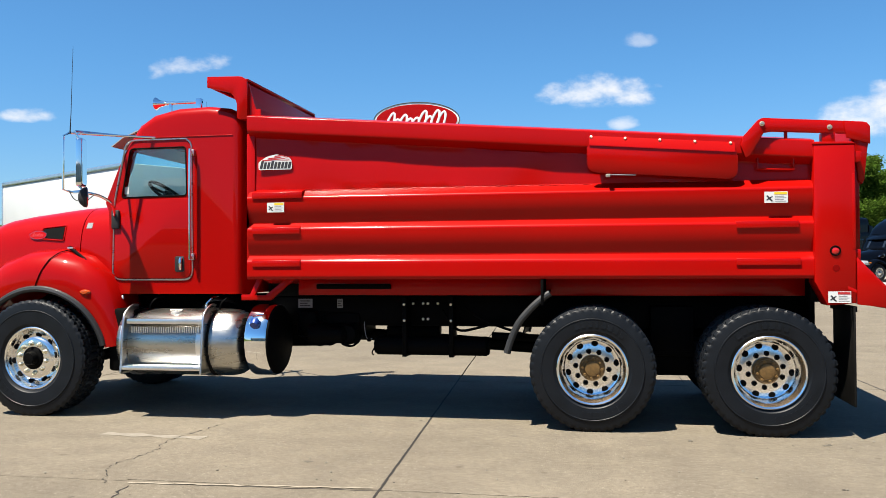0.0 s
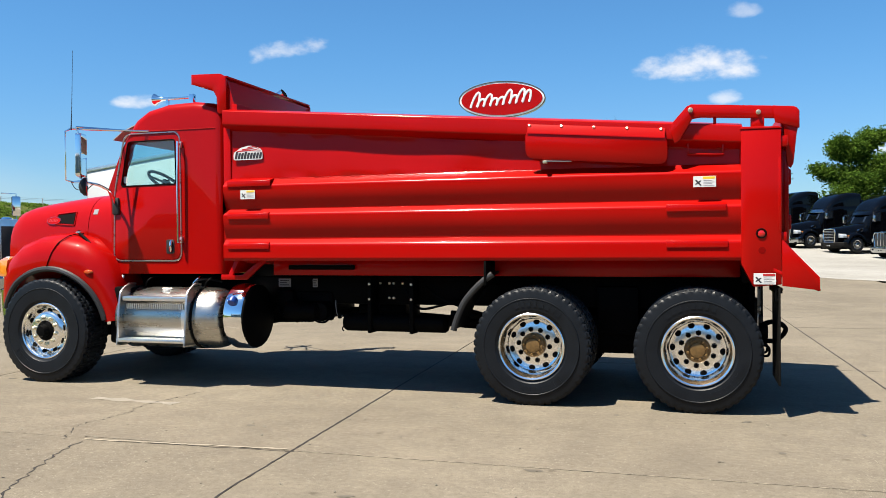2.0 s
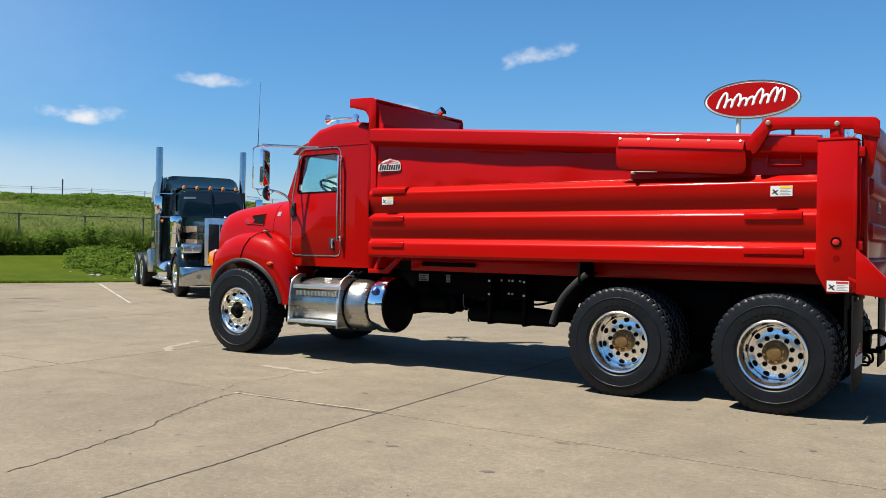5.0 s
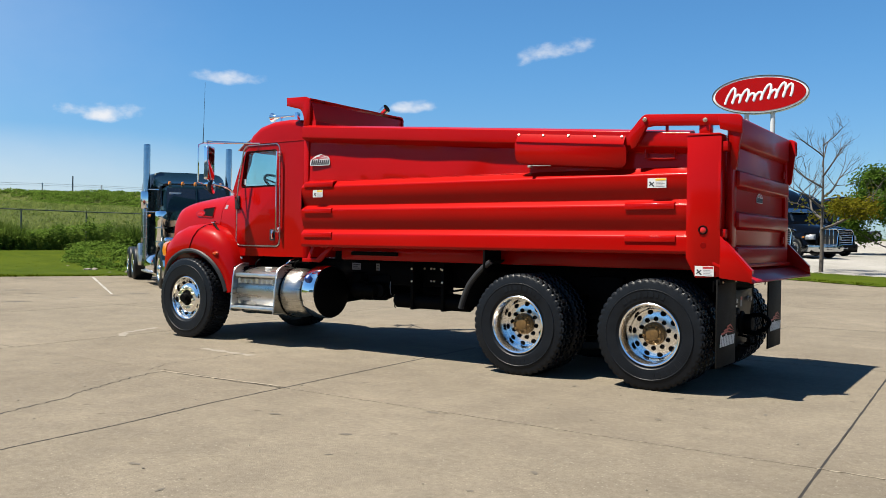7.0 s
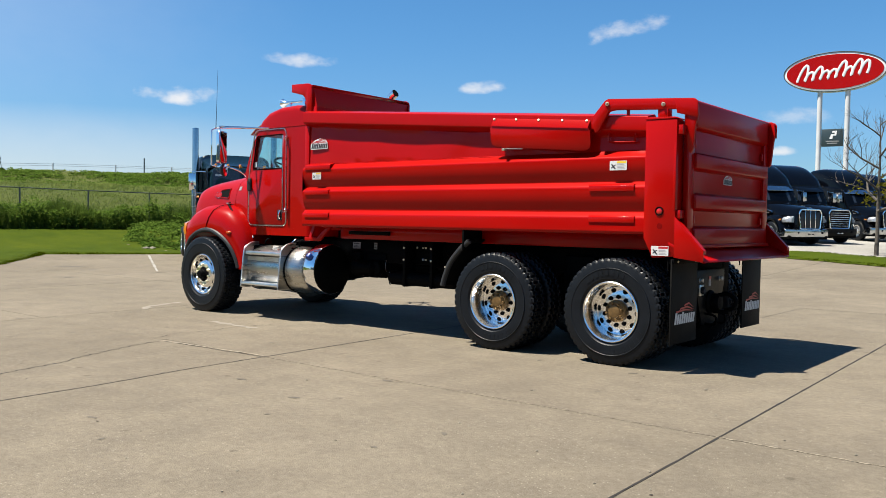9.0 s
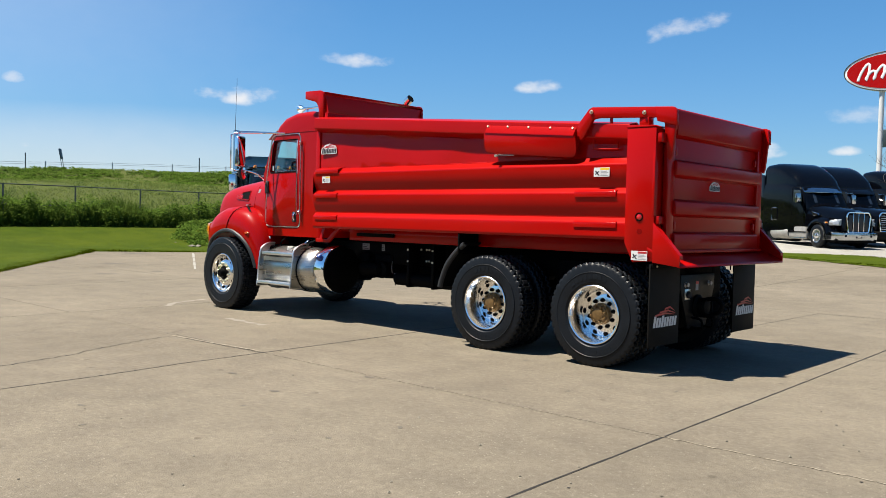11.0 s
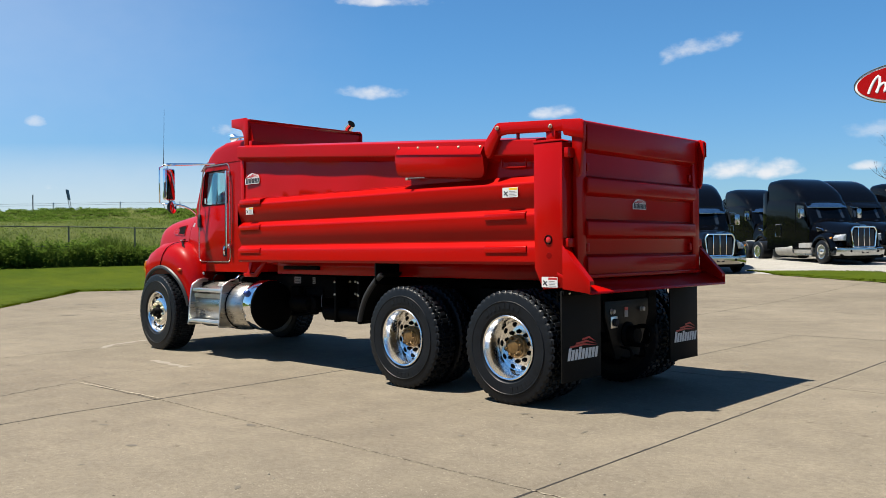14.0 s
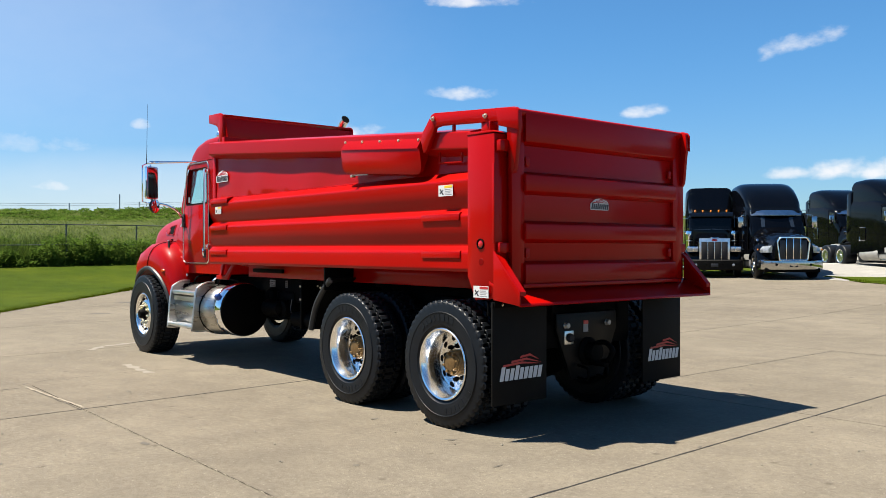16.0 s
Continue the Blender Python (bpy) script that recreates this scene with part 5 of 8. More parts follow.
def on_hood(bm, s):
    """Lays a flat shape, drawn in x and z, on the hood's side; y is the height over it."""
    for v in bm.verts:
        _, zb, zt, hw = hood_at(v.co.x)
        f = max(0.0, min(0.999, (v.co.z - zb) / (zt - zb)))
        v.co.y = s * (hw * (1 - f ** BULGE) ** (1 / BULGE) + v.co.y)
    return bm


HOOD = part("hood", loft([hood_ring(*q, BULGE) for q in [hood_at(-4.838)] + HOOD_LINE[3:]]), RED_CAB, TRUCK, "sloping glossy red hood")
part("cowl", loft([hood_ring(*q, BULGE) for q in HOOD_LINE[:3] + [hood_at(-4.828)]]), RED_CAB, TRUCK, "red cowl ahead of the door")
for s in (-1, 1):
    vent_pts = rounded([(-5.30, 1.735), (-5.05, 1.755), (-5.05, 1.635), (-5.30, 1.655)], 0.02, 3)
    vent = part("hood_vent", on_hood(prism(vent_pts, "y", -0.02, 0.006, 0), s), HOLEBLACK, HOOD, "black mesh hood vent")
    oval = [(-5.345 + 0.098 * math.cos(a), 1.678 + 0.040 * math.sin(a)) for a in [2 * math.pi * k / 24 for k in range(24)]]
    part("hood_badge", on_hood(prism(oval, "y", -0.02, 0.012, 0), s), DULLRED, HOOD, "red oval badge in a bright rim")
    part("badge_rim", on_hood(tube([(x, 0.012, z) for x, z in oval], 0.0024, 6, closed=True), s), DARKCHROME, HOOD)
    bm = bmesh.new()
    for k in range(6):
        x = -5.41 + 0.022 * k
        prism([(x, 1.663), (x + 0.012, 1.663), (x + 0.018, 1.690 + 0.008 * (k % 3 == 0)), (x + 0.006, 1.690 + 0.008 * (k % 3 == 0))], "y", 0.010, 0.015, bm=bm)
    part("badge_script", on_hood(bm, s), REDVINYL, HOOD, smooth=0)["kind"] = "stuff"
    frame_pts = rounded([(-5.315, 1.750), (-5.035, 1.772), (-5.035, 1.620), (-5.315, 1.640)], 0.02, 3)
    part("vent_rim", on_hood(tube([(x, 0.004, z) for x, z in frame_pts], 0.007, 6, closed=True), s), RED_CAB, HOOD)
    part("cowl_label", on_hood(box(-4.79, -4.725, -0.01, 0.003, 1.735, 1.79), s), GREYPRINT, HOOD, "small grey data label")
    # fender
    rings = []
    prof = [(8, 0.815, 0.08), (20, 0.845, 0.07), (34, 0.885, 0.055), (50, 0.99, 0.03), (66, 1.025, 0.01), (84, 1.012, 0.0), (100, 1.005, 0.0), (115, 1.0, 0.0), (128, 0.97, 0.015), (140, 0.92, 0.05), (152, 0.85, 0.09), (160, 0.82, 0.11)]
    for deg, ro, inn in prof:
        a = radians(deg)
        ri = 0.635
        ring = []
        for yy, r in ((1.105 - inn, ri), (1.125 - inn, ri + 0.01), (1.13 - inn, ri + 0.05), (1.125 - inn, ri + (ro - ri) * 0.45), (1.09 - inn, ri + (ro - ri) * 0.74), (1.0 - inn * 0.7, ri + (ro - ri) * 0.93), (0.86, ro), (0.68, ro + 0.01), (0.50, ro - 0.05), (0.50, ri + 0.02), (0.95, ri + 0.03)):
            ring.append((FRONT_X + r * math.cos(a), s * yy, 0.53 + r * math.sin(a)))
        rings.append(ring)
    fender = part("fender", loft(rings), RED_CAB, TRUCK, "rounded glossy red front fender", smooth=50)
    lip = [(FRONT_X + 0.635 * math.cos(radians(d)), s * (1.125 - 0.0006 * max(0, d - 128) * 3 - 0.0014 * max(0, 66 - d)), 0.53 + 0.635 * math.sin(radians(d))) for d in range(10, 164, 6)]
    part("fender_lip", tube(lip, 0.030, 8), EDGEGREY, fender, "black rubber arch lip")
    seam = []
    for g, yy in ((0.05, 1.133), (0.13, 1.134), (0.3, 1.132), (0.45, 1.129), (0.6, 1.112), (0.74, 1.094), (0.84, 1.052), (0.93, 1.006), (0.97, 0.94), (1.0, 0.865), (1.012, 0.76)):
        q, ang = 0.635 + 0.380 * g, radians(92 - 12 * g)
        seam.append((FRONT_X + q * math.cos(ang), s * yy, 0.53 + q * math.sin(ang)))
    part("fender_seam", tube(seam, 0.0045, 5), BLACK, fender)
    part("hood_latch", tube(smooth_path([(-4.93, s * 0.83, 1.555), (-4.85, s * 0.91, 1.53), (-4.74, s * 0.96, 1.475), (-4.66, s * 0.985, 1.425)], 4), 0.015, 8), BLACK, fender, "black rubber hood latch")
    part("latch_hook", box(-4.90, -4.84, s * 0.90 - 0.02, s * 0.90 + 0.02, 1.535, 1.552, 0.004), ALU, fender, "bright latch hook")
    mk = part("fender_marker", lathe([(0.0001, -0.022), (0.02, -0.02), (0.028, -0.008), (0.03, 0.0)], axis="y", n=16), DARKAMBER, fender, "amber marker lamp")
    mk.matrix_basis = pose(-4.60, s * 1.092, 1.135, 0, 0, 0 if s < 0 else 180) @ Matrix.Diagonal((1.9, 1, 0.8, 1))
    lamp = loft([[(x, s * y, z) for y, z in ((0.72, 1.05), (1.02 - 0.12 * k, 1.05), (1.045 - 0.12 * k, 1.12), (1.03 - 0.13 * k, 1.24), (0.98 - 0.12 * k, 1.29), (0.72, 1.29))] for k, x in ((0, -5.70), (0.5, -5.80), (1.0, -5.865))])
    part("headlamp", lamp, CLEARLENS, TRUCK, "clear headlamp")
    part("turn_lamp", loft([[(x, s * y, z) for y, z in ((0.93 - d, 1.06), (1.06 - d, 1.08), (1.075 - d, 1.15), (1.055 - d, 1.25), (0.97 - d, 1.285))] for x, d in ((-5.66, 0.0), (-5.755, 0.025), (-5.835, 0.075))]), AMBER, TRUCK, "amber turn lamp")
    part("splash_panel", box(-4.42, -4.16, s * 0.80 - 0.2, s * 0.80 + 0.2, 0.40, 0.98, 0.03), BLACK, TRUCK)
grille = part("grille", box(-6.02, -5.97, -0.42, 0.42, 0.95, 1.52, 0.02), BLACK, TRUCK, "black grille in a chrome surround")
part("grille_frame", tube([(-6.02, y, z) for y, z in rounded([(-0.44, 0.93), (0.44, 0.93), (0.42, 1.54), (-0.42, 1.54)], 0.08, 4)], 0.028, 8, closed=True), CHROME, grille)
for k in range(5):
    y = -0.32 + 0.16 * k
    part("grille_bar", box(-6.035, -6.015, y - 0.008, y + 0.008, 0.96, 1.51, 0.003), CHROME, grille)
bump = [(-5.70, -1.01), (-5.80, -0.985), (-5.95, -0.86), (-6.05, -0.45), (-6.075, 0), (-6.05, 0.45), (-5.95, 0.86), (-5.80, 0.985), (-5.70, 1.01)]
part("bumper", loft([[(x + dx, y, z) for dx, z in ((0.0, 0.58), (0.0, 0.93), (0.05, 0.945), (0.05, 0.565))] for x, y in bump]), CHROME, TRUCK, "chrome front bumper")
part("nose_panel", box(-5.97, -5.55, -0.6, 0.6, 0.85, 1.15, 0.02), BLACK, TRUCK)

# mirrors, antenna, horn, lamps on the roof
for s in (-1, 1):
    turned = Matrix.Rotation(radians(-20 * s), 3, "Z")
    head = prism(rounded([(s * 1.20, 2.52), (s * 1.385, 2.52), (s * 1.385, 2.09), (s * 1.20, 2.09)], 0.03, 4), "x", -4.535, -4.485, 0.015)
    pane = prism(rounded([(s * 1.215, 2.505), (s * 1.37, 2.505), (s * 1.37, 2.105), (s * 1.215, 2.105)], 0.025, 4), "x", -4.488, -4.480)
    for bm in (head, pane):
        bmesh.ops.rotate(bm, verts=bm.verts, cent=(-4.52, s * 1.29, 2.3), matrix=turned)
    mir = part("mirror", head, CHROME, TRUCK, "chrome door mirror head")
    part("mirror_glass", pane, MIRROR, mir, "tall mirror glass")
    spot = lathe([(0.02, -4.53), (0.06, -4.52), (0.085, -4.49), (0.088, -4.475), (0.08, -4.468), (0.0001, -4.460)], (0, s * 1.26, 1.995), "x", 24)
    back = lathe([(0.02, -4.55), (0.06, -4.535), (0.09, -4.50), (0.092, -4.474), (0.087, -4.474)], (0, s * 1.26, 1.995), "x", 24)
    for bm in (spot, back):
        bmesh.ops.rotate(bm, verts=bm.verts, cent=(-4.50, s * 1.26, 1.995), matrix=Matrix.Rotation(radians(-34 * s), 3, "Z"))
    part("spot_mirror", spot, MIRROR, mir, "round convex spot mirror")
    part("spot_back", back, INTERIOR, mir)
    bm = tube([(-4.02, s * 0.86, 2.575), (-4.50, s * 1.20, 2.575), (-4.62, s * 1.30, 2.575), (-4.64, s * 1.36, 2.54), (-4.64, s * 1.36, 2.06), (-4.60, s * 1.30, 2.04), (-4.52, s * 1.27, 2.05)], 0.011, 8)
    tube([(-4.35, s * 0.86, 2.60), (-4.57, s * 1.29, 2.59), (-4.53, s * 1.29, 2.51)], 0.011, 8, bm)
    tube([(-4.53, s * 1.29, 2.10), (-4.50, s * 1.27, 2.04), (-4.58, s * 1.30, 2.04)], 0.014, 8, bm)
    part("mirror_arm", bm, CHROME, mir, "chrome tube mirror arm")
    part("mirror_stay", tube(smooth_path([(-4.50, s * 1.25, 2.04), (-4.42, s * 1.12, 2.01), (-4.38, s * 1.0, 1.94), (-4.42, s * 0.90, 1.85)]), 0.013, 8), CHROME, mir)
    part("stay_foot", box(-4.46, -4.38, s * 0.88 - 0.02, s * 0.88 + 0.02, 1.72, 1.90, 0.015), INTERIOR, mir)
    part("mirror_wire", tube(smooth_path([(-4.60, s * 1.33, 2.05), (-4.55, s * 1.32, 1.97), (-4.47, s * 1.28, 1.96), (-4.44, s * 1.20, 2.02)]), 0.004, 5), INTERIOR, mir)
part("antenna", tube([(-4.60, -1.32, 2.56), (-4.59, -1.32, 2.75), (-4.575, -1.315, 3.35)], [0.006, 0.003, 0.0015], 6), INTERIOR, TRUCK, "thin whip antenna")
part("antenna", tube([(-4.60, 1.32, 2.56), (-4.59, 1.32, 2.75), (-4.575, 1.315, 3.35)], [0.006, 0.003, 0.0015], 6), INTERIOR, TRUCK, "thin whip antenna")
bm = lathe([(0.012, -3.52), (0.014, -3.80), (0.02, -3.90), (0.035, -3.97), (0.062, -4.01), (0.064, -4.015), (0.05, -4.005), (0.005, -3.96)], (-0.25, -0.42, 2.985), "x", 24)
box(-3.83, -3.77, -0.45, -0.39, 2.82, 3.02, 0.01, bm)
box(-4.12, -4.09, -0.435, -0.405, 2.80, 3.0, 0.004, bm)
part("air_horn", bm, CHROME, TRUCK, "long chrome roof air horn")
part("work_lamp", box(-3.30, -3.24, -0.50, -0.40, 2.88, 2.98, 0.012), INTERIOR, TRUCK, "small black work lamp")
for y in (-0.6, -0.3, 0, 0.3, 0.6):
    lp = part("roof_marker", lathe([(0.0001, 0.045), (0.02, 0.042), (0.035, 0.025), (0.042, 0.0)], axis="z", n=16), AMBER, TRUCK, "amber cab roof marker lamp")
    lp.matrix_basis = pose(-4.04, y, 2.805, 0, -22, 0)

# exhaust stack behind the cab
path = [(-3.22, 1.12, 1.4), (-3.42, 1.11, 1.6), (-3.62, 1.11, 2.0), (-3.64, 1.11, 2.9), (-3.64, 1.11, 3.06), (-3.62, 1.11, 3.15), (-3.57, 1.11, 3.22), (-3.50, 1.11, 3.265)]
part("exhaust_stack", tube(smooth_path(path, 5), 0.062, 18, caps=False), CHROME, TRUCK, "chrome exhaust stack with curved tip")
part("exhaust_bore", tube(smooth_path(path[-3:], 5), 0.056, 18), HOLEBLACK, TRUCK)
part("exhaust_guard", tube([(-3.64, 1.11, 1.7), (-3.64, 1.11, 2.75)], 0.10, 20, caps=False), BRUSHED, TRUCK)

# fuel tank with steps, and the smaller tank behind it
for s in (-1,):
    c = (0, s * 0.80, 0.665)
    ft = part("fuel_tank", lathe([(0.02, -4.31), (0.24, -4.305), (0.29, -4.285), (0.308, -4.25), (0.308, -3.30), (0.303, -3.235), (0.288, -3.175), (0.262, -3.135), (0.22, -3.11), (0.02, -3.09)], c, "x", 48), BRUSHED, TRUCK, "polished aluminium cylindrical fuel tank")
    for x in (-4.215, -3.47):
        part("tank_band", lathe([(0.311, x - 0.03), (0.316, x - 0.026), (0.316, x + 0.026), (0.311, x + 0.03)], c, "x", 48), ALU, ft)
    part("tank_band", lathe([(0.310, -3.42), (0.314, -3.416), (0.314, -3.385), (0.310, -3.38)], c, "x", 48), FLAP, ft, "black strap liner")
    step = part("tank_steps", box(-4.19, -3.41, min(s * 1.20, s * 0.98), max(s * 1.20, s * 0.98), 0.44, 0.475, 0.006), ALU, TRUCK, "aluminium cab access steps")
    part("upper_tread", box(-4.15, -3.41, min(s * 1.15, s * 1.04), max(s * 1.15, s * 1.04), 0.848, 0.895, 0.008), ALU, step)
    for x in (-4.175, -3.405):
        edge = smooth_path([(s * 1.02, 0.41), (s * 1.19, 0.415), (s * 1.195, 0.47), (s * 1.155, 0.88), (s * 1.10, 0.965), (s * 1.0, 1.01), (s * 0.90, 1.01)], 3)
        pts = [(q[0], q[1]) for q in edge] + [(s * 0.90, 0.965), (s * 0.98, 0.925), (s * 1.06, 0.835), (s * 1.108, 0.72), (s * 1.11, 0.62), (s * 1.08, 0.52)]
        bracket = part("step_bracket", prism(pts, "x", x - 0.005, x + 0.005, 0.0), BRUSHED, step, "curved sheet aluminium bracket")
        part("flange", tube([(x, q[0], q[1]) for q in edge], 0.011, 6), ALU, bracket)
    bm = bmesh.new()
    for k in range(30):
        x = -4.10 + k * 0.0222
        box(x, x + 0.009, min(s * 1.147, s * 1.13), max(s * 1.147, s * 1.13), 0.77, 0.825, 0.0, bm)
    rp = part("riser_louvre", bm, ALU, step, smooth=0)
    rp["kind"] = "stuff"
    bm = bmesh.new()
    for k in range(24):
        x = -4.16 + k * 0.031
        for j in range(4):
            lathe([(0.0001, 0.004), (0.006, 0.004), (0.009, 0.0)], (x, s * (1.02 + 0.045 * j), 0.475), "z", 6, bm)
    gp = part("grip_studs", bm, ALU, step)
    gp["kind"] = "stuff"
    for x in (-4.08, -3.52, -3.38):
        part("tank_bracket", tube(smooth_path([(x, s * 0.86, 0.97), (x + 0.02, s * 0.88, 1.02), (x + 0.06, s * 0.84, 1.07), (x + 0.05, s * 0.70, 1.08)]), 0.010, 6), BLACK if x != -3.52 else CHROME, ft)
    part("fuel_cap", lathe([(0.0001, 0.05), (0.045, 0.048), (0.052, 0.03), (0.05, 0.0), (0.055, -0.03)], (-3.78, s * 0.92, 0.905), "z", 20), MATTEALU, ft, "aluminium fuel cap")
    part("cap_bar", tube([(-3.84, s * 0.92, 0.96), (-3.72, s * 0.92, 0.96)], 0.01, 6), MATTEALU, ft)
    part("tank_hose", tube(smooth_path([(-3.60, s * 0.75, 0.98), (-3.52, s * 0.78, 1.04), (-3.42, s * 0.74, 1.05), (-3.35, s * 0.6, 1.02)]), 0.012, 6), INTERIOR, ft)
    c2 = (0, s * 0.77, 0.69)
    dt = part("additive_tank", lathe([(0.24, -3.05), (0.318, -3.045), (0.325, -3.03), (0.325, -2.86), (0.318, -2.845), (0.24, -2.84)], c2, "x", 44), CHROME, TRUCK, "polished additive tank sleeve")
    part("tank_end", lathe([(0.02, -3.06), (0.29, -3.055), (0.30, -2.86), (0.316, -2.843), (0.312, -2.83), (0.29, -2.815), (0.02, -2.805)], c2, "x", 40), BLACK, dt, "black tank end")
    cap = part("additive_cap", lathe([(0.0001, -0.05), (0.035, -0.048), (0.044, -0.03), (0.046, 0.01)], axis="y", n=18), BLUECAP, dt, "blue filler cap")
    cap.matrix_basis = pose(-2.95, s * 1.055, 0.865, 35 if s < 0 else -35, 0, 0 if s < 0 else 180)


# ---- gravel lot, grass strip, markings ----
STRIP = Vector((-2.5, 35.2))
bm = bmesh.new()
grid = {}
for i in range(151):
    u = -60.0 + i
    lo = -4.2 + 4.9 * smoothstep(5.0, 8.5, u) + 0.4 * noise.noise(Vector((u * 0.6, 0, 3)))
    for j in range(61):
        q = STRIP + SITE_U * u + SITE_V * (lo + (70 - lo) * (j / 60) ** 1.6)
        grid[i, j] = bm.verts.new((q.x, q.y, yard_height(q.x, q.y) + (0.03 if j else 0.004)))
for i in range(150):
    for j in range(60):
        bm.faces.new((grid[i, j], grid[i + 1, j], grid[i + 1, j + 1], grid[i, j + 1]))
tagged(part("gravel_lot", bm, GRAVEL, smooth=60), "pale crushed gravel truck lot", "gravel", kind="structure")


def strip_span(u):
    """Near and far edge of the grass strip, which runs to a tip."""
    far = -3.7 + 3.1 * smoothstep(-5.4, -0.8, u)
    return -4.35 + 0.8 * smoothstep(-2.0, -5.6, u) + 0.12 * noise.noise(Vector((u * 1.3, 0, 0))), far + 0.2 * noise.noise(Vector((u * 1.1, 5, 0)))


bm = bmesh.new()
grid = {}
for i in range(121):
    u = -5.6 + 12.4 * i / 120
    lo, hi = strip_span(u)
    for j in range(7):
        q = STRIP + SITE_U * u + SITE_V * (lo + (hi - lo) * j / 6)
        grid[i, j] = bm.verts.new((q.x, q.y, yard_height(q.x, q.y) + (0.075 if 0 < j < 6 and 0 < i < 120 else 0.02)))
for i in range(120):
    for j in range(6):
        bm.faces.new((grid[i, j], grid[i + 1, j], grid[i + 1, j + 1], grid[i, j + 1]))
tagged(part("grass_strip", bm, LAWN, smooth=60), "narrow green grass strip before the gravel", "grass strip", kind="structure")


def blades(name, mat, spots, tall, wide, label, category, lean=0.35, per=7):
    """Grass blades at many spots, as one object."""
    rnd = random.Random(len(spots) * 7 + 3)
    verts, faces = [], []
    for x, y, z, scale in spots:
        for _ in range(per):
            a, h = rnd.uniform(0, 6.283), tall * scale * rnd.uniform(0.55, 1.15)
            ox, oy = rnd.gauss(0, wide * 4), rnd.gauss(0, wide * 4)
            dx, dy = math.cos(a), math.sin(a)
            lx, ly = rnd.gauss(0, lean) * h, rnd.gauss(0, lean) * h
            w = wide * scale * rnd.uniform(0.7, 1.3)
            k = len(verts)
            bx, by = x + ox, y + oy
            verts += [(bx - dx * w, by - dy * w, z - 0.03), (bx + dx * w, by + dy * w, z - 0.03),
                      (bx + lx * 0.4 + dx * w * 0.8, by + ly * 0.4 + dy * w * 0.8, z + h * 0.6), (bx + lx * 0.4 - dx * w * 0.8, by + ly * 0.4 - dy * w * 0.8, z + h * 0.6), (bx + lx, by + ly, z + h)]
            faces += [(k, k + 1, k + 2, k + 3), (k + 3, k + 2, k + 4)]
    me = bpy.data.meshes.new(name)
    me.from_pydata(verts, [], faces)
    me.materials.append(mat)
    return tagged(new(name, me), label, category, kind="stuff")


rnd = random.Random(5)
FENCE_0, FENCE_D = Vector((-33.0, 16.9)), Vector((0.06, 0.998)).normalized()
def leaf_clumps(name, mat, spots, size, per, label, category):
    """Leafy weeds: many small leaves round each stalk, as one object."""
    rnd = random.Random(len(spots) + 11)
    verts, faces = [], []
    for x, y, z, tall, wide in spots:
        for _ in range(per):
            f = rnd.random() ** 0.7
            a, r = rnd.uniform(0, 6.283), wide * (1.15 - 0.75 * f) * rnd.random() ** 0.5
            c = Vector((x + r * math.cos(a), y + r * math.sin(a), z + tall * f))
            u = Vector((math.cos(a) + rnd.gauss(0, 0.6), math.sin(a) + rnd.gauss(0, 0.6), rnd.gauss(0.2, 0.5))).normalized()
            v = u.cross(Vector((rnd.gauss(0, 0.4), rnd.gauss(0, 0.4), 1))).normalized()
            s = size * rnd.uniform(0.5, 1.4)
            k = len(verts)
            verts += [c - u * s * 0.8, c + v * s * 0.45, c + u * s, c - v * s * 0.45]
            faces.append((k, k + 1, k + 2, k + 3))
    me = bpy.data.meshes.new(name)
    me.from_pydata(verts, [], faces)
    me.materials.append(mat)
    return tagged(new(name, me), label, category, kind="stuff")


spots = []
for k in range(4800):
    s = rnd.uniform(-26, 42)
    back = abs(rnd.gauss(0, 1.0)) * 2.6 - 0.9
    p = FENCE_0 + FENCE_D * s - Vector((1, 0)) * back
    tall = 0.98 + 0.95 * noise.noise(Vector((p.x * 0.35, p.y * 0.35, 2))) + 0.7 * noise.noise(Vector((p.x * 1.2, p.y * 1.2, 6))) - 0.06 * back
    if tall > 0.22:
        spots.append((p.x, p.y, land(p.x, p.y) - 0.03, tall, 0.34))
for k in range(1100):
    s, back = rnd.uniform(-26, 42), 2 + 6 * rnd.random() ** 1.5
    p = FENCE_0 + FENCE_D * s - Vector((1, 0)) * back
    tall = 0.50 + 0.7 * noise.noise(Vector((p.x * 0.22, p.y * 0.22, 2))) - 0.03 * back
    if tall > 0.18:
        spots.append((p.x, p.y, land(p.x, p.y) - 0.03, tall, 0.36))
bank = []
for k in range(6500):
    x, y = -rnd.uniform(60, 71.5), rnd.uniform(-28, 80)
    tall = 0.17 + 0.30 * noise.noise(Vector((x * 0.2, y * 0.2, 8))) + 0.12 * noise.noise(Vector((x * 0.7, y * 0.7, 3)))
    if tall > 0.05:
        bank.append((x, y, land(x, y) - 0.03, tall, 0.5))
for k in range(800):
    b = rnd.uniform(2.0, 16)
    near = max(1.2 + 0.6 * noise.noise(Vector((b * 0.8, 0, 1))), 6.5 - 1.1 * b)
    a = near + 8.0 * rnd.random() ** 1.2
    p = CORNER + EDGE_2 * b - EDGE_1 * a
    tall = 0.10 + 0.065 * (a - near) + 0.25 * noise.noise(Vector((p.x * 0.6, p.y * 0.6, 2)))
    if tall > 0.1:
        spots.append((p.x, p.y, land(p.x, p.y) - 0.03, tall, 0.32))
leaf_clumps("leafy_weeds", WEEDLEAF, spots, 0.075, 42, "bushy dark green weeds along the chain-link fence", "weeds")
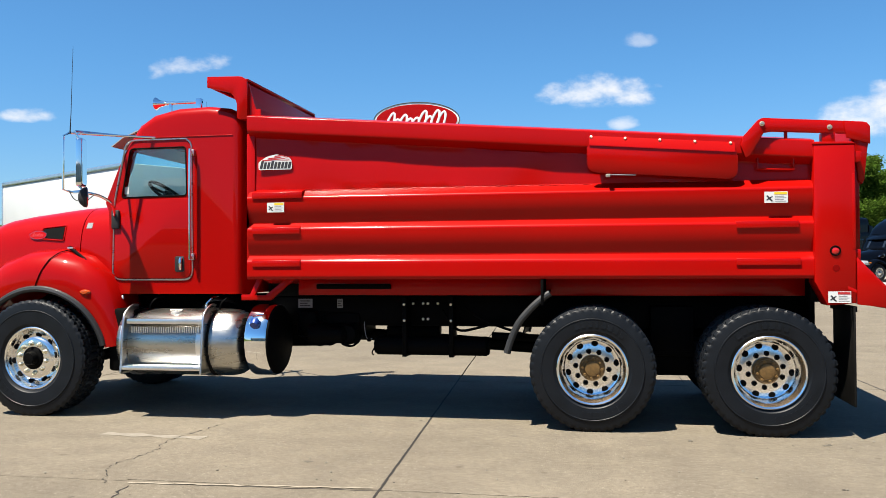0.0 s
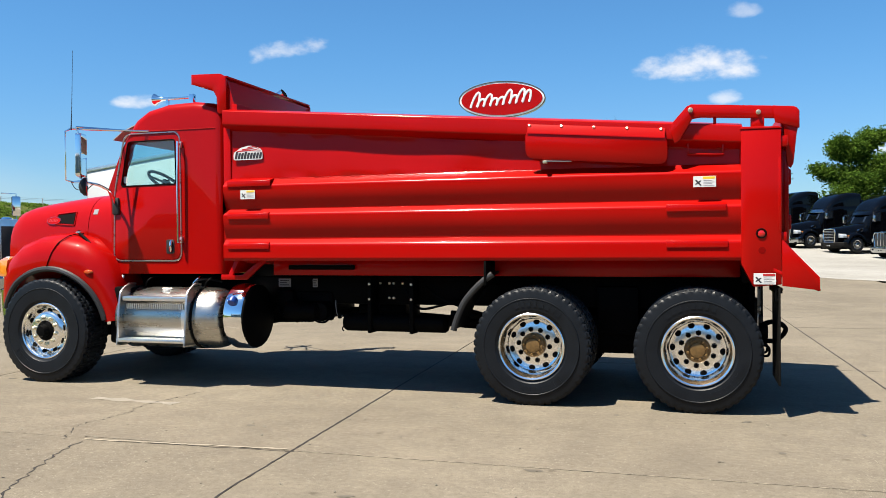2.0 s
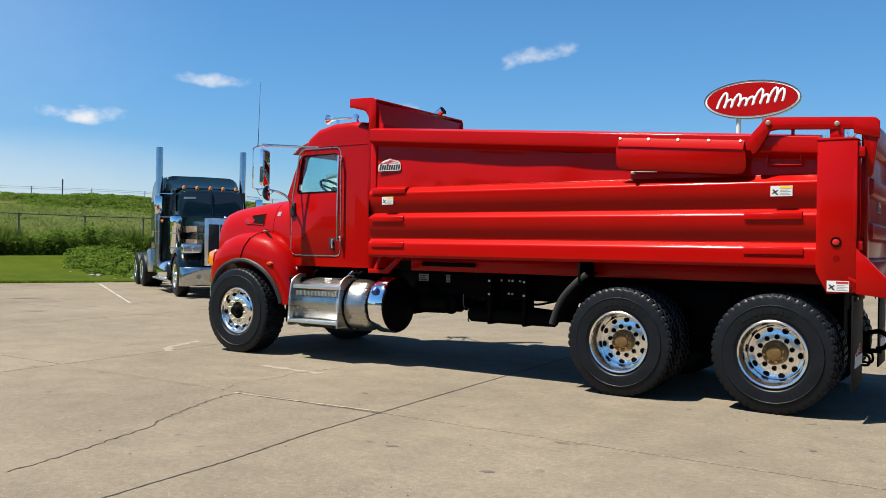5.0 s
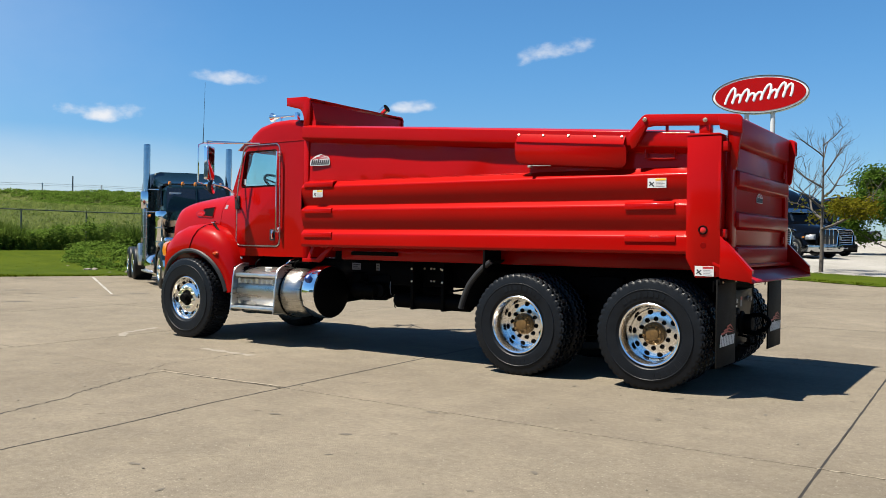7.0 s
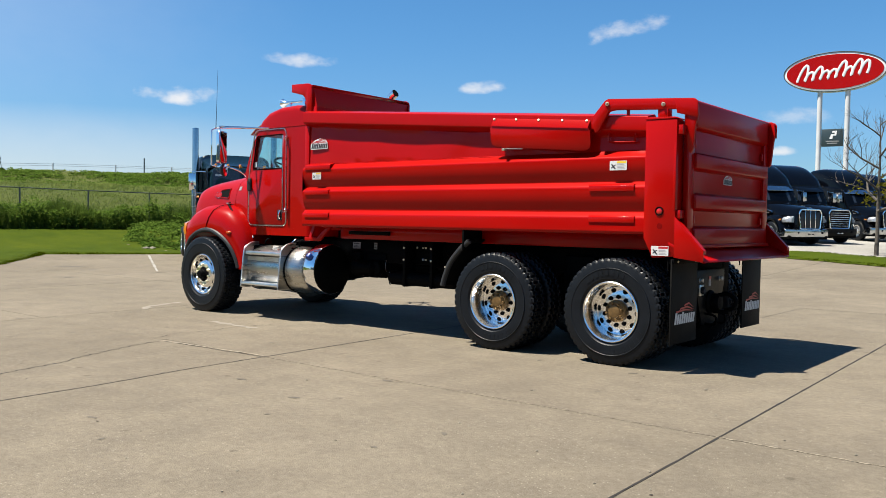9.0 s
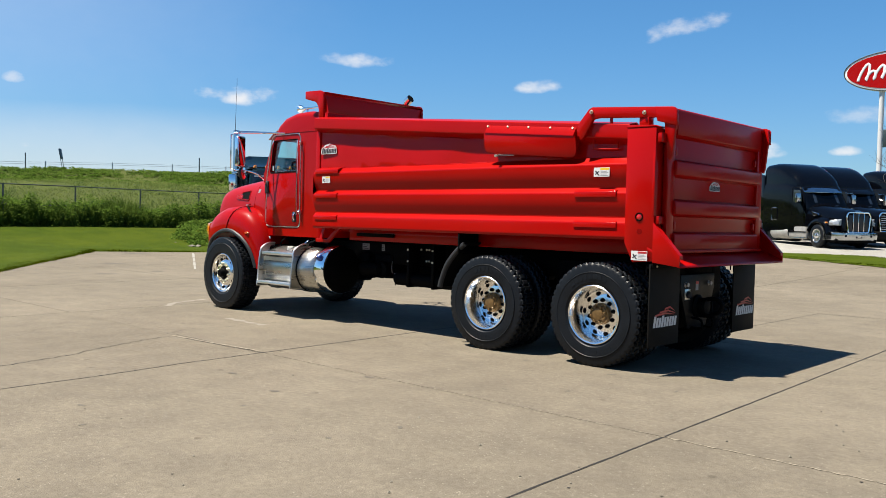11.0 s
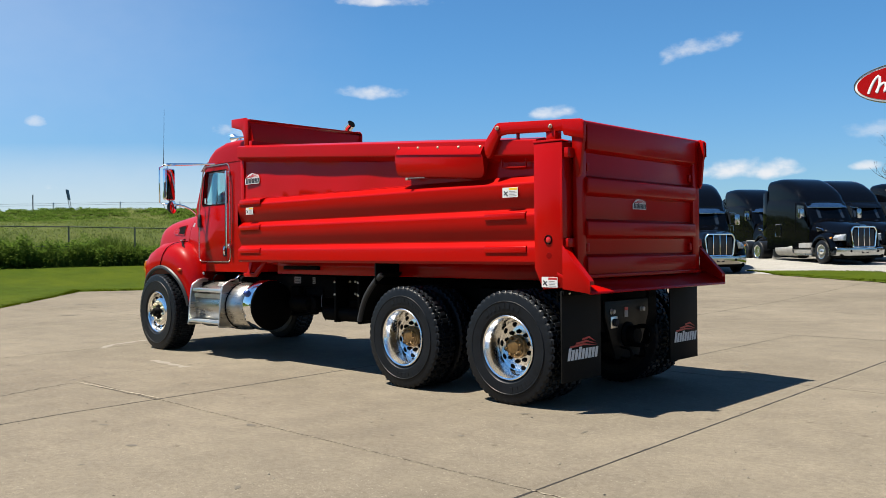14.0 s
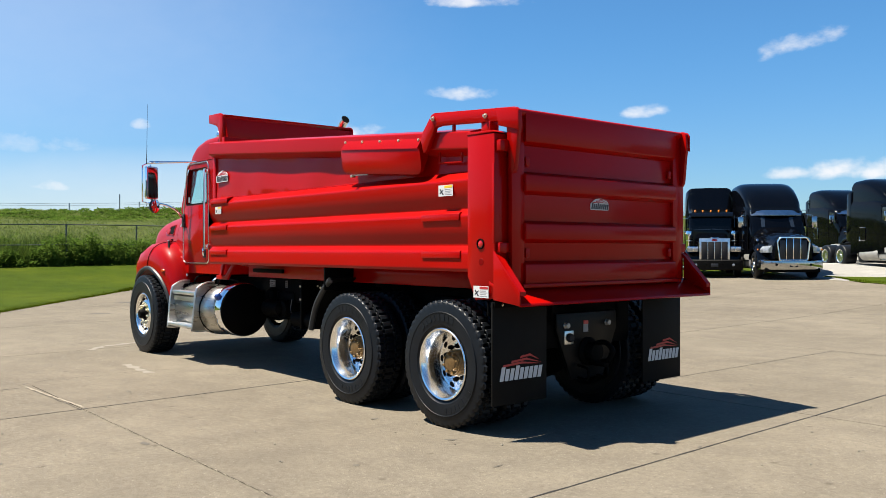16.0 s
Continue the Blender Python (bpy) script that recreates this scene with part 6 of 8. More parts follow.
leaf_clumps("bank_weeds", WEEDLEAF, bank, 0.12, 26, "lumpy green weeds along the top of the embankment", "weeds")
spots = []
for _ in range(12000):
    s = rnd.uniform(-26, 42)
    back = abs(rnd.gauss(0, 1.0)) * 2.4 - 0.6
    p = FENCE_0 + FENCE_D * s - Vector((1, 0)) * back
    spots.append((p.x, p.y, land(p.x, p.y), 0.85 + 0.75 * noise.noise(Vector((p.x * 0.45, p.y * 0.45, 2)))))
blades("tall_grass", WEED, spots, 1.1, 0.016, "tall seeding grass standing among the weeds", "grass", 0.3, 6)
spots = []
for k in range(15000):
    x, y = (-34 - 13 * rnd.random() ** 1.6 if k % 3 else rnd.uniform(-73, -65)), rnd.uniform(-30, 75)
    spots.append((x, y, land(x, y), 0.8 + 0.5 * noise.noise(Vector((x * 0.12, y * 0.12, 2)))))
for _ in range(26000):
    x, y = -37 - 26 * rnd.random(), rnd.uniform(-30, 80)
    spots.append((x, y, land(x, y), 0.8 + 0.6 * noise.noise(Vector((x * 0.16, y * 0.07, 5)))))
blades("meadow_grass", SEEDGRASS, spots, 0.20, 0.022, "long seeding meadow grass on the embankment", "grass", 0.7, 4)
spots = []
for _ in range(1500):
    s = rnd.uniform(-0.2, 13.8)
    p = CORNER + EDGE_1 * (-abs(rnd.gauss(0, 0.2)) - 0.03) + EDGE_2 * s if rnd.random() < 0.5 else CORNER + EDGE_2 * (-abs(rnd.gauss(0, 0.2)) - 0.03) + EDGE_1 * s
    spots.append((p.x, p.y, land(p.x, p.y), 0.6))
for _ in range(9000):
    a, b = rnd.uniform(-11, 13.8), rnd.uniform(-22, 26)
    p = CORNER + EDGE_1 * a + EDGE_2 * b
    if lot_side(p.x, p.y) < -0.1:
        spots.append((p.x, p.y, land(p.x, p.y), 0.62))
for _ in range(2200):
    u = rnd.uniform(-5.5, 6.7)
    lo, hi = strip_span(u)
    p = STRIP + SITE_U * u + SITE_V * rnd.uniform(lo, hi)
    spots.append((p.x, p.y, yard_height(p.x, p.y) + 0.05, 0.55))
blades("lawn_tufts", LAWNBLADE, spots, 0.05, 0.012, "short mown grass tufts", "grass", 0.6, 6)
# washed-out rubble at the lawn's end
rubble = []
for k in range(22):
    b = rnd.uniform(2.0, 8)
    p = CORNER + EDGE_2 * b - EDGE_1 * (max(0.9, 5.2 - 1.1 * b) + 1.3 * rnd.random())
    r = rnd.uniform(0.05, 0.17)
    bm = bmesh.new()
    bmesh.ops.create_icosphere(bm, subdivisions=1, radius=r)
    for v in bm.verts:
        v.co *= 1 + 0.35 * noise.noise(v.co * 9 + Vector((k, 0, 0)))
        v.co.z *= 0.5
    ob = part("rubble_stone", bm, RUST, smooth=0)
    ob.matrix_basis = pose(p.x, p.y, land(p.x, p.y) + 0.012, 0, 0, rnd.uniform(0, 360))
    tagged(ob, "pale broken stone lying in the grass", "stone", "rubble at the lawn edge")

# chain-link fence
fence = thing("chain_link_fence", Matrix(), "dark galvanised chain-link fence before tall weeds", "fence")
post0 = part("fence_post", tube([(0, 0, -0.2), (0, 0, 1.86)], 0.036, 10), GALV, fence)
tops = []
for k in range(-8, 14):
    p = FENCE_0 + FENCE_D * (k * 3.08)
    z = land(p.x, p.y)
    tops.append((p.x, p.y, z + 1.83))
    m = pose(p.x, p.y, z)
    if k == -8:
        post0.matrix_basis = m
    else:
        again(post0, m, fence)
for a, b in zip(tops, tops[1:]):
    part("top_rail", tube([a, b], 0.024, 8), GALV, fence)
for a, b in zip(tops[3:8], tops[4:9]):
    part("mid_rail", tube([(a[0], a[1], a[2] - 0.9), (b[0], b[1], b[2] - 0.9)], 0.02, 6), GALV, fence)
verts, faces = [], []
for a, b in zip(tops, tops[1:]):
    a, b = Vector(a), Vector(b)
    side = (b - a).normalized()
    n = 26
    for k in range(-12, n):
        for d in (1, -1):
            # each wire runs up at forty-five degrees inside the bay
            u0, u1 = k / n * (b - a).length, (k / n) * (b - a).length + 1.75
            lo, hi = max(u0, 0.0), min(u1, (b - a).length)
            if hi <= lo:
                continue
            h0, h1 = lo - u0, hi - u0
            if d < 0:
                h0, h1 = 1.75 - h0, 1.75 - h1
            z0 = a.z - 1.80
            p, q = a + side * lo, a + side * hi
            p.z, q.z = z0 + h0, z0 + h1
            w = Vector((0, 0, 0.0028))
            i = len(verts)
            verts += [p - w, p + w, q + w, q - w]
            faces.append((i, i + 1, i + 2, i + 3))
me = bpy.data.meshes.new("wire_mesh")
me.from_pydata(verts, [], faces)
me.materials.append(GALV)
wire = new("wire_mesh", me)
wire.parent = fence
wire["kind"] = "stuff"

# road on the embankment with its marker posts
bm = bmesh.new()
rows = []
for y in steps((-200, 300, 60)):
    z = land(-76, y) + 0.03
    rows.append([bm.verts.new((-73.5, y, z)), bm.verts.new((-86, y, z))])
for a, b in zip(rows, rows[1:]):
    bm.faces.new((a[0], a[1], b[1], b[0]))
tagged(part("road", bm, ASPHALT), "grey highway on top of the embankment", "road", kind="structure")
barrier = thing("cable_barrier", Matrix(), "low grey cable barrier along the highway", "barrier")
stake = None
for k in range(-12, 24):
    y = k * 6.3
    m = pose(-73.0, y, land(-73.0, y))
    if stake is None:
        stake = part("barrier_post", box(-0.04, 0.04, -0.04, 0.04, -0.1, 0.80, 0.01), PALESTEEL, barrier)
        stake.matrix_basis = m
    else:
        again(stake, m, barrier)
for h in (0.55, 0.72):
    part("barrier_cable", tube([(-73.0, k * 6.3, land(-73.0, k * 6.3) + h) for k in range(-12, 24)], 0.013, 5), PALESTEEL, barrier)
for y, h, w in ((29.0, 1.45, 0.10), (46.0, 1.6, 0.12)):
    mp = part("marker_post", tube([(0, 0, -0.2), (0, 0, h)], w * 0.5, 6), GALV)
    mp.matrix_basis = pose(-71.0, y, land(-71.0, y))
    tagged(mp, "thin dark roadside marker post", "post")
sgn = thing("road_sign", pose(-71, 32.3, land(-71, 32.3), 0, -11, 48), "leaning dark back of a roadside sign", "road sign")
for y in (-0.22, 0.22):
    part("sign_leg", tube([(0, y, -0.2), (0, y, 1.9)], 0.028, 6), GALV, sgn)
part("sign_panel", box(0.03, 0.06, -0.32, 0.32, 1.0, 1.95, 0.01), GALV, sgn)

# painted lines and repairs
def ground_ribbon(name, pts, w, mat, lift, parent=None):
    bm = bmesh.new()
    rows = []
    for i, p in enumerate(pts):
        p = Vector(p)
        d = Vector(pts[min(i + 1, len(pts) - 1)]) - Vector(pts[max(i - 1, 0)])
        n = Vector((-d.y, d.x)).normalized() * w[i % len(w)] / 2
        z = pave_height(p.x, p.y) + lift
        rows.append([bm.verts.new((p.x + n.x, p.y + n.y, z)), bm.verts.new((p.x - n.x, p.y - n.y, z))])
    for a, b in zip(rows, rows[1:]):
        bm.faces.new((a[0], a[1], b[1], b[0]))
    return part(name, bm, mat, parent, smooth=0)


line = thing("parking_line", Matrix(), "worn and broken white parking line on concrete", "parking line", kind="structure")
for a, b, w in ((0.0, 0.34, 0.08), (0.36, 0.60, 0.07), (0.63, 0.80, 0.075), (0.82, 1.0, 0.055)):
    start, end = Vector((-21.0, 15.9)), Vector((-13.2, 11.35))
    ground_ribbon("line_stretch", [start + (end - start) * (a + (b - a) * k / 6) for k in range(7)], [w, w * 0.8, w * 1.05], ROADPAINT, 0.0022, line)


def wander(points, amp, step, seed):
    """A path that wanders between the points as a crack does."""
    r = random.Random(seed)
    out = []
    for a, b in zip(points, points[1:]):
        a, b = Vector(a), Vector(b)
        n = max(2, int((b - a).length / step))
        side = Vector((-(b - a).y, (b - a).x)).normalized()
        out += [a + (b - a) * i / n + side * (r.uniform(-amp, amp) if i else 0) for i in range(n)]
    return out + [Vector(points[-1])]


CRACK_PATHS = [[(-1.95, 2.3), (-2.05, 2.75), (-2.19, 3.21), (-2.29, 3.54), (-2.5, 3.89), (-2.61, 4.14), (-2.81, 4.62), (-2.86, 4.9)],
               [(-3.05, 4.93), (-3.28, 5.35), (-3.2, 5.8), (-3.3, 6.2), (-3.15, 6.9)]]
for seed, pts in enumerate(CRACK_PATHS):
    tagged(ground_ribbon("pavement_crack", wander(pts, 0.022, 0.045, seed), [0.014, 0.006, 0.020, 0.009, 0.012, 0.004] if seed == 0 else [0.009, 0.002, 0.012, 0.001, 0.004], CRACK, 0.0022), "thin dark crack in the concrete", "crack", kind="structure")
for seed, pts in enumerate(([(1.02, 10.0), (1.0, 14.36)], [(1.0, 14.36), (3.2, 14.5), (9.0, 14.8)], [(-1.25, 5.03), (-2.9, 4.955)])):
    tagged(ground_ribbon("saw_joint", wander(pts, 0.006, 0.15, seed + 20), [0.010, 0.007], CRACK, 0.0022), "dark saw-cut joint in the concrete", "joint", kind="structure")
tagged(ground_ribbon("joint_mortar", wander([(-1.33, 5.08), (-2.9, 4.96)], 0.008, 0.06, 77), [0.025, 0.012, 0.034, 0.018], SEAMPALE, 0.0034), "crumbling pale joint mortar", "joint", kind="structure")
tagged(ground_ribbon("joint_mortar", wander([(3.16, 5.07), (6.4, 5.09)], 0.010, 0.05, 78), [0.014, 0.004, 0.018, 0.001, 0.010], SEAMPALE, 0.0034), "crumbling pale joint mortar", "joint", kind="structure")
tagged(ground_ribbon("joint_mortar", wander([(-1.2, 5.045), (3.1, 5.07)], 0.010, 0.045, 79), [0.004, 0.0005, 0.009, 0.001, 0.0005, 0.006, 0.0005], SEAMPALE, 0.0034), "crumbs of pale mortar along the joint", "joint", kind="structure")
tagged(ground_ribbon("joint_filler", wander([(-2.95, 5.030), (-5.74, 5.012)], 0.004, 0.2, 5), [0.05, 0.06], CONCRETE, 0.0018), "concrete-filled joint in the lot", "joint", kind="structure")


def patches(name, mat, spots, label, category, lift, seed):
    """Flat irregular marks lying on the concrete, as one object."""
    r = random.Random(seed)
    verts, faces = [], []
    for x, y, a, b, turn in spots:
        k, n = len(verts), 14
        c, s = math.cos(turn), math.sin(turn)
        for i in range(n):
            w = 2 * math.pi * i / n
            u, v = a * math.cos(w) * r.uniform(0.6, 1.15), b * math.sin(w) * r.uniform(0.6, 1.15)
            px, py = x + u * c - v * s, y + u * s + v * c
            verts.append((px, py, pave_height(px, py) + lift))
        faces.append(tuple(range(k, k + n)))
    me = bpy.data.meshes.new(name)
    me.from_pydata(verts, [], faces)
    me.materials.append(mat)
    return tagged(new(name, me), label, category, kind="stuff")


r2 = random.Random(17)
spots = [(0.35, 4.02, 0.06, 0.03, 0.4), (-0.13, 2.69, 0.05, 0.02, 0.2), (0.39, 4.99, 0.07, 0.03, 0.0), (0.63, 3.54, 0.03, 0.015, 0.8), (1.74, 3.43, 0.03, 0.02, 0.0)]
spots += [(r2.uniform(-6, 9), r2.uniform(1.8, 13), r2.uniform(0.015, 0.06), r2.uniform(0.01, 0.03), r2.uniform(0, 3)) for _ in range(42)]
patches("dirt_spots", STAIN, spots, "small dark dirt spots on the concrete", "dirt", 0.0022, 4)
spots = [(-16.05, 10.7, 0.55, 0.16, 0.9), (-14.6, 10.35, 0.35, 0.12, 1.0), (-12.75, 10.1, 0.16, 0.08, 0.8), (-13.0, 11.9, 0.30, 0.10, 1.1), (-12.87, 11.15, 0.22, 0.08, 0.9), (-12.55, 8.75, 0.30, 0.12, 0.7), (-21.3, 13.9, 0.5, 0.14, 1.0)]
patches("oil_stains", OLDSTAIN, spots, "faded dark oil stains on the concrete", "stain", 0.0022, 9)
spots = [(r2.uniform(-6.5, 9), r2.uniform(1.6, 14), r2.uniform(0.006, 0.014), r2.uniform(0.004, 0.010), r2.uniform(0, 3)) for _ in range(170)]
patches("dark_crumbs", CRACK, spots, "dark crumbs scattered over the concrete", "grit", 0.003, 6)
for seed, pts in enumerate(([(-5.76, 6.49), (-6.1, 6.75), (-6.36, 7.48)], [(-3.95, 6.36), (-3.5, 6.33), (-3.05, 6.31)])):
    tagged(ground_ribbon("tyre_scuff", wander(pts, 0.012, 0.12, seed + 50), [0.12, 0.07, 0.15, 0.05], SCUFF, 0.0022), "pale chalky scuff on the concrete", "scuff", kind="structure")
for k in range(7):
    x, y, turn, long = r2.uniform(-3, 12), r2.uniform(13.5, 26), r2.uniform(-0.25, 0.25), r2.uniform(0.6, 1.8)
    tagged(ground_ribbon("pavement_crack", wander([(x, y), (x + long * math.cos(turn), y + long * math.sin(turn))], 0.02, 0.12, k + 90), [0.02, 0.008, 0.03, 0.012], CRACK, 0.0022), "short dark crack far out in the concrete", "crack", kind="structure")
rnd = random.Random(31)
verts, faces = [], []
for _ in range(520):
    x, y, r = rnd.uniform(-7, 9), rnd.uniform(1.5, 13), rnd.uniform(0.003, 0.011)
    k = len(verts)
    verts += [(x + r * math.cos(a) * rnd.uniform(0.7, 1.2), y + r * math.sin(a), 0.004) for a in (0, 1.26, 2.5, 3.8, 5.0)] + [(x, y, 0.004 + r * 0.8)]
    faces += [(k + i, k + (i + 1) % 5, k + 5) for i in range(5)]
me = bpy.data.meshes.new("loose_grit")
me.from_pydata(verts, [], faces)
me.materials.append(RUST)
tagged(new("loose_grit", me), "loose grit and crumbs of mortar on concrete", "grit", kind="stuff")


# ---- parked trucks ----
def far_wheel(parent, x, y, z, R, w, flip, dual=False):
    b = lathe([(0.30, -w / 2 + 0.03), (0.33, -w / 2), (R - 0.06, -w / 2), (R - 0.015, -w / 2 + 0.03), (R, -w / 2 + 0.06), (R, w / 2 - 0.06), (R - 0.015, w / 2 - 0.03), (R - 0.06, w / 2), (0.30, w / 2)], n=36)
    t = part("wheel", b, RUBBER, parent, "truck wheel with polished rim")
    t.matrix_basis = pose(x, y, z, 0, 0, 180 if flip else 0)
    d = 0.06 if dual else -0.08
    rim = part("rim", lathe([(0.29, -w / 2 + 0.012), (0.302, -w / 2 - 0.004), (0.28, -w / 2 + 0.004), (0.262, -0.06), (0.25, d), (0.19, d - 0.02), (0.11, d - 0.02), (0.10, -w / 2 - (0.0 if dual else 0.02)), (0.05, -w / 2 - (0.0 if dual else 0.04)), (0.002, -w / 2 - (0.0 if dual else 0.045))], n=32), ALU_RIM, t)
    hole = None
    for k in range(10):
        m = pose(0, 0, 0, 0, 36 * k, 0) @ pose(0.215, d - 0.008, 0)
        if hole is None:
            # black disc laid on the rim for the shaded hole
            hole = part("hand_hole", lathe([(0.0001, -0.006), (0.026, -0.006), (0.028, 0.004)], n=10), HOLEBLACK, t)
            hole.matrix_basis = m
        else:
            again(hole, m, t)
    return t


def section(x, zb, zt, hw, n=3.4, count=17):
    out = []
    for k in range(count):
        a = math.pi * k / (count - 1)
        c, s = math.cos(a), math.sin(a)
        out.append((x, hw * abs(c) ** (2 / n) * (1 if c >= 0 else -1), zb + (zt - zb) * abs(s) ** (2 / n)))
    return out


def chassis(t, tail):
    bm = bmesh.new()
    for s in (-1, 1):
        box(tail, 0.6, s * 0.43 - 0.04, s * 0.43 + 0.04, 0.70, 0.97, 0.01, bm)
    part("chassis", bm, BLACK, t)
    for s in (-1, 1):
        far_wheel(t, 0, s * 1.02, 0.51, 0.51, 0.30, s > 0)
        for x in (tail + 1.9, tail + 0.58):
            far_wheel(t, x, s * 0.95, 0.51, 0.51, 0.58, s > 0, True)
    part("fifth_wheel", prism([(tail + 0.7, 1.02), (tail + 1.7, 1.06), (tail + 1.7, 1.14), (tail + 0.7, 1.10)], "y", -0.45, 0.45, 0.02), BLACK, t)


def aero_truck(place, label, style, paint=None):
    """A sleeper tractor with a roof fairing; nose towards +x, front axle at x = 0."""
    paint = paint or BLACKTRUCK
    t = thing("semi_truck", place, label, "truck", "parked black trucks")
    tail = -6.9
    chassis(t, tail)
    # hood
    part("hood", loft([section(*q) for q in ((1.18, 0.76, 1.50, 0.66, 4.0), (1.12, 0.72, 1.58, 0.74, 3.6), (0.85, 0.75, 1.67, 0.81, 3.2), (0.2, 0.80, 1.79, 0.90, 3.0), (-0.6, 0.85, 1.92, 1.02, 3.2), (-0.98, 0.85, 2.0, 1.10, 3.4))]), paint, t, "glossy black sloping hood")
    # cab and sleeper with the roof fairing
    part("cab", loft([section(*q, 25) for q in ((-0.92, 0.70, 1.98, 1.08, 6), (-1.30, 0.66, 2.62, 1.12, 8), (-1.50, 0.62, 2.82, 1.15, 9), (-1.95, 0.62, 2.96, 1.18, 11), (-2.4, 0.62, 3.02, 1.22, 12), (-4.10, 0.62, 3.08, 1.24, 14), (-4.14, 0.66, 3.04, 1.20, 14))]), paint, t, "glossy black sleeper cab")
    part("roof_fairing", loft([section(*q, 25) for q in ((-1.46, 2.62, 2.80, 0.96, 5), (-1.75, 2.66, 3.16, 1.06, 6), (-2.10, 2.70, 3.47, 1.11, 5), (-2.55, 2.74, 3.74, 1.15, 5), (-3.0, 2.76, 3.88, 1.17, 5.5), (-3.5, 2.78, 3.93, 1.18, 6), (-4.12, 2.78, 3.90, 1.18, 6), (-4.16, 2.80, 3.85, 1.14, 6))]), paint, t, "tall black roof fairing")
    for s in (-1, 1):
        part("windscreen", loft([[(-0.985, s * 0.03, 2.02), (-0.925, s * 0.6, 2.0), (-1.10, s * 1.03, 2.02)], [(-1.30, s * 0.03, 2.60), (-1.27, s * 0.58, 2.585), (-1.38, s * 0.97, 2.56)]], closed=False, caps=False), DARKGLASS, t, "dark windscreen pane")
        part("side_window", prism(rounded([(-1.25, 2.55), (-1.75, 2.60), (-1.78, 2.05), (-1.12, 2.02)], 0.06, 3), "y", s * 1.165, s * 1.185), DARKGLASS, t)
        part("luggage_door", prism(rounded([(-3.35, 1.75), (-2.95, 1.75), (-2.95, 1.22), (-3.35, 1.22)], 0.05, 3), "y", s * 1.235, s * 1.248), paint, t)
        part("hood_intake", prism([(-0.60, 1.60), (-0.20, 1.52), (-0.12, 1.42), (-0.50, 1.40)], "y", s * 0.93, s * 1.02, 0.02), DARKCHROME, t, "chrome-edged hood side intake")
        part("intake_mesh", prism([(-0.55, 1.565), (-0.24, 1.50), (-0.18, 1.44), (-0.46, 1.425)], "y", s * 1.018, s * 1.026), HOLEBLACK, t)
        door_line = rounded([(-1.18, 2.66), (-1.86, 2.72), (-1.90, 0.95), (-1.05, 0.95), (-1.0, 1.95)], 0.08, 3)
        part("door_seam", tube([(x, s * (1.15 + 0.03 * (-x - 1.0)), z) for x, z in door_line], 0.008, 5, closed=True), HOLEBLACK, t)
        mir = part("mirror", box(-1.12, -1.0, s * 1.42 - 0.11, s * 1.42 + 0.11, 1.98, 2.42, 0.04), DARKCHROME, t, "bright door mirror")
        part("mirror_arm", tube([(-1.15, s * 1.15, 2.0), (-1.06, s * 1.36, 2.05)], 0.02, 6), paint, mir)
        part("mirror_arm", tube([(-1.25, s * 1.15, 2.50), (-1.06, s * 1.36, 2.47), (-1.06, s * 1.42, 2.40)], 0.014, 6), DARKCHROME, mir)
        # front fender over the wheel
        rings = []
        for deg in range(8, 170, 14):
            a = radians(deg)
            rings.append([(r * math.cos(a), s * y, 0.51 + r * math.sin(a) * 0.97) for y, r in ((1.19, 0.60), (1.21, 0.66), (1.17, 0.76), (1.05, 0.84), (0.70, 0.88), (0.70, 0.62))])
        part("fender", loft(rings), paint, t, smooth=50)
        lamp = loft([[(x, s * y, z) for y, z in ((0.70, 0.98), (1.08 - k, 0.98), (1.10 - k, 1.10), (1.0 - k, 1.22), (0.74, 1.25))] for x, k in ((0.72, 0.0), (0.95, 0.06), (1.08, 0.22))])
        part("headlamp", lamp, HEADLENS, t, "clear swept headlamp")
        part("lamp_bowl", lathe([(0.0001, 1.03), (0.05, 1.045), (0.085, 1.06), (0.09, 1.03)], (0, s * 0.80, 1.11), "x", 16), CHROME, t, "bright lamp bowl")
        part("side_skirt", prism([(-0.72, 0.42), (-0.80, 0.90), (-2.05, 0.90), (-2.05, 0.42)], "y", s * 0.95, s * 1.16, 0.02), MATTEALU if style == 0 else paint, t, "step box under the door")
        part("skirt_step", box(-2.02, -0.76, s * 1.17 - 0.02, s * 1.17 + 0.02, 0.64, 0.68, 0.006), BLACK, t)
        frame_line = rounded([(-3.37, 1.78), (-2.93, 1.78), (-2.93, 1.20), (-3.37, 1.20)], 0.06, 3)
        part("door_frame", tube([(x, s * 1.248, z) for x, z in frame_line], 0.010, 5, closed=True), DARKCHROME, t)
        part("fuel_tank", lathe([(0.05, -3.5), (0.28, -3.48), (0.31, -3.42), (0.31, -2.15), (0.28, -2.09), (0.05, -2.07)], (0, s * 0.93, 0.62), "x", 28), MATTEALU, t, "aluminium fuel tank")
        part("fairing_edge", prism([(-4.08, 3.40), (-4.40, 3.28), (-4.46, 1.3), (-4.08, 1.1)], "y", s * 1.205, s * 1.235, 0.01), paint, t)
        part("marker_lamp", box(0.62, 0.74, s * 1.17 - 0.02, s * 1.17 + 0.02, 1.07, 1.13, 0.01), AMBER, t)
    part("centre_post", tube([(-0.985, 0, 2.02), (-1.305, 0, 2.60)], 0.02, 6), BLACK, t)
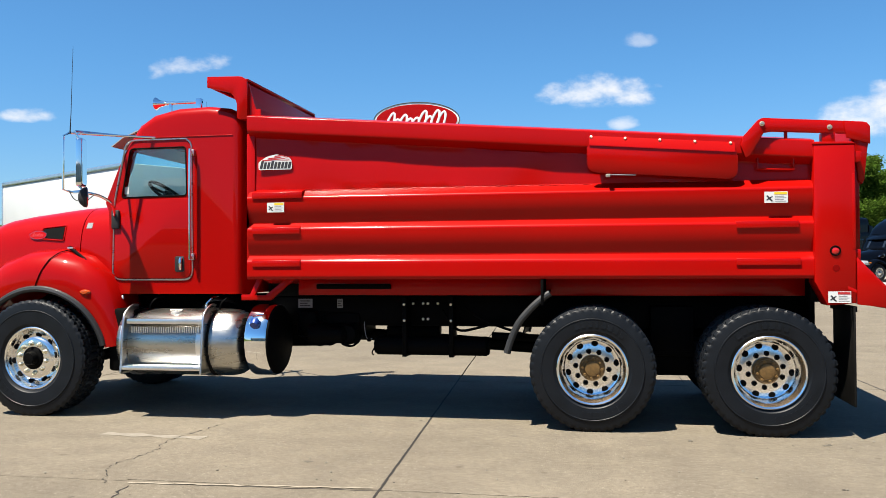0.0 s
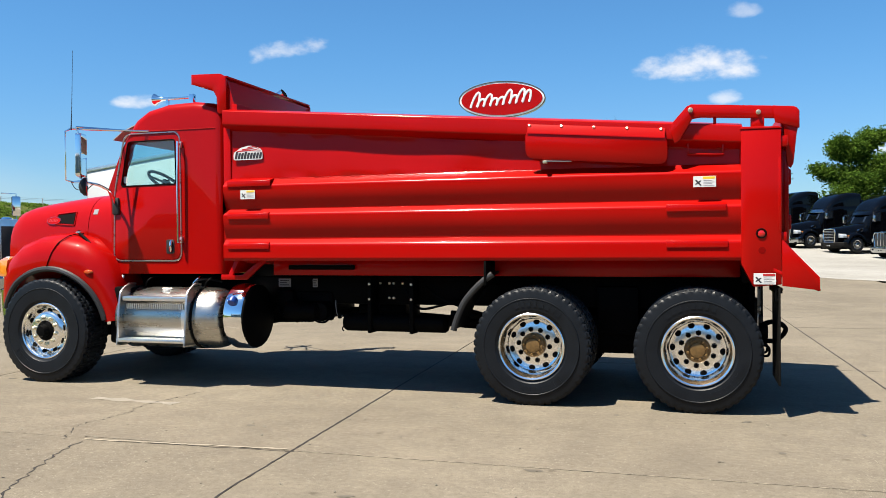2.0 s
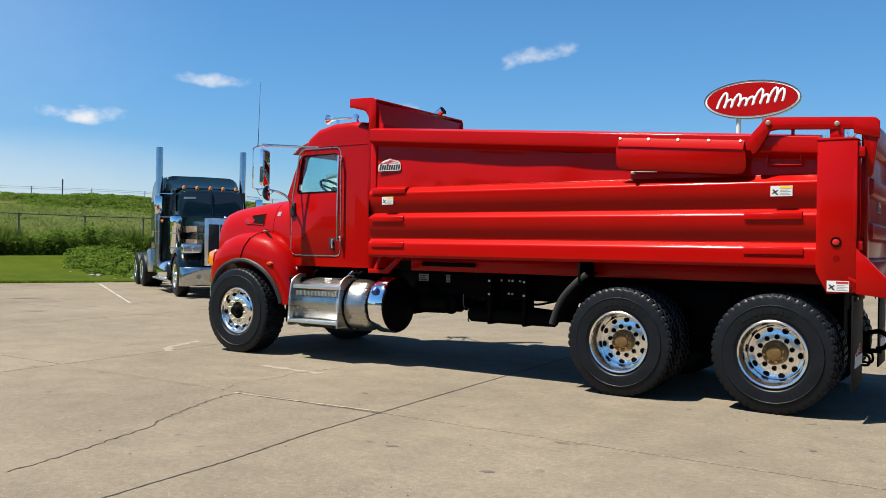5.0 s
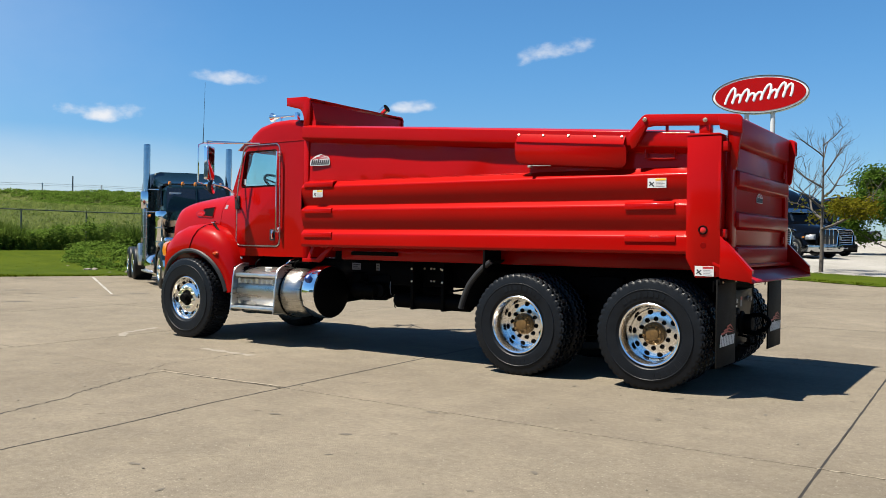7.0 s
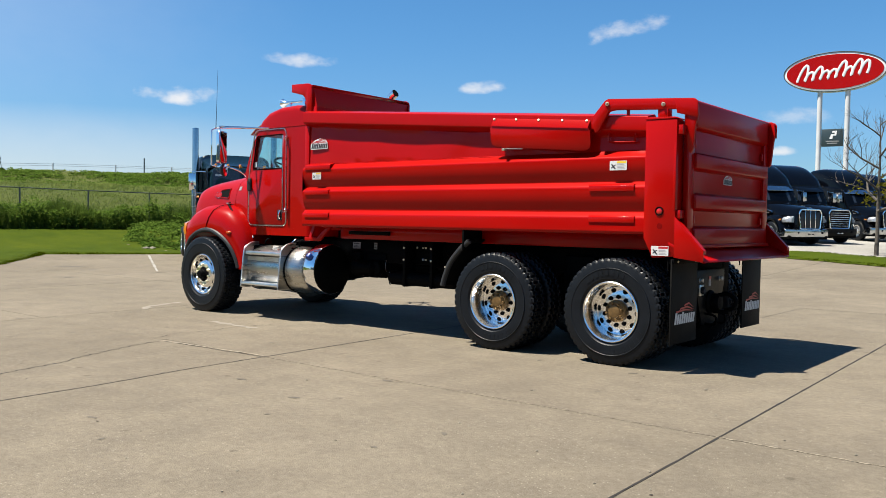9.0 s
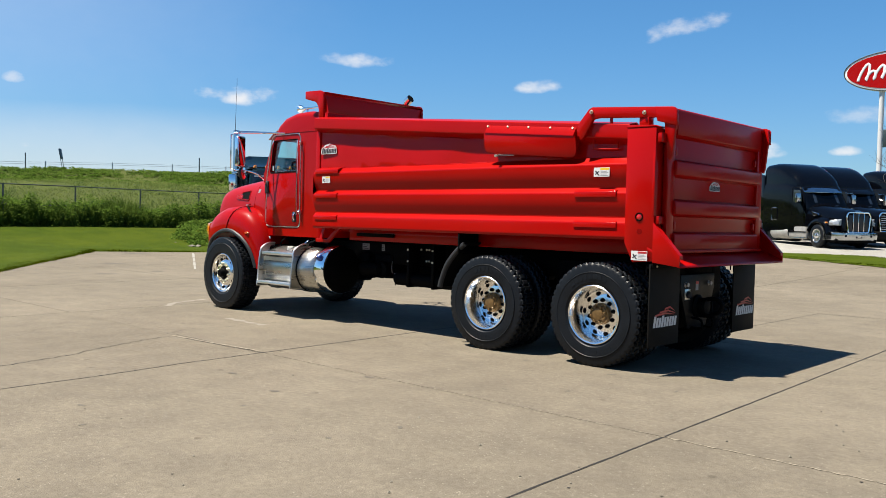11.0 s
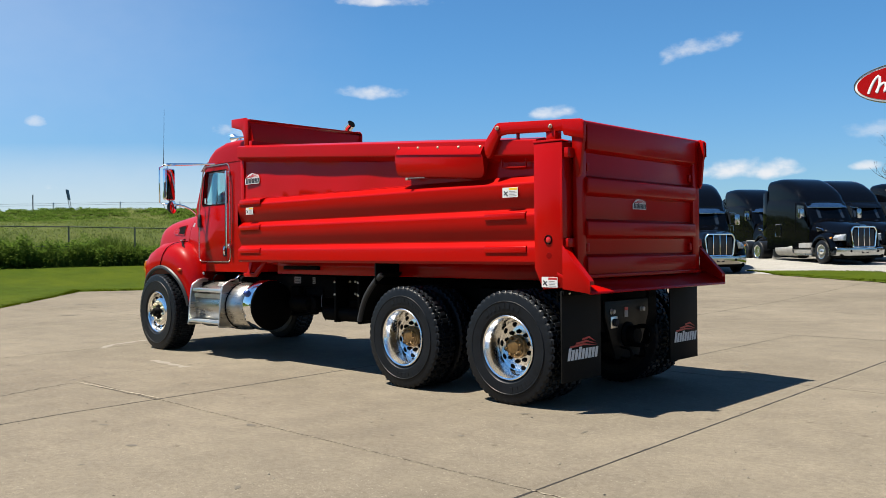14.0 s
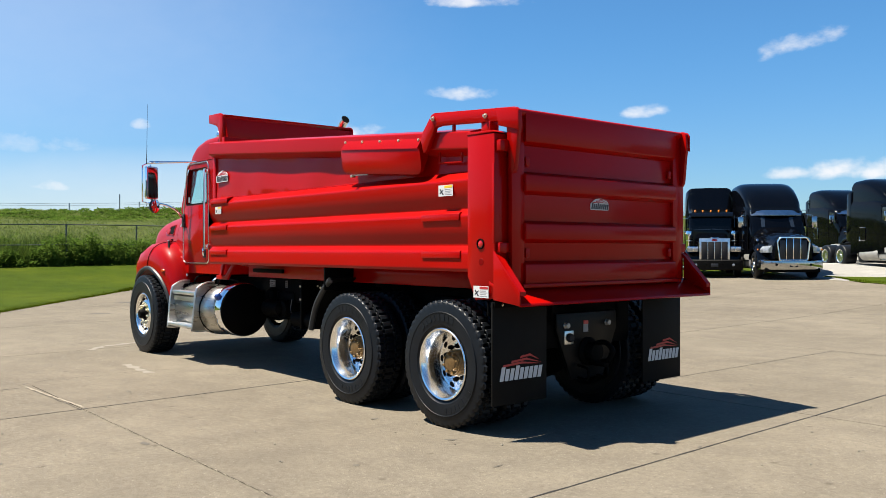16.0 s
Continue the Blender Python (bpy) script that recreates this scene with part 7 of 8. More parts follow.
    part("sun_visor", loft([[(-1.04 - 0.22 * y * y, y, 2.485), (-1.25 - 0.16 * y * y, y, 2.67 - 0.03 * y * y), (-1.42, y, 2.72 - 0.04 * y * y), (-1.42, y, 2.69), (-1.25 - 0.16 * y * y, y, 2.64 - 0.03 * y * y), (-1.04 - 0.22 * y * y, y, 2.47)] for y in (-0.98, -0.75, -0.5, -0.25, 0, 0.25, 0.5, 0.75, 0.98)]), DARKCHROME if style == 0 else paint, t, "curved visor over the windscreen")
    # grille
    g = part("grille", prism(rounded([(-0.48, 0.72), (0.48, 0.72), (0.56, 1.38), (0.47, 1.53), (-0.47, 1.53), (-0.56, 1.38)], 0.06, 3), "x", 1.13, 1.195, 0.01), HOLEBLACK, t, "tall bright-framed grille")
    part("grille_frame", tube([(1.205, y, z) for y, z in rounded([(-0.50, 0.70), (0.50, 0.70), (0.58, 1.39), (0.48, 1.55), (-0.48, 1.55), (-0.58, 1.39)], 0.06, 3)], 0.032, 8, closed=True), CHROME, g)
    for k in range(3 if style == 0 else 7):
        if style == 0:
            y = -0.26 + 0.26 * k
            part("grille_bar", box(1.19, 1.215, y - 0.013, y + 0.013, 0.72, 1.53, 0.004), CHROME, g)
        else:
            z = 0.81 + 0.10 * k
            part("grille_bar", box(1.19, 1.215, -0.50, 0.50, z - 0.009, z + 0.009, 0.004), CHROME, g)
    if style == 0:
        for k in range(4):
            y = -0.39 + 0.26 * k
            part("grille_mesh", box(1.19, 1.202, y - (0.115 if 0 < k < 3 else 0.095), y + (0.115 if 0 < k < 3 else 0.095), 0.75, 1.50 if 0 < k < 3 else 1.44, 0.003), GRILLEMESH, g, "dark grey grille mesh")
    part("hood_emblem", tube([(1.13, -0.12, 1.60), (1.17, -0.05, 1.605), (1.17, 0.05, 1.605), (1.13, 0.12, 1.60)], 0.014, 6), CHROME, g)
    bump_pts = [(0.60, -1.18), (0.95, -1.12), (1.20, -0.75), (1.27, 0), (1.20, 0.75), (0.95, 1.12), (0.60, 1.18)]
    bp = part("bumper", loft([[(x - 0.04, y, 0.34), (x, y, 0.38), (x + 0.035, y, 0.54), (x + 0.02, y, 0.66), (x - 0.04, y, 0.70), (x - 0.12, y, 0.70), (x - 0.12, y, 0.34)] for x, y in bump_pts]), DARKCHROME if style == 0 else FLAP, t, "chrome bumper" if style == 0 else "black bumper")
    part("front_plate", box(1.27, 1.285, -0.15, 0.15, 0.44, 0.59, 0.003), WHITE if style else INK, bp, "plain number plate")
    for y in (-0.62, 0.62):
        part("tow_hole", lathe([(0.0001, 1.262), (0.045, 1.262), (0.05, 1.20)], (0, y, 0.53), "x", 14), HOLEBLACK, bp)
    part("lower_valance", box(0.4, 1.1, -1.0, 1.0, 0.24, 0.40, 0.03), BLACK, t)
    part("cab_steps", box(-2.0, -0.75, -1.12, 1.12, 0.34, 0.42, 0.02), BRUSHED, t)
    return t


def lot_place(x, y, heading):
    return pose(x, y, yard_height(x, y) + 0.035, 0, 0, heading)


AERO = aero_truck(lot_place(-6.65, 39.5, -36), "glossy black sleeper tractor with chrome bumper on gravel", 0)
aero_b = aero_truck(lot_place(-6.2, 42.7, -38), "glossy black sleeper tractor with dark bumper on gravel", 1)
for x, y, h, src in ((-10.05, 33.85, -47, AERO), (-5.0, 48.2, -40, AERO), (-5.13, 53.9, -40, aero_b), (-12.7, 47.4, -38, AERO)):
    copy_thing(src, lot_place(x, y, h))
# x 20.1 and 22.4: unseen trucks added to darken the tailgate's reflection
for x, y, h, src in ((13.2, 56.8, 210, AERO), (10.9, 60.8, 210, aero_b), (8.6, 64.8, 210, AERO), (15.5, 52.8, 210, aero_b), (17.8, 48.8, 210, AERO), (20.1, 44.8, 210, aero_b), (22.4, 40.8, 210, AERO), (6.3, 68.8, 210, aero_b), (-11.4, 76.4, 222, AERO)):
    copy_thing(src, lot_place(x, y, h))


def classic_truck(place, paint, label, stripes, stacks, roof_z, bumper, low=0.0):
    """A long square-nosed tractor; nose towards +x, front axle at x = 0."""
    t = thing("classic_truck", place, label, "truck")
    tail = -7.2
    drop, cw = (0.13, 0.91) if stripes else (0.0, 1.0)
    chassis(t, tail)
    part("hood", loft([section(*q) for q in ((0.92, 0.80, 1.88 - low, 0.56, 7), (0.88, 0.80, 1.94 - low, 0.59, 7), (0.1, 0.82, 2.0 - low, 0.66, 7), (-1.15, 0.85, 2.10 - low * 0.5, 0.76, 7))]), paint, t, "square dark hood")
    part("cab", loft([section(*q) for q in ((-1.15, 0.85, 2.20, 0.98 * cw, 9), (-1.32, 0.85, 2.84 - drop, 1.0 * cw, 9), (-1.45, 0.85, 2.94 - drop, 1.02 * cw, 8), (-2.50, 0.85, 3.0 - drop, 1.04 * cw, 8))]), paint, t, "dark cab with flat windscreen")
    part("sleeper", loft([section(*q) for q in ((-2.52, 0.80, roof_z - 0.25, 1.08, 9), (-2.75, 0.80, roof_z, 1.12, 9), (-4.35, 0.80, roof_z + 0.06, 1.12, 9), (-4.42, 0.82, roof_z, 1.08, 9))]), paint, t, "tall dark sleeper box")
    for s in (-1, 1):
        part("windscreen", loft([[(-1.14, s * 0.04, 2.12), (-1.15, s * 0.90 * cw, 2.12)], [(-1.335 + drop * 0.25, s * 0.04, 2.79 - drop * 0.6), (-1.345 + drop * 0.25, s * 0.88 * cw, 2.79 - drop * 0.6)]], closed=False, caps=False), DARKGLASS, t, "flat windscreen half")
        part("side_window", prism(rounded([(-1.45, 2.76), (-2.15, 2.80), (-2.15, 2.20), (-1.32, 2.20)], 0.05, 3), "y", s * 1.02 * cw, s * (1.02 * cw + 0.02)), DARKGLASS, t)
        part("sleeper_window", prism(rounded([(-3.75, 2.30), (-3.30, 2.30), (-3.30, 1.75), (-3.75, 1.75)], 0.05, 3), "y", s * 1.115, s * 1.13), DARKGLASS, t)
        if stripes:
            for z0, z1 in ((1.62, 1.80), (1.28, 1.46)):
                part("stripe", prism([(-4.2, z0 - 0.12), (-4.2, z1 - 0.12), (-2.7, z1), (-2.7, z0)], "y", s * 1.112, s * 1.124), TAN, t, "tan paint stripe")
                part("stripe", prism([(-1.2, z0 + 0.0), (-1.2, z1), (0.6, z1 - 0.02), (0.6, z0 + 0.02)], "y", s * 0.55, s * 0.765), TAN, t, "tan paint stripe")
        rings = []
        for deg in range(-5, 181, 15):
            a = radians(deg)
            rings.append([(r * math.cos(a) * 1.05, s * y, 0.51 + r * math.sin(a) * 1.02) for y, r in ((1.17, 0.585), (1.19, 0.62), (1.16, 0.68), (1.05, 0.74), (0.60, 0.76), (0.60, 0.60))])
        part("fender", loft(rings), paint, t, "rounded front fender", smooth=50)
        hl = part("headlamp", box(0.50, 0.80, s * 0.89 - 0.25, s * 0.89 + 0.25, 1.10, 1.34, 0.05), CHROME, t, "chrome twin headlamp pod")
        for dy in (-0.115, 0.115):
            part("lamp_glass", prism(rounded([(s * 0.89 + dy - 0.105, 1.145), (s * 0.89 + dy + 0.105, 1.145), (s * 0.89 + dy + 0.105, 1.295), (s * 0.89 + dy - 0.105, 1.295)], 0.03, 3), "x", 0.795, 0.812, 0.004), HEADLENS, hl, "rectangular lamp glass")
        part("air_cleaner", lathe([(0.02, 1.05), (0.12, 1.06), (0.145, 1.12), (0.145, 1.75), (0.16, 1.78), (0.16, 2.0), (0.14, 2.05), (0.05, 2.08)], (-1.0, s * 0.98, 0), "z", 24), CHROME, t, "chrome air cleaner can")
        for z in (1.22, 1.60):
            part("can_strap", lathe([(0.146, z - 0.02), (0.152, z - 0.018), (0.152, z + 0.018), (0.146, z + 0.02)], (-1.0, s * 0.98, 0), "z", 24), ALU, t)
        if stacks:
            part("exhaust_pipe", tube([(-2.62, s * 1.17, 0.7), (-2.62, s * 1.17, 1.2), (-2.62, s * 1.17, stacks - 0.06), (-2.63, s * 1.17, stacks)], 0.095, 20), DARKCHROME, t, "tall chrome exhaust stack")
            guard = part("heat_guard", tube([(-2.62, s * 1.17, 1.30), (-2.62, s * 1.17, 2.35)], 0.125, 20, caps=False), DARKCHROME, t, "perforated chrome heat guard")
            for z in (1.32, 1.66, 2.0, 2.33):
                part("guard_band", lathe([(0.127, z - 0.015), (0.132, z - 0.012), (0.132, z + 0.012), (0.127, z + 0.015)], (-2.62, s * 1.17, 0), "z", 20), CHROME, guard)
        mir = part("mirror", box(-1.55, -1.47, s * 1.36 - 0.10, s * 1.36 + 0.10, 2.12, 2.60, 0.03), CHROME, t, "chrome mirror head")
        part("mirror_arm", tube([(-1.4, s * 1.0, 2.66), (-1.5, s * 1.36, 2.66), (-1.5, s * 1.36, 2.04), (-1.4, s * 1.0, 2.04)], 0.014, 6), CHROME, mir)
        part("fuel_tank", lathe([(0.05, -3.35), (0.29, -3.32), (0.32, -3.26), (0.32, -1.55), (0.29, -1.49), (0.05, -1.46)], (0, s * 0.90, 0.58), "x", 28), CHROME, t, "polished round fuel tank")
        part("tank_step", box(-3.3, -1.5, s * 1.12 - 0.1, s * 1.12 + 0.1, 0.34, 0.38, 0.01), ALU, t)
        part("rear_fender", prism([(-4.9, 0.75), (-4.85, 1.12), (-4.55, 1.16), (-4.50, 0.55), (-4.62, 0.45)], "y", s * 0.72, s * 1.16, 0.03), ALU, t, "bright quarter fender")
        part("marker_lamp", lathe([(0.0001, -0.05), (0.03, -0.045), (0.045, 0.0)], (-2.48, s * 1.08, 1.95), "y", 12), AMBER, t)
    part("centre_post", tube([(-1.135, 0, 2.12), (-1.33 + drop * 0.25, 0, 2.79 - drop * 0.6)], 0.022, 6), paint, t)
    part("roof_fairing", loft([section(*q) for q in ((-1.75, 2.92 - drop, 3.0 - drop, 0.85, 5), (-2.2, 2.92 - drop, 3.12 - drop, 0.95, 5), (-2.6, 2.92 - drop, roof_z - 0.02, 1.02, 5))]), paint, t)
    if not stripes:
        part("sun_visor", loft([[(-1.12, y, 2.74), (-1.30, y, 2.88), (-1.40, y, 2.92), (-1.40, y, 2.90), (-1.30, y, 2.86), (-1.12, y, 2.72)] for y in (-0.95, 0, 0.95)]), paint, t)
    part("window_sticker", box(-1.272, -1.262, -0.74, -0.42, 2.50, 2.59), WHITE, t, "pale dealer sticker on the glass").matrix_basis = Matrix()
    g = part("grille", box(0.90, 0.965, -0.64, 0.64, 0.80 - low * 0.5, 1.97 - low, 0.02), ALU, t, "tall bright grille shell")
    for k in range(4):
        y = -0.56 + 0.28 * k
        part("grille_mesh", box(0.955, 0.975, y + 0.008, y + 0.268, 0.86 - low * 0.5, 1.82 - low, 0.004), INTERIOR, g, "dark grille mesh")
    part("hood_emblem", tube([(0.93, -0.16, 2.02 - low), (0.97, -0.06, 1.985 - low), (0.97, 0.06, 1.985 - low), (0.93, 0.16, 2.02 - low)], 0.016, 6), CHROME, g)
    oval = [(0.12 * math.cos(a), 1.895 - low + 0.045 * math.sin(a)) for a in [2 * math.pi * k / 18 for k in range(18)]]
    part("nose_badge", prism(oval, "x", 0.962, 0.975), DULLRED, g)
    bp = part("bumper", loft([[(x - 0.06, y, 0.30), (x - 0.02, y, 0.34), (x + 0.0, y, 0.52), (x + 0.012, y, 0.71), (x - 0.03, y, 0.76), (x - 0.08, y, 0.74), (x - 0.08, y, 0.32)] for x, y in ((0.80, -1.20), (0.90, -1.17), (0.98, -1.08), (1.05, -0.6), (1.07, 0), (1.05, 0.6), (0.98, 1.08), (0.90, 1.17), (0.80, 1.20))]), bumper, t, "deep front bumper")
    for y in (-0.78, 0.78):
        part("fog_lamp", lathe([(0.0001, 1.040), (0.04, 1.038), (0.058, 1.032), (0.062, 1.0)], (0, y, 0.53), "x", 18), HEADLENS, bp, "round fog lamp")
    for y in (-0.34, 0.34):
        part("tow_hole", lathe([(0.0001, 1.073), (0.035, 1.073), (0.04, 1.05)], (0, y, 0.55), "x", 14), HOLEBLACK, bp)
    part("front_plate", box(1.075, 1.085, -0.15, 0.15, 0.44, 0.59, 0.003), INK, bp, "plain number plate")
    for y in (-0.7, -0.35, 0, 0.35, 0.7):
        part("roof_marker", lathe([(0.002, 0.10), (0.035, 0.09), (0.05, 0.05), (0.045, 0.0)], (-1.50, y, 2.94 - drop), "z", 12), AMBER, t, "amber bullet marker lamp")
    return t


classic_truck(pose(-13.76, 14.5, 0.0, 0, 0, -29), GREENTRUCK, "dark green long-nosed tractor with tan stripes and chrome stacks", True, 4.0, 3.25, DARKCHROME)
classic_truck(lot_place(-12.9, 33.4, -54) @ Matrix.Scale(0.92, 4), BLACKTRUCK, "black long-nosed tractor with square bright grille and amber roof lamps", False, 0, 4.15, FLAP, 0.28)

# white box trailer standing behind the lot
bx = thing("box_trailer", pose(-12.2, 20.4, 0.03, 0, 0, 148.5), "plain white box trailer standing on the lot", "trailer")
part("box_body", box(0, 8.2, -2.55, 0, 1.05, 4.05, 0.03), BOXWHITE, bx)
for z in (1.10, 4.0):
    part("edge_rail", box(-0.02, 8.22, -0.0, 0.03, z - 0.06, z + 0.06, 0.008), ALU, bx)
for x in (0.0, 8.2):
    part("corner_rail", box(x - 0.03, x + 0.03, -0.03, 0.025, 1.1, 4.02, 0.008), ALU, bx)
part("under_frame", box(0.3, 7.9, -1.9, -0.65, 0.80, 1.05, 0.02), BLACK, bx)
for s, y in ((-1, -2.35), (1, -0.2)):
    for x in (6.4, 7.6):
        far_wheel(bx, x, y, 0.51, 0.51, 0.5, False, True)
for y in (-0.5, -2.05):
    part("landing_leg", box(1.6, 1.72, y - 0.06, y + 0.06, 0.0, 0.95, 0.01), BLACK, bx)


# ---- the tall sign ----
SIGN = thing("pylon_sign", pose(-24.05, 113.4, 0.3, 0, 0, 5), "tall red oval sign with white lettering on two white poles", "sign")
for x in (-1.62, 1.62):
    part("pole", tube([(x, 0, -0.5), (x, 0, 19.4)], 0.30, 20), POLE, SIGN, "white painted steel pole")


def oval_pts(a, b, n=64):
    return [(a * math.cos(2 * math.pi * k / n), 20.75 + b * math.sin(2 * math.pi * k / n)) for k in range(n)]


cabinet = part("sign_cabinet", prism(oval_pts(6.0, 2.5), "y", -0.45, 0.45, 0.04), SIGNWHITE, SIGN, "white oval sign cabinet")
part("red_face", prism(oval_pts(5.62, 2.18), "y", -0.49, -0.44), SIGNRED, cabinet, "red oval sign face")
part("pale_rim", tube([(x, -0.47, z) for x, z in oval_pts(5.95, 2.46)], 0.06, 6, closed=True), GALV, cabinet)
# one plain wavy white stroke in place of the lettering
peaks = (1.45, 0.50, 1.05, 0.45, 0.50, 1.35, 0.55, 1.30, 1.05)
wave = []
for k in range(12 * len(peaks) + 1):
    turn, f = k % 12 / 12 * 2 * math.pi, k / 12
    tall = peaks[min(k // 12, len(peaks) - 1)]
    z = -0.55 + (tall + 0.55) * (0.5 - 0.5 * math.cos(turn))
    wave.append((-3.95 + 0.86 * f - 0.20 * math.sin(turn) + 0.32 * z, z))
ribbon = tube([(x * 1.04, 0, 20.55 + z + x * 0.07) for x, z in wave], 0.155, 8)
for v in ribbon.verts:
    v.co.y = -0.50 + v.co.y * 0.25
part("white_stroke", ribbon, SIGNWHITE, cabinet, "plain wavy white stroke")
sub = part("lower_panel", box(-1.28, 1.28, -0.2, 0.0, 11.4, 13.6, 0.03), material("slate_panel", (0.02, 0.035, 0.04), 0.4, 0, 0.06), SIGN, "dark slate lower sign panel")
part("panel_mark", prism([(-0.35, 12.35), (0.0, 12.35), (0.1, 12.75), (0.45, 12.75), (0.55, 13.35), (0.0, 13.35), (-0.05, 13.15), (0.3, 13.1), (0.25, 12.95), (-0.15, 12.95)], "y", -0.22, -0.19), SIGNWHITE, sub, "plain white mark")
for z, w in ((12.05, 0.75), (11.8, 0.6)):
    part("panel_bar", box(-w, w, -0.22, -0.19, z - 0.06, z + 0.06), GREYPRINT, sub, "unreadable grey text bar")


# ---- trees ----
def tree(name, x, y, z, tall, spread, leaf_mat, leaves, seed, label, bare=0.0, leaf=0.12, start=0.25, girth=1.0):
    rnd = random.Random(seed)
    t = thing(name, pose(x, y, z), label, "tree")
    bm = bmesh.new()
    tips = []

    def limb(p, d, length, r, depth):
        pts, rr = [p], [r]
        n = 4
        for k in range(n):
            d = (d + Vector((rnd.gauss(0, 0.16), rnd.gauss(0, 0.16), rnd.gauss(0.05, 0.10)))).normalized()
            p = p + d * (length / n)
            pts.append(p)
            rr.append(r * (1 - 0.55 * (k + 1) / n))
            if depth > 0 and k >= 1:
                for _ in range(2):
                    side = Vector((rnd.gauss(0, 1), rnd.gauss(0, 1), rnd.gauss(0.35, 0.4))).normalized()
                    limb(p, (d * 0.55 + side * 0.75).normalized(), length * rnd.uniform(0.45, 0.68), rr[-1] * 0.62, depth - 1)
            if depth <= 1:
                tips.append(p)
        tube(pts, rr, 7 if depth > 1 else 4, bm)
        tips.append(p)

    base = Vector((0, 0, -0.1))
    trunk_top = tall * start
    tube([base, Vector((0.02, 0, trunk_top * 0.5)), Vector((0, 0.03, trunk_top)), Vector((0.03, 0, tall * 0.62)), Vector((0, 0, tall * 0.85))],
         [g * girth * tall for g in (0.024, 0.019, 0.016, 0.009, 0.003)], 10, bm)
    for k in range(9):
        h = trunk_top + (tall * 0.80 - trunk_top) * k / 8
        a = k * 2.4 + rnd.uniform(-0.4, 0.4)
        up = 0.35 + 0.5 * k / 8
        limb(Vector((0, 0, h)), Vector((math.cos(a), math.sin(a), up)).normalized(), spread * (1.0 - 0.5 * k / 8), tall * 0.009 * (1.1 - 0.6 * k / 8), 2)
    part("trunk", bm, BARK, t, "grey-brown trunk and limbs", smooth=60)
    verts, faces = [], []
    if bare:
        tips = [c for c in tips if c.z < tall * bare]
    for _ in range(leaves):
        c = rnd.choice(tips)
        c = c + Vector((rnd.gauss(0, spread * 0.09), rnd.gauss(0, spread * 0.09), rnd.gauss(0, spread * 0.07)))
        u = Vector((rnd.gauss(0, 1), rnd.gauss(0, 1), rnd.gauss(0, 0.7))).normalized()
        v = u.cross(Vector((rnd.gauss(0, 1), rnd.gauss(0, 1), rnd.gauss(0, 1)))).normalized()
        s = leaf * rnd.uniform(0.6, 1.3)
        k = len(verts)
        verts += [c - u * s, c + v * s * 0.45, c + u * s, c - v * s * 0.45]
        faces.append((k, k + 1, k + 2, k + 3))
    me = bpy.data.meshes.new("crown")
    me.from_pydata(verts, [], faces)
    me.materials.append(leaf_mat)
    crown = new("crown", me)
    crown.parent = t
    crown["label"] = "uneven leafy crown"
    return t


tree("young_tree", -2.26, 35.25, yard_height(-2.26, 35.25) + 0.05, 6.2, 1.95, LEAFY, 1900, 3, "half-bare young tree with yellowing lower leaves", bare=0.44, leaf=0.075, start=0.27, girth=0.6)
# trees at x 28 and 35 are unseen, added to darken the tailgate's reflection
for x, y, tall, spread, seed in ((13.8, 71.5, 9.0, 3.1, 11), (20.9, 72.0, 8.7, 3.2, 12), (6.0, 73.0, 8.0, 2.4, 13), (0.6, 70.0, 8.7, 2.8, 15), (28.0, 71.0, 9.0, 3.2, 16), (35.0, 68.0, 8.8, 3.2, 17)):
    tree("broadleaf_tree", x, y, 0.4, tall, spread, LEAF, 52000, seed, "dense green broadleaf tree behind the trucks", leaf=0.125, start=0.14)
tree("broadleaf_tree", -2.4, 60.0, 0.4, 5.2, 2.9, LEAF, 34000, 14, "low bright green leafy tree", leaf=0.11, start=0.06)

# yellow guard posts at the edge of the lot
for x, y, mat, label in ((2.36, 27.6, YELLOW, "yellow painted steel bollard on the lot"), (2.15, 28.3, POLE, "white painted steel bollard on the lot")):
    bol = part("bollard", lathe([(0.12, -0.2), (0.12, 1.12), (0.10, 1.20), (0.03, 1.24)], axis="z", n=20), mat)
    bol.matrix_basis = pose(x, y, pave_height(x, y))
    tagged(bol, label, "bollard", "bollards beside the lot")

# unseen plain building added behind the camera, to darken reflections and close the lot
shed = thing("shop_building", pose(4, -34, 0), "plain grey metal building, unseen, added behind the lot", "building")
part("wall", box(-34, 34, -12, 0, -0.2, 6.2, 0.05), material("grey_siding", (0.30, 0.29, 0.27), 0.6, 0, 0.08, 1.5, 0.01, 20), shed)
part("roof", prism([(-12.4, 6.2), (0.4, 6.2), (-6, 7.4)], "x", -34.4, 34.4, 0.02), material("dark_roof_metal", (0.10, 0.11, 0.12), 0.5, 0.3, 0.1, 1.5), shed)
for k in range(5):
    x = -26 + 13 * k
    part("shop_door", box(x - 2.2, x + 2.2, 0.0, 0.06, 0, 4.3, 0.02), BOXWHITE, shed, "white door of the added building")


# ---- concrete pavement, slab by slab ----
pavement = thing("pavement", Matrix(), "worn pale concrete lot of large jointed slabs", "pavement", kind="structure")
SLAB_X, SLAB_Y, ORIGIN = 4.46, 4.70, Vector((-1.28, 5.05))


def slab_at(u, v):
    """A point of the lot from its place in the grid of joints, which is a little out of square."""
    lean = 0.060 - 0.030 * min(1.0, max(0.0, u / SLAB_X))
    kink = 0.06 * smoothstep(0.8, 1.8, -v) * max(0.0, 1 - abs(u) / SLAB_X)
    return Vector((ORIGIN.x + u - lean * v + kink, ORIGIN.y + v + 0.006 * u))


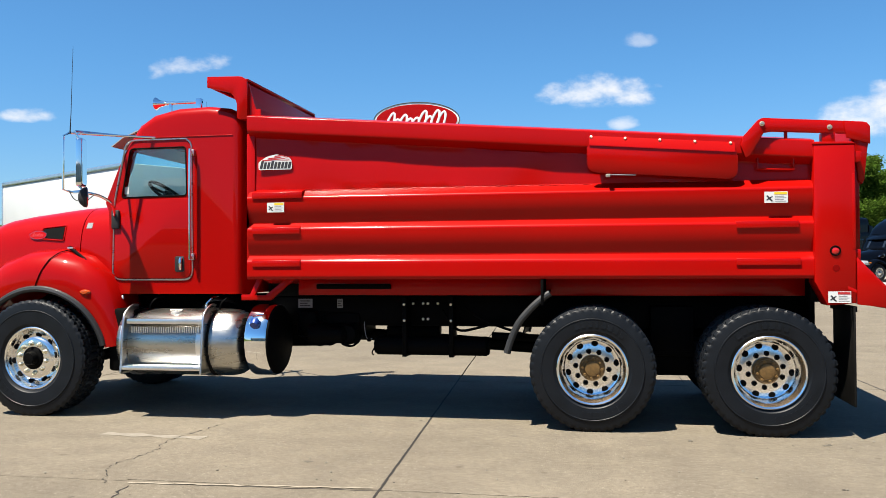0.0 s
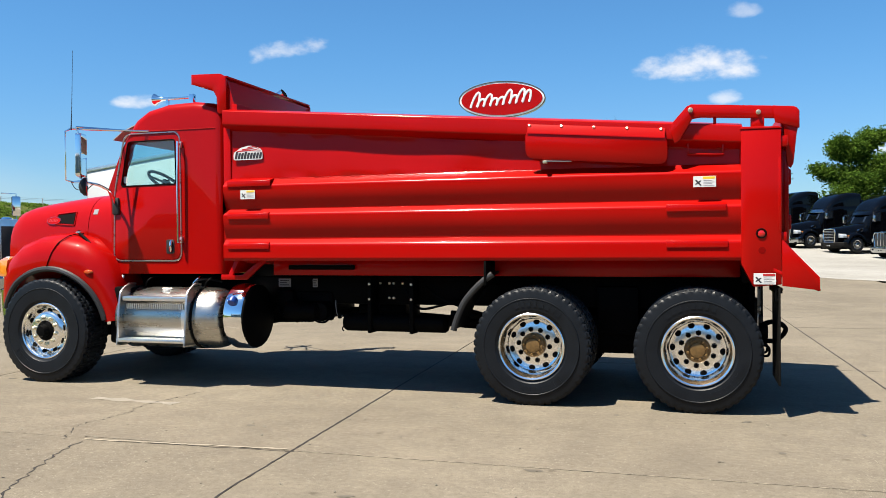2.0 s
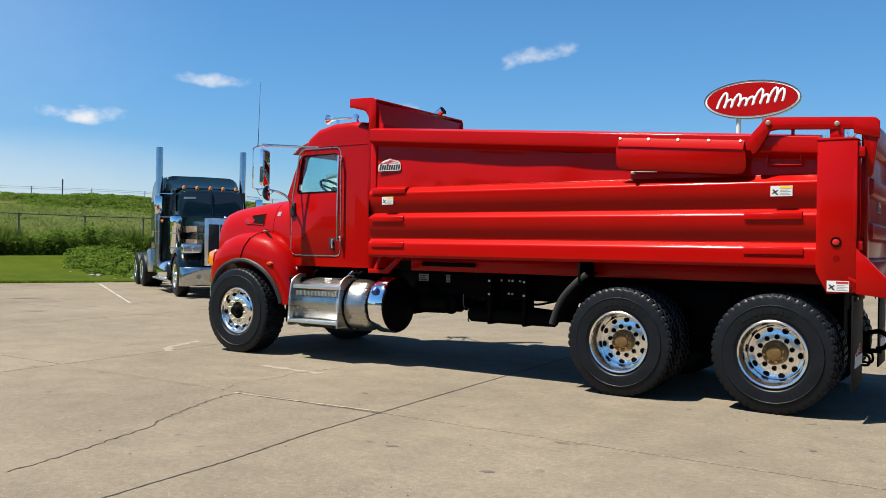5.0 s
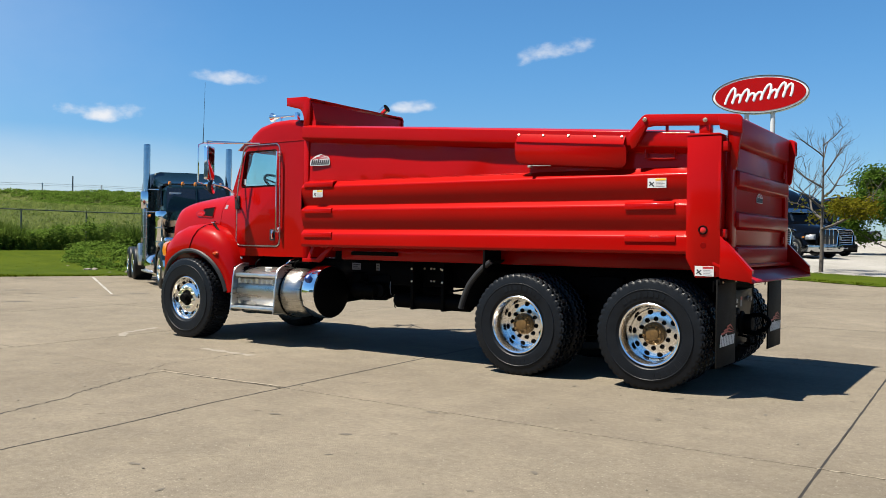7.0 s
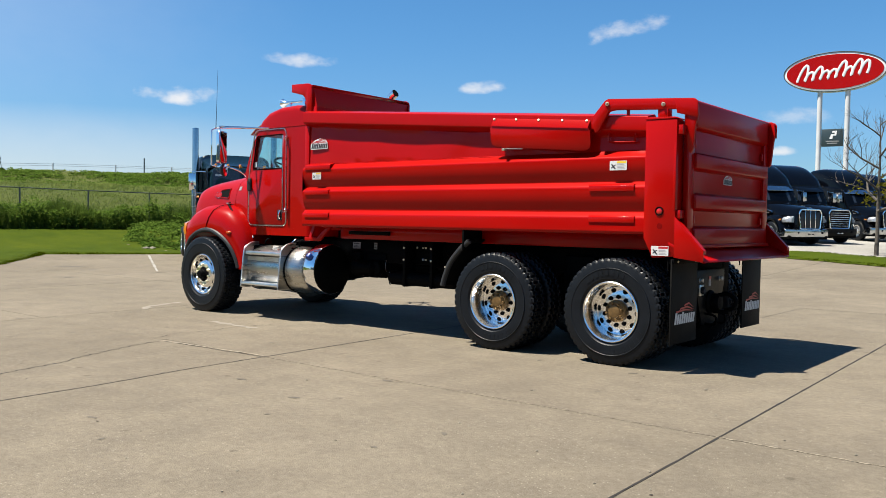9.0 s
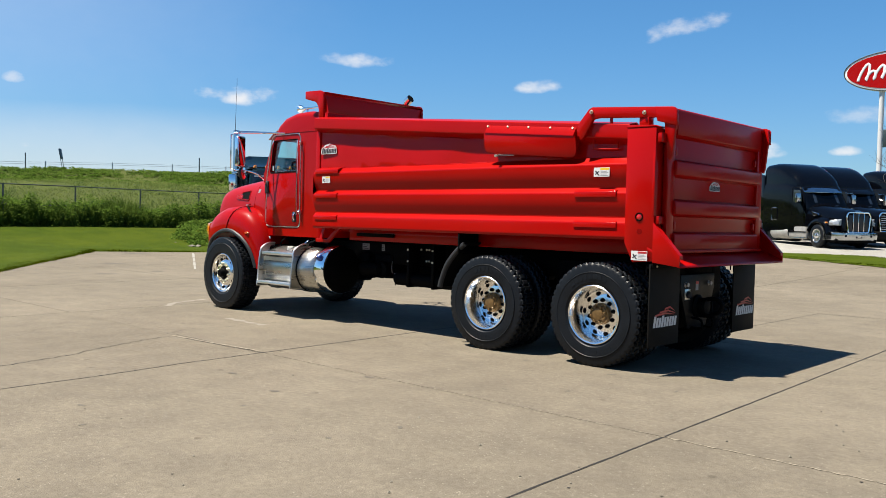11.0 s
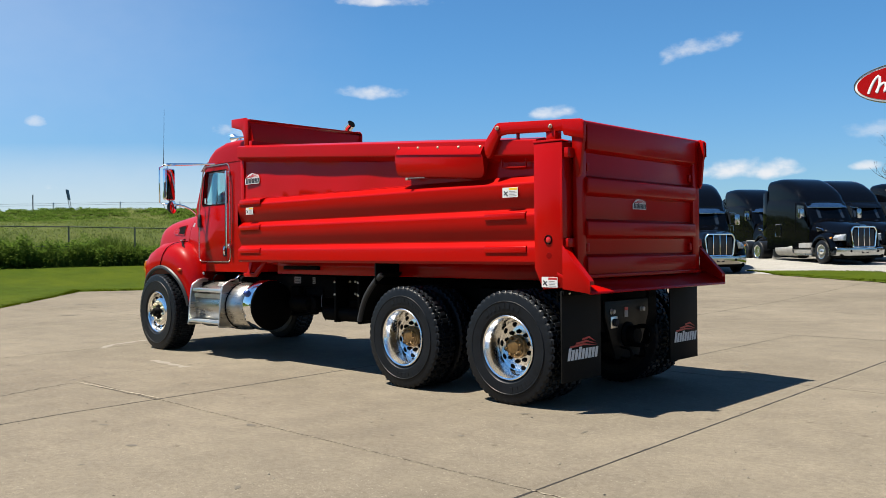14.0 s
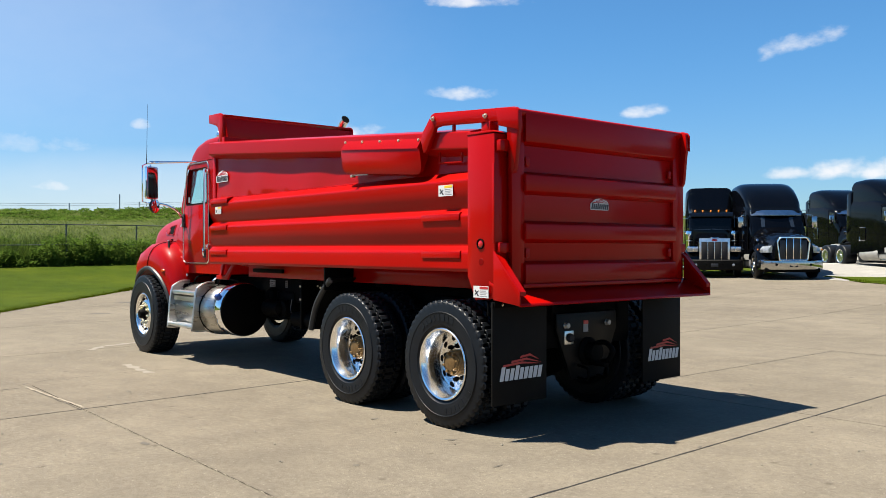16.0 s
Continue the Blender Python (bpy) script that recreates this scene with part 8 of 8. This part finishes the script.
def slab(i, j, n):
    bm = bmesh.new()
    gap = 0.007
    top, low = {}, {}
    for a in range(n + 1):
        for b in range(n + 1):
            u = (i * SLAB_X + gap) + (SLAB_X - 2 * gap) * a / n
            v = (j * SLAB_Y + gap) + (SLAB_Y - 2 * gap) * b / n
            wob = Vector((0, 0))
            if a in (0, n) or b in (0, n):
                q = slab_at(u, v)
                wob = Vector((0.006 * noise.noise(Vector((q.x * 7, q.y * 7, 1))), 0.006 * noise.noise(Vector((q.x * 7, q.y * 7, 5)))))
            p = slab_at(u, v) + wob
            top[a, b] = bm.verts.new((p.x, p.y, pave_height(p.x, p.y) + 0.0008 * noise.noise(Vector((i * 3.1, j * 1.7, 2)))))
    for a in range(n):
        for b in range(n):
            bm.faces.new((top[a, b], top[a + 1, b], top[a + 1, b + 1], top[a, b + 1]))
    rim = [e for e in bm.edges if len(e.link_faces) == 1]
    ext = bmesh.ops.extrude_edge_only(bm, edges=rim)
    for v in [g for g in ext["geom"] if isinstance(g, bmesh.types.BMVert)]:
        v.co.z -= 0.08
    s = part("slab", bm, CONCRETE, pavement, smooth=40)


for i in range(-8, 8):
    for j in range(-5, 9):
        p = slab_at((i + 0.5) * SLAB_X, (j + 0.5) * SLAB_Y)
        corners = [slab_at((i + a) * SLAB_X, (j + b) * SLAB_Y) for a in (0, 1) for b in (0, 1)]
        if max(lot_side(c.x, c.y) for c in corners) < 0:
            continue
        if (p - Vector((-2.5, 34.2))).dot(SITE_V) > 3.5:
            continue
        slab(i, j, 12 if abs(p.x) < 7 and abs(p.y - 5) < 8 else 4)
for i, v0, v1, w in ((0, -4.7, 0.0, [0.016, 0.010, 0.019, 0.013]), (0, 0.0, 5.0, [0.020, 0.014, 0.022, 0.017]), (1, -4.7, 9.4, [0.016, 0.011, 0.020, 0.013])):
    pts = [slab_at(i * SLAB_X, v0 + (v1 - v0) * k / 40) for k in range(41)]
    tagged(ground_ribbon("saw_joint", wander(pts, 0.004 if v0 == 0 or i else 0.010, 0.12, 200 + i), w, CRACK, 0.0018), "dark sealed joint between the concrete slabs", "joint", kind="structure")
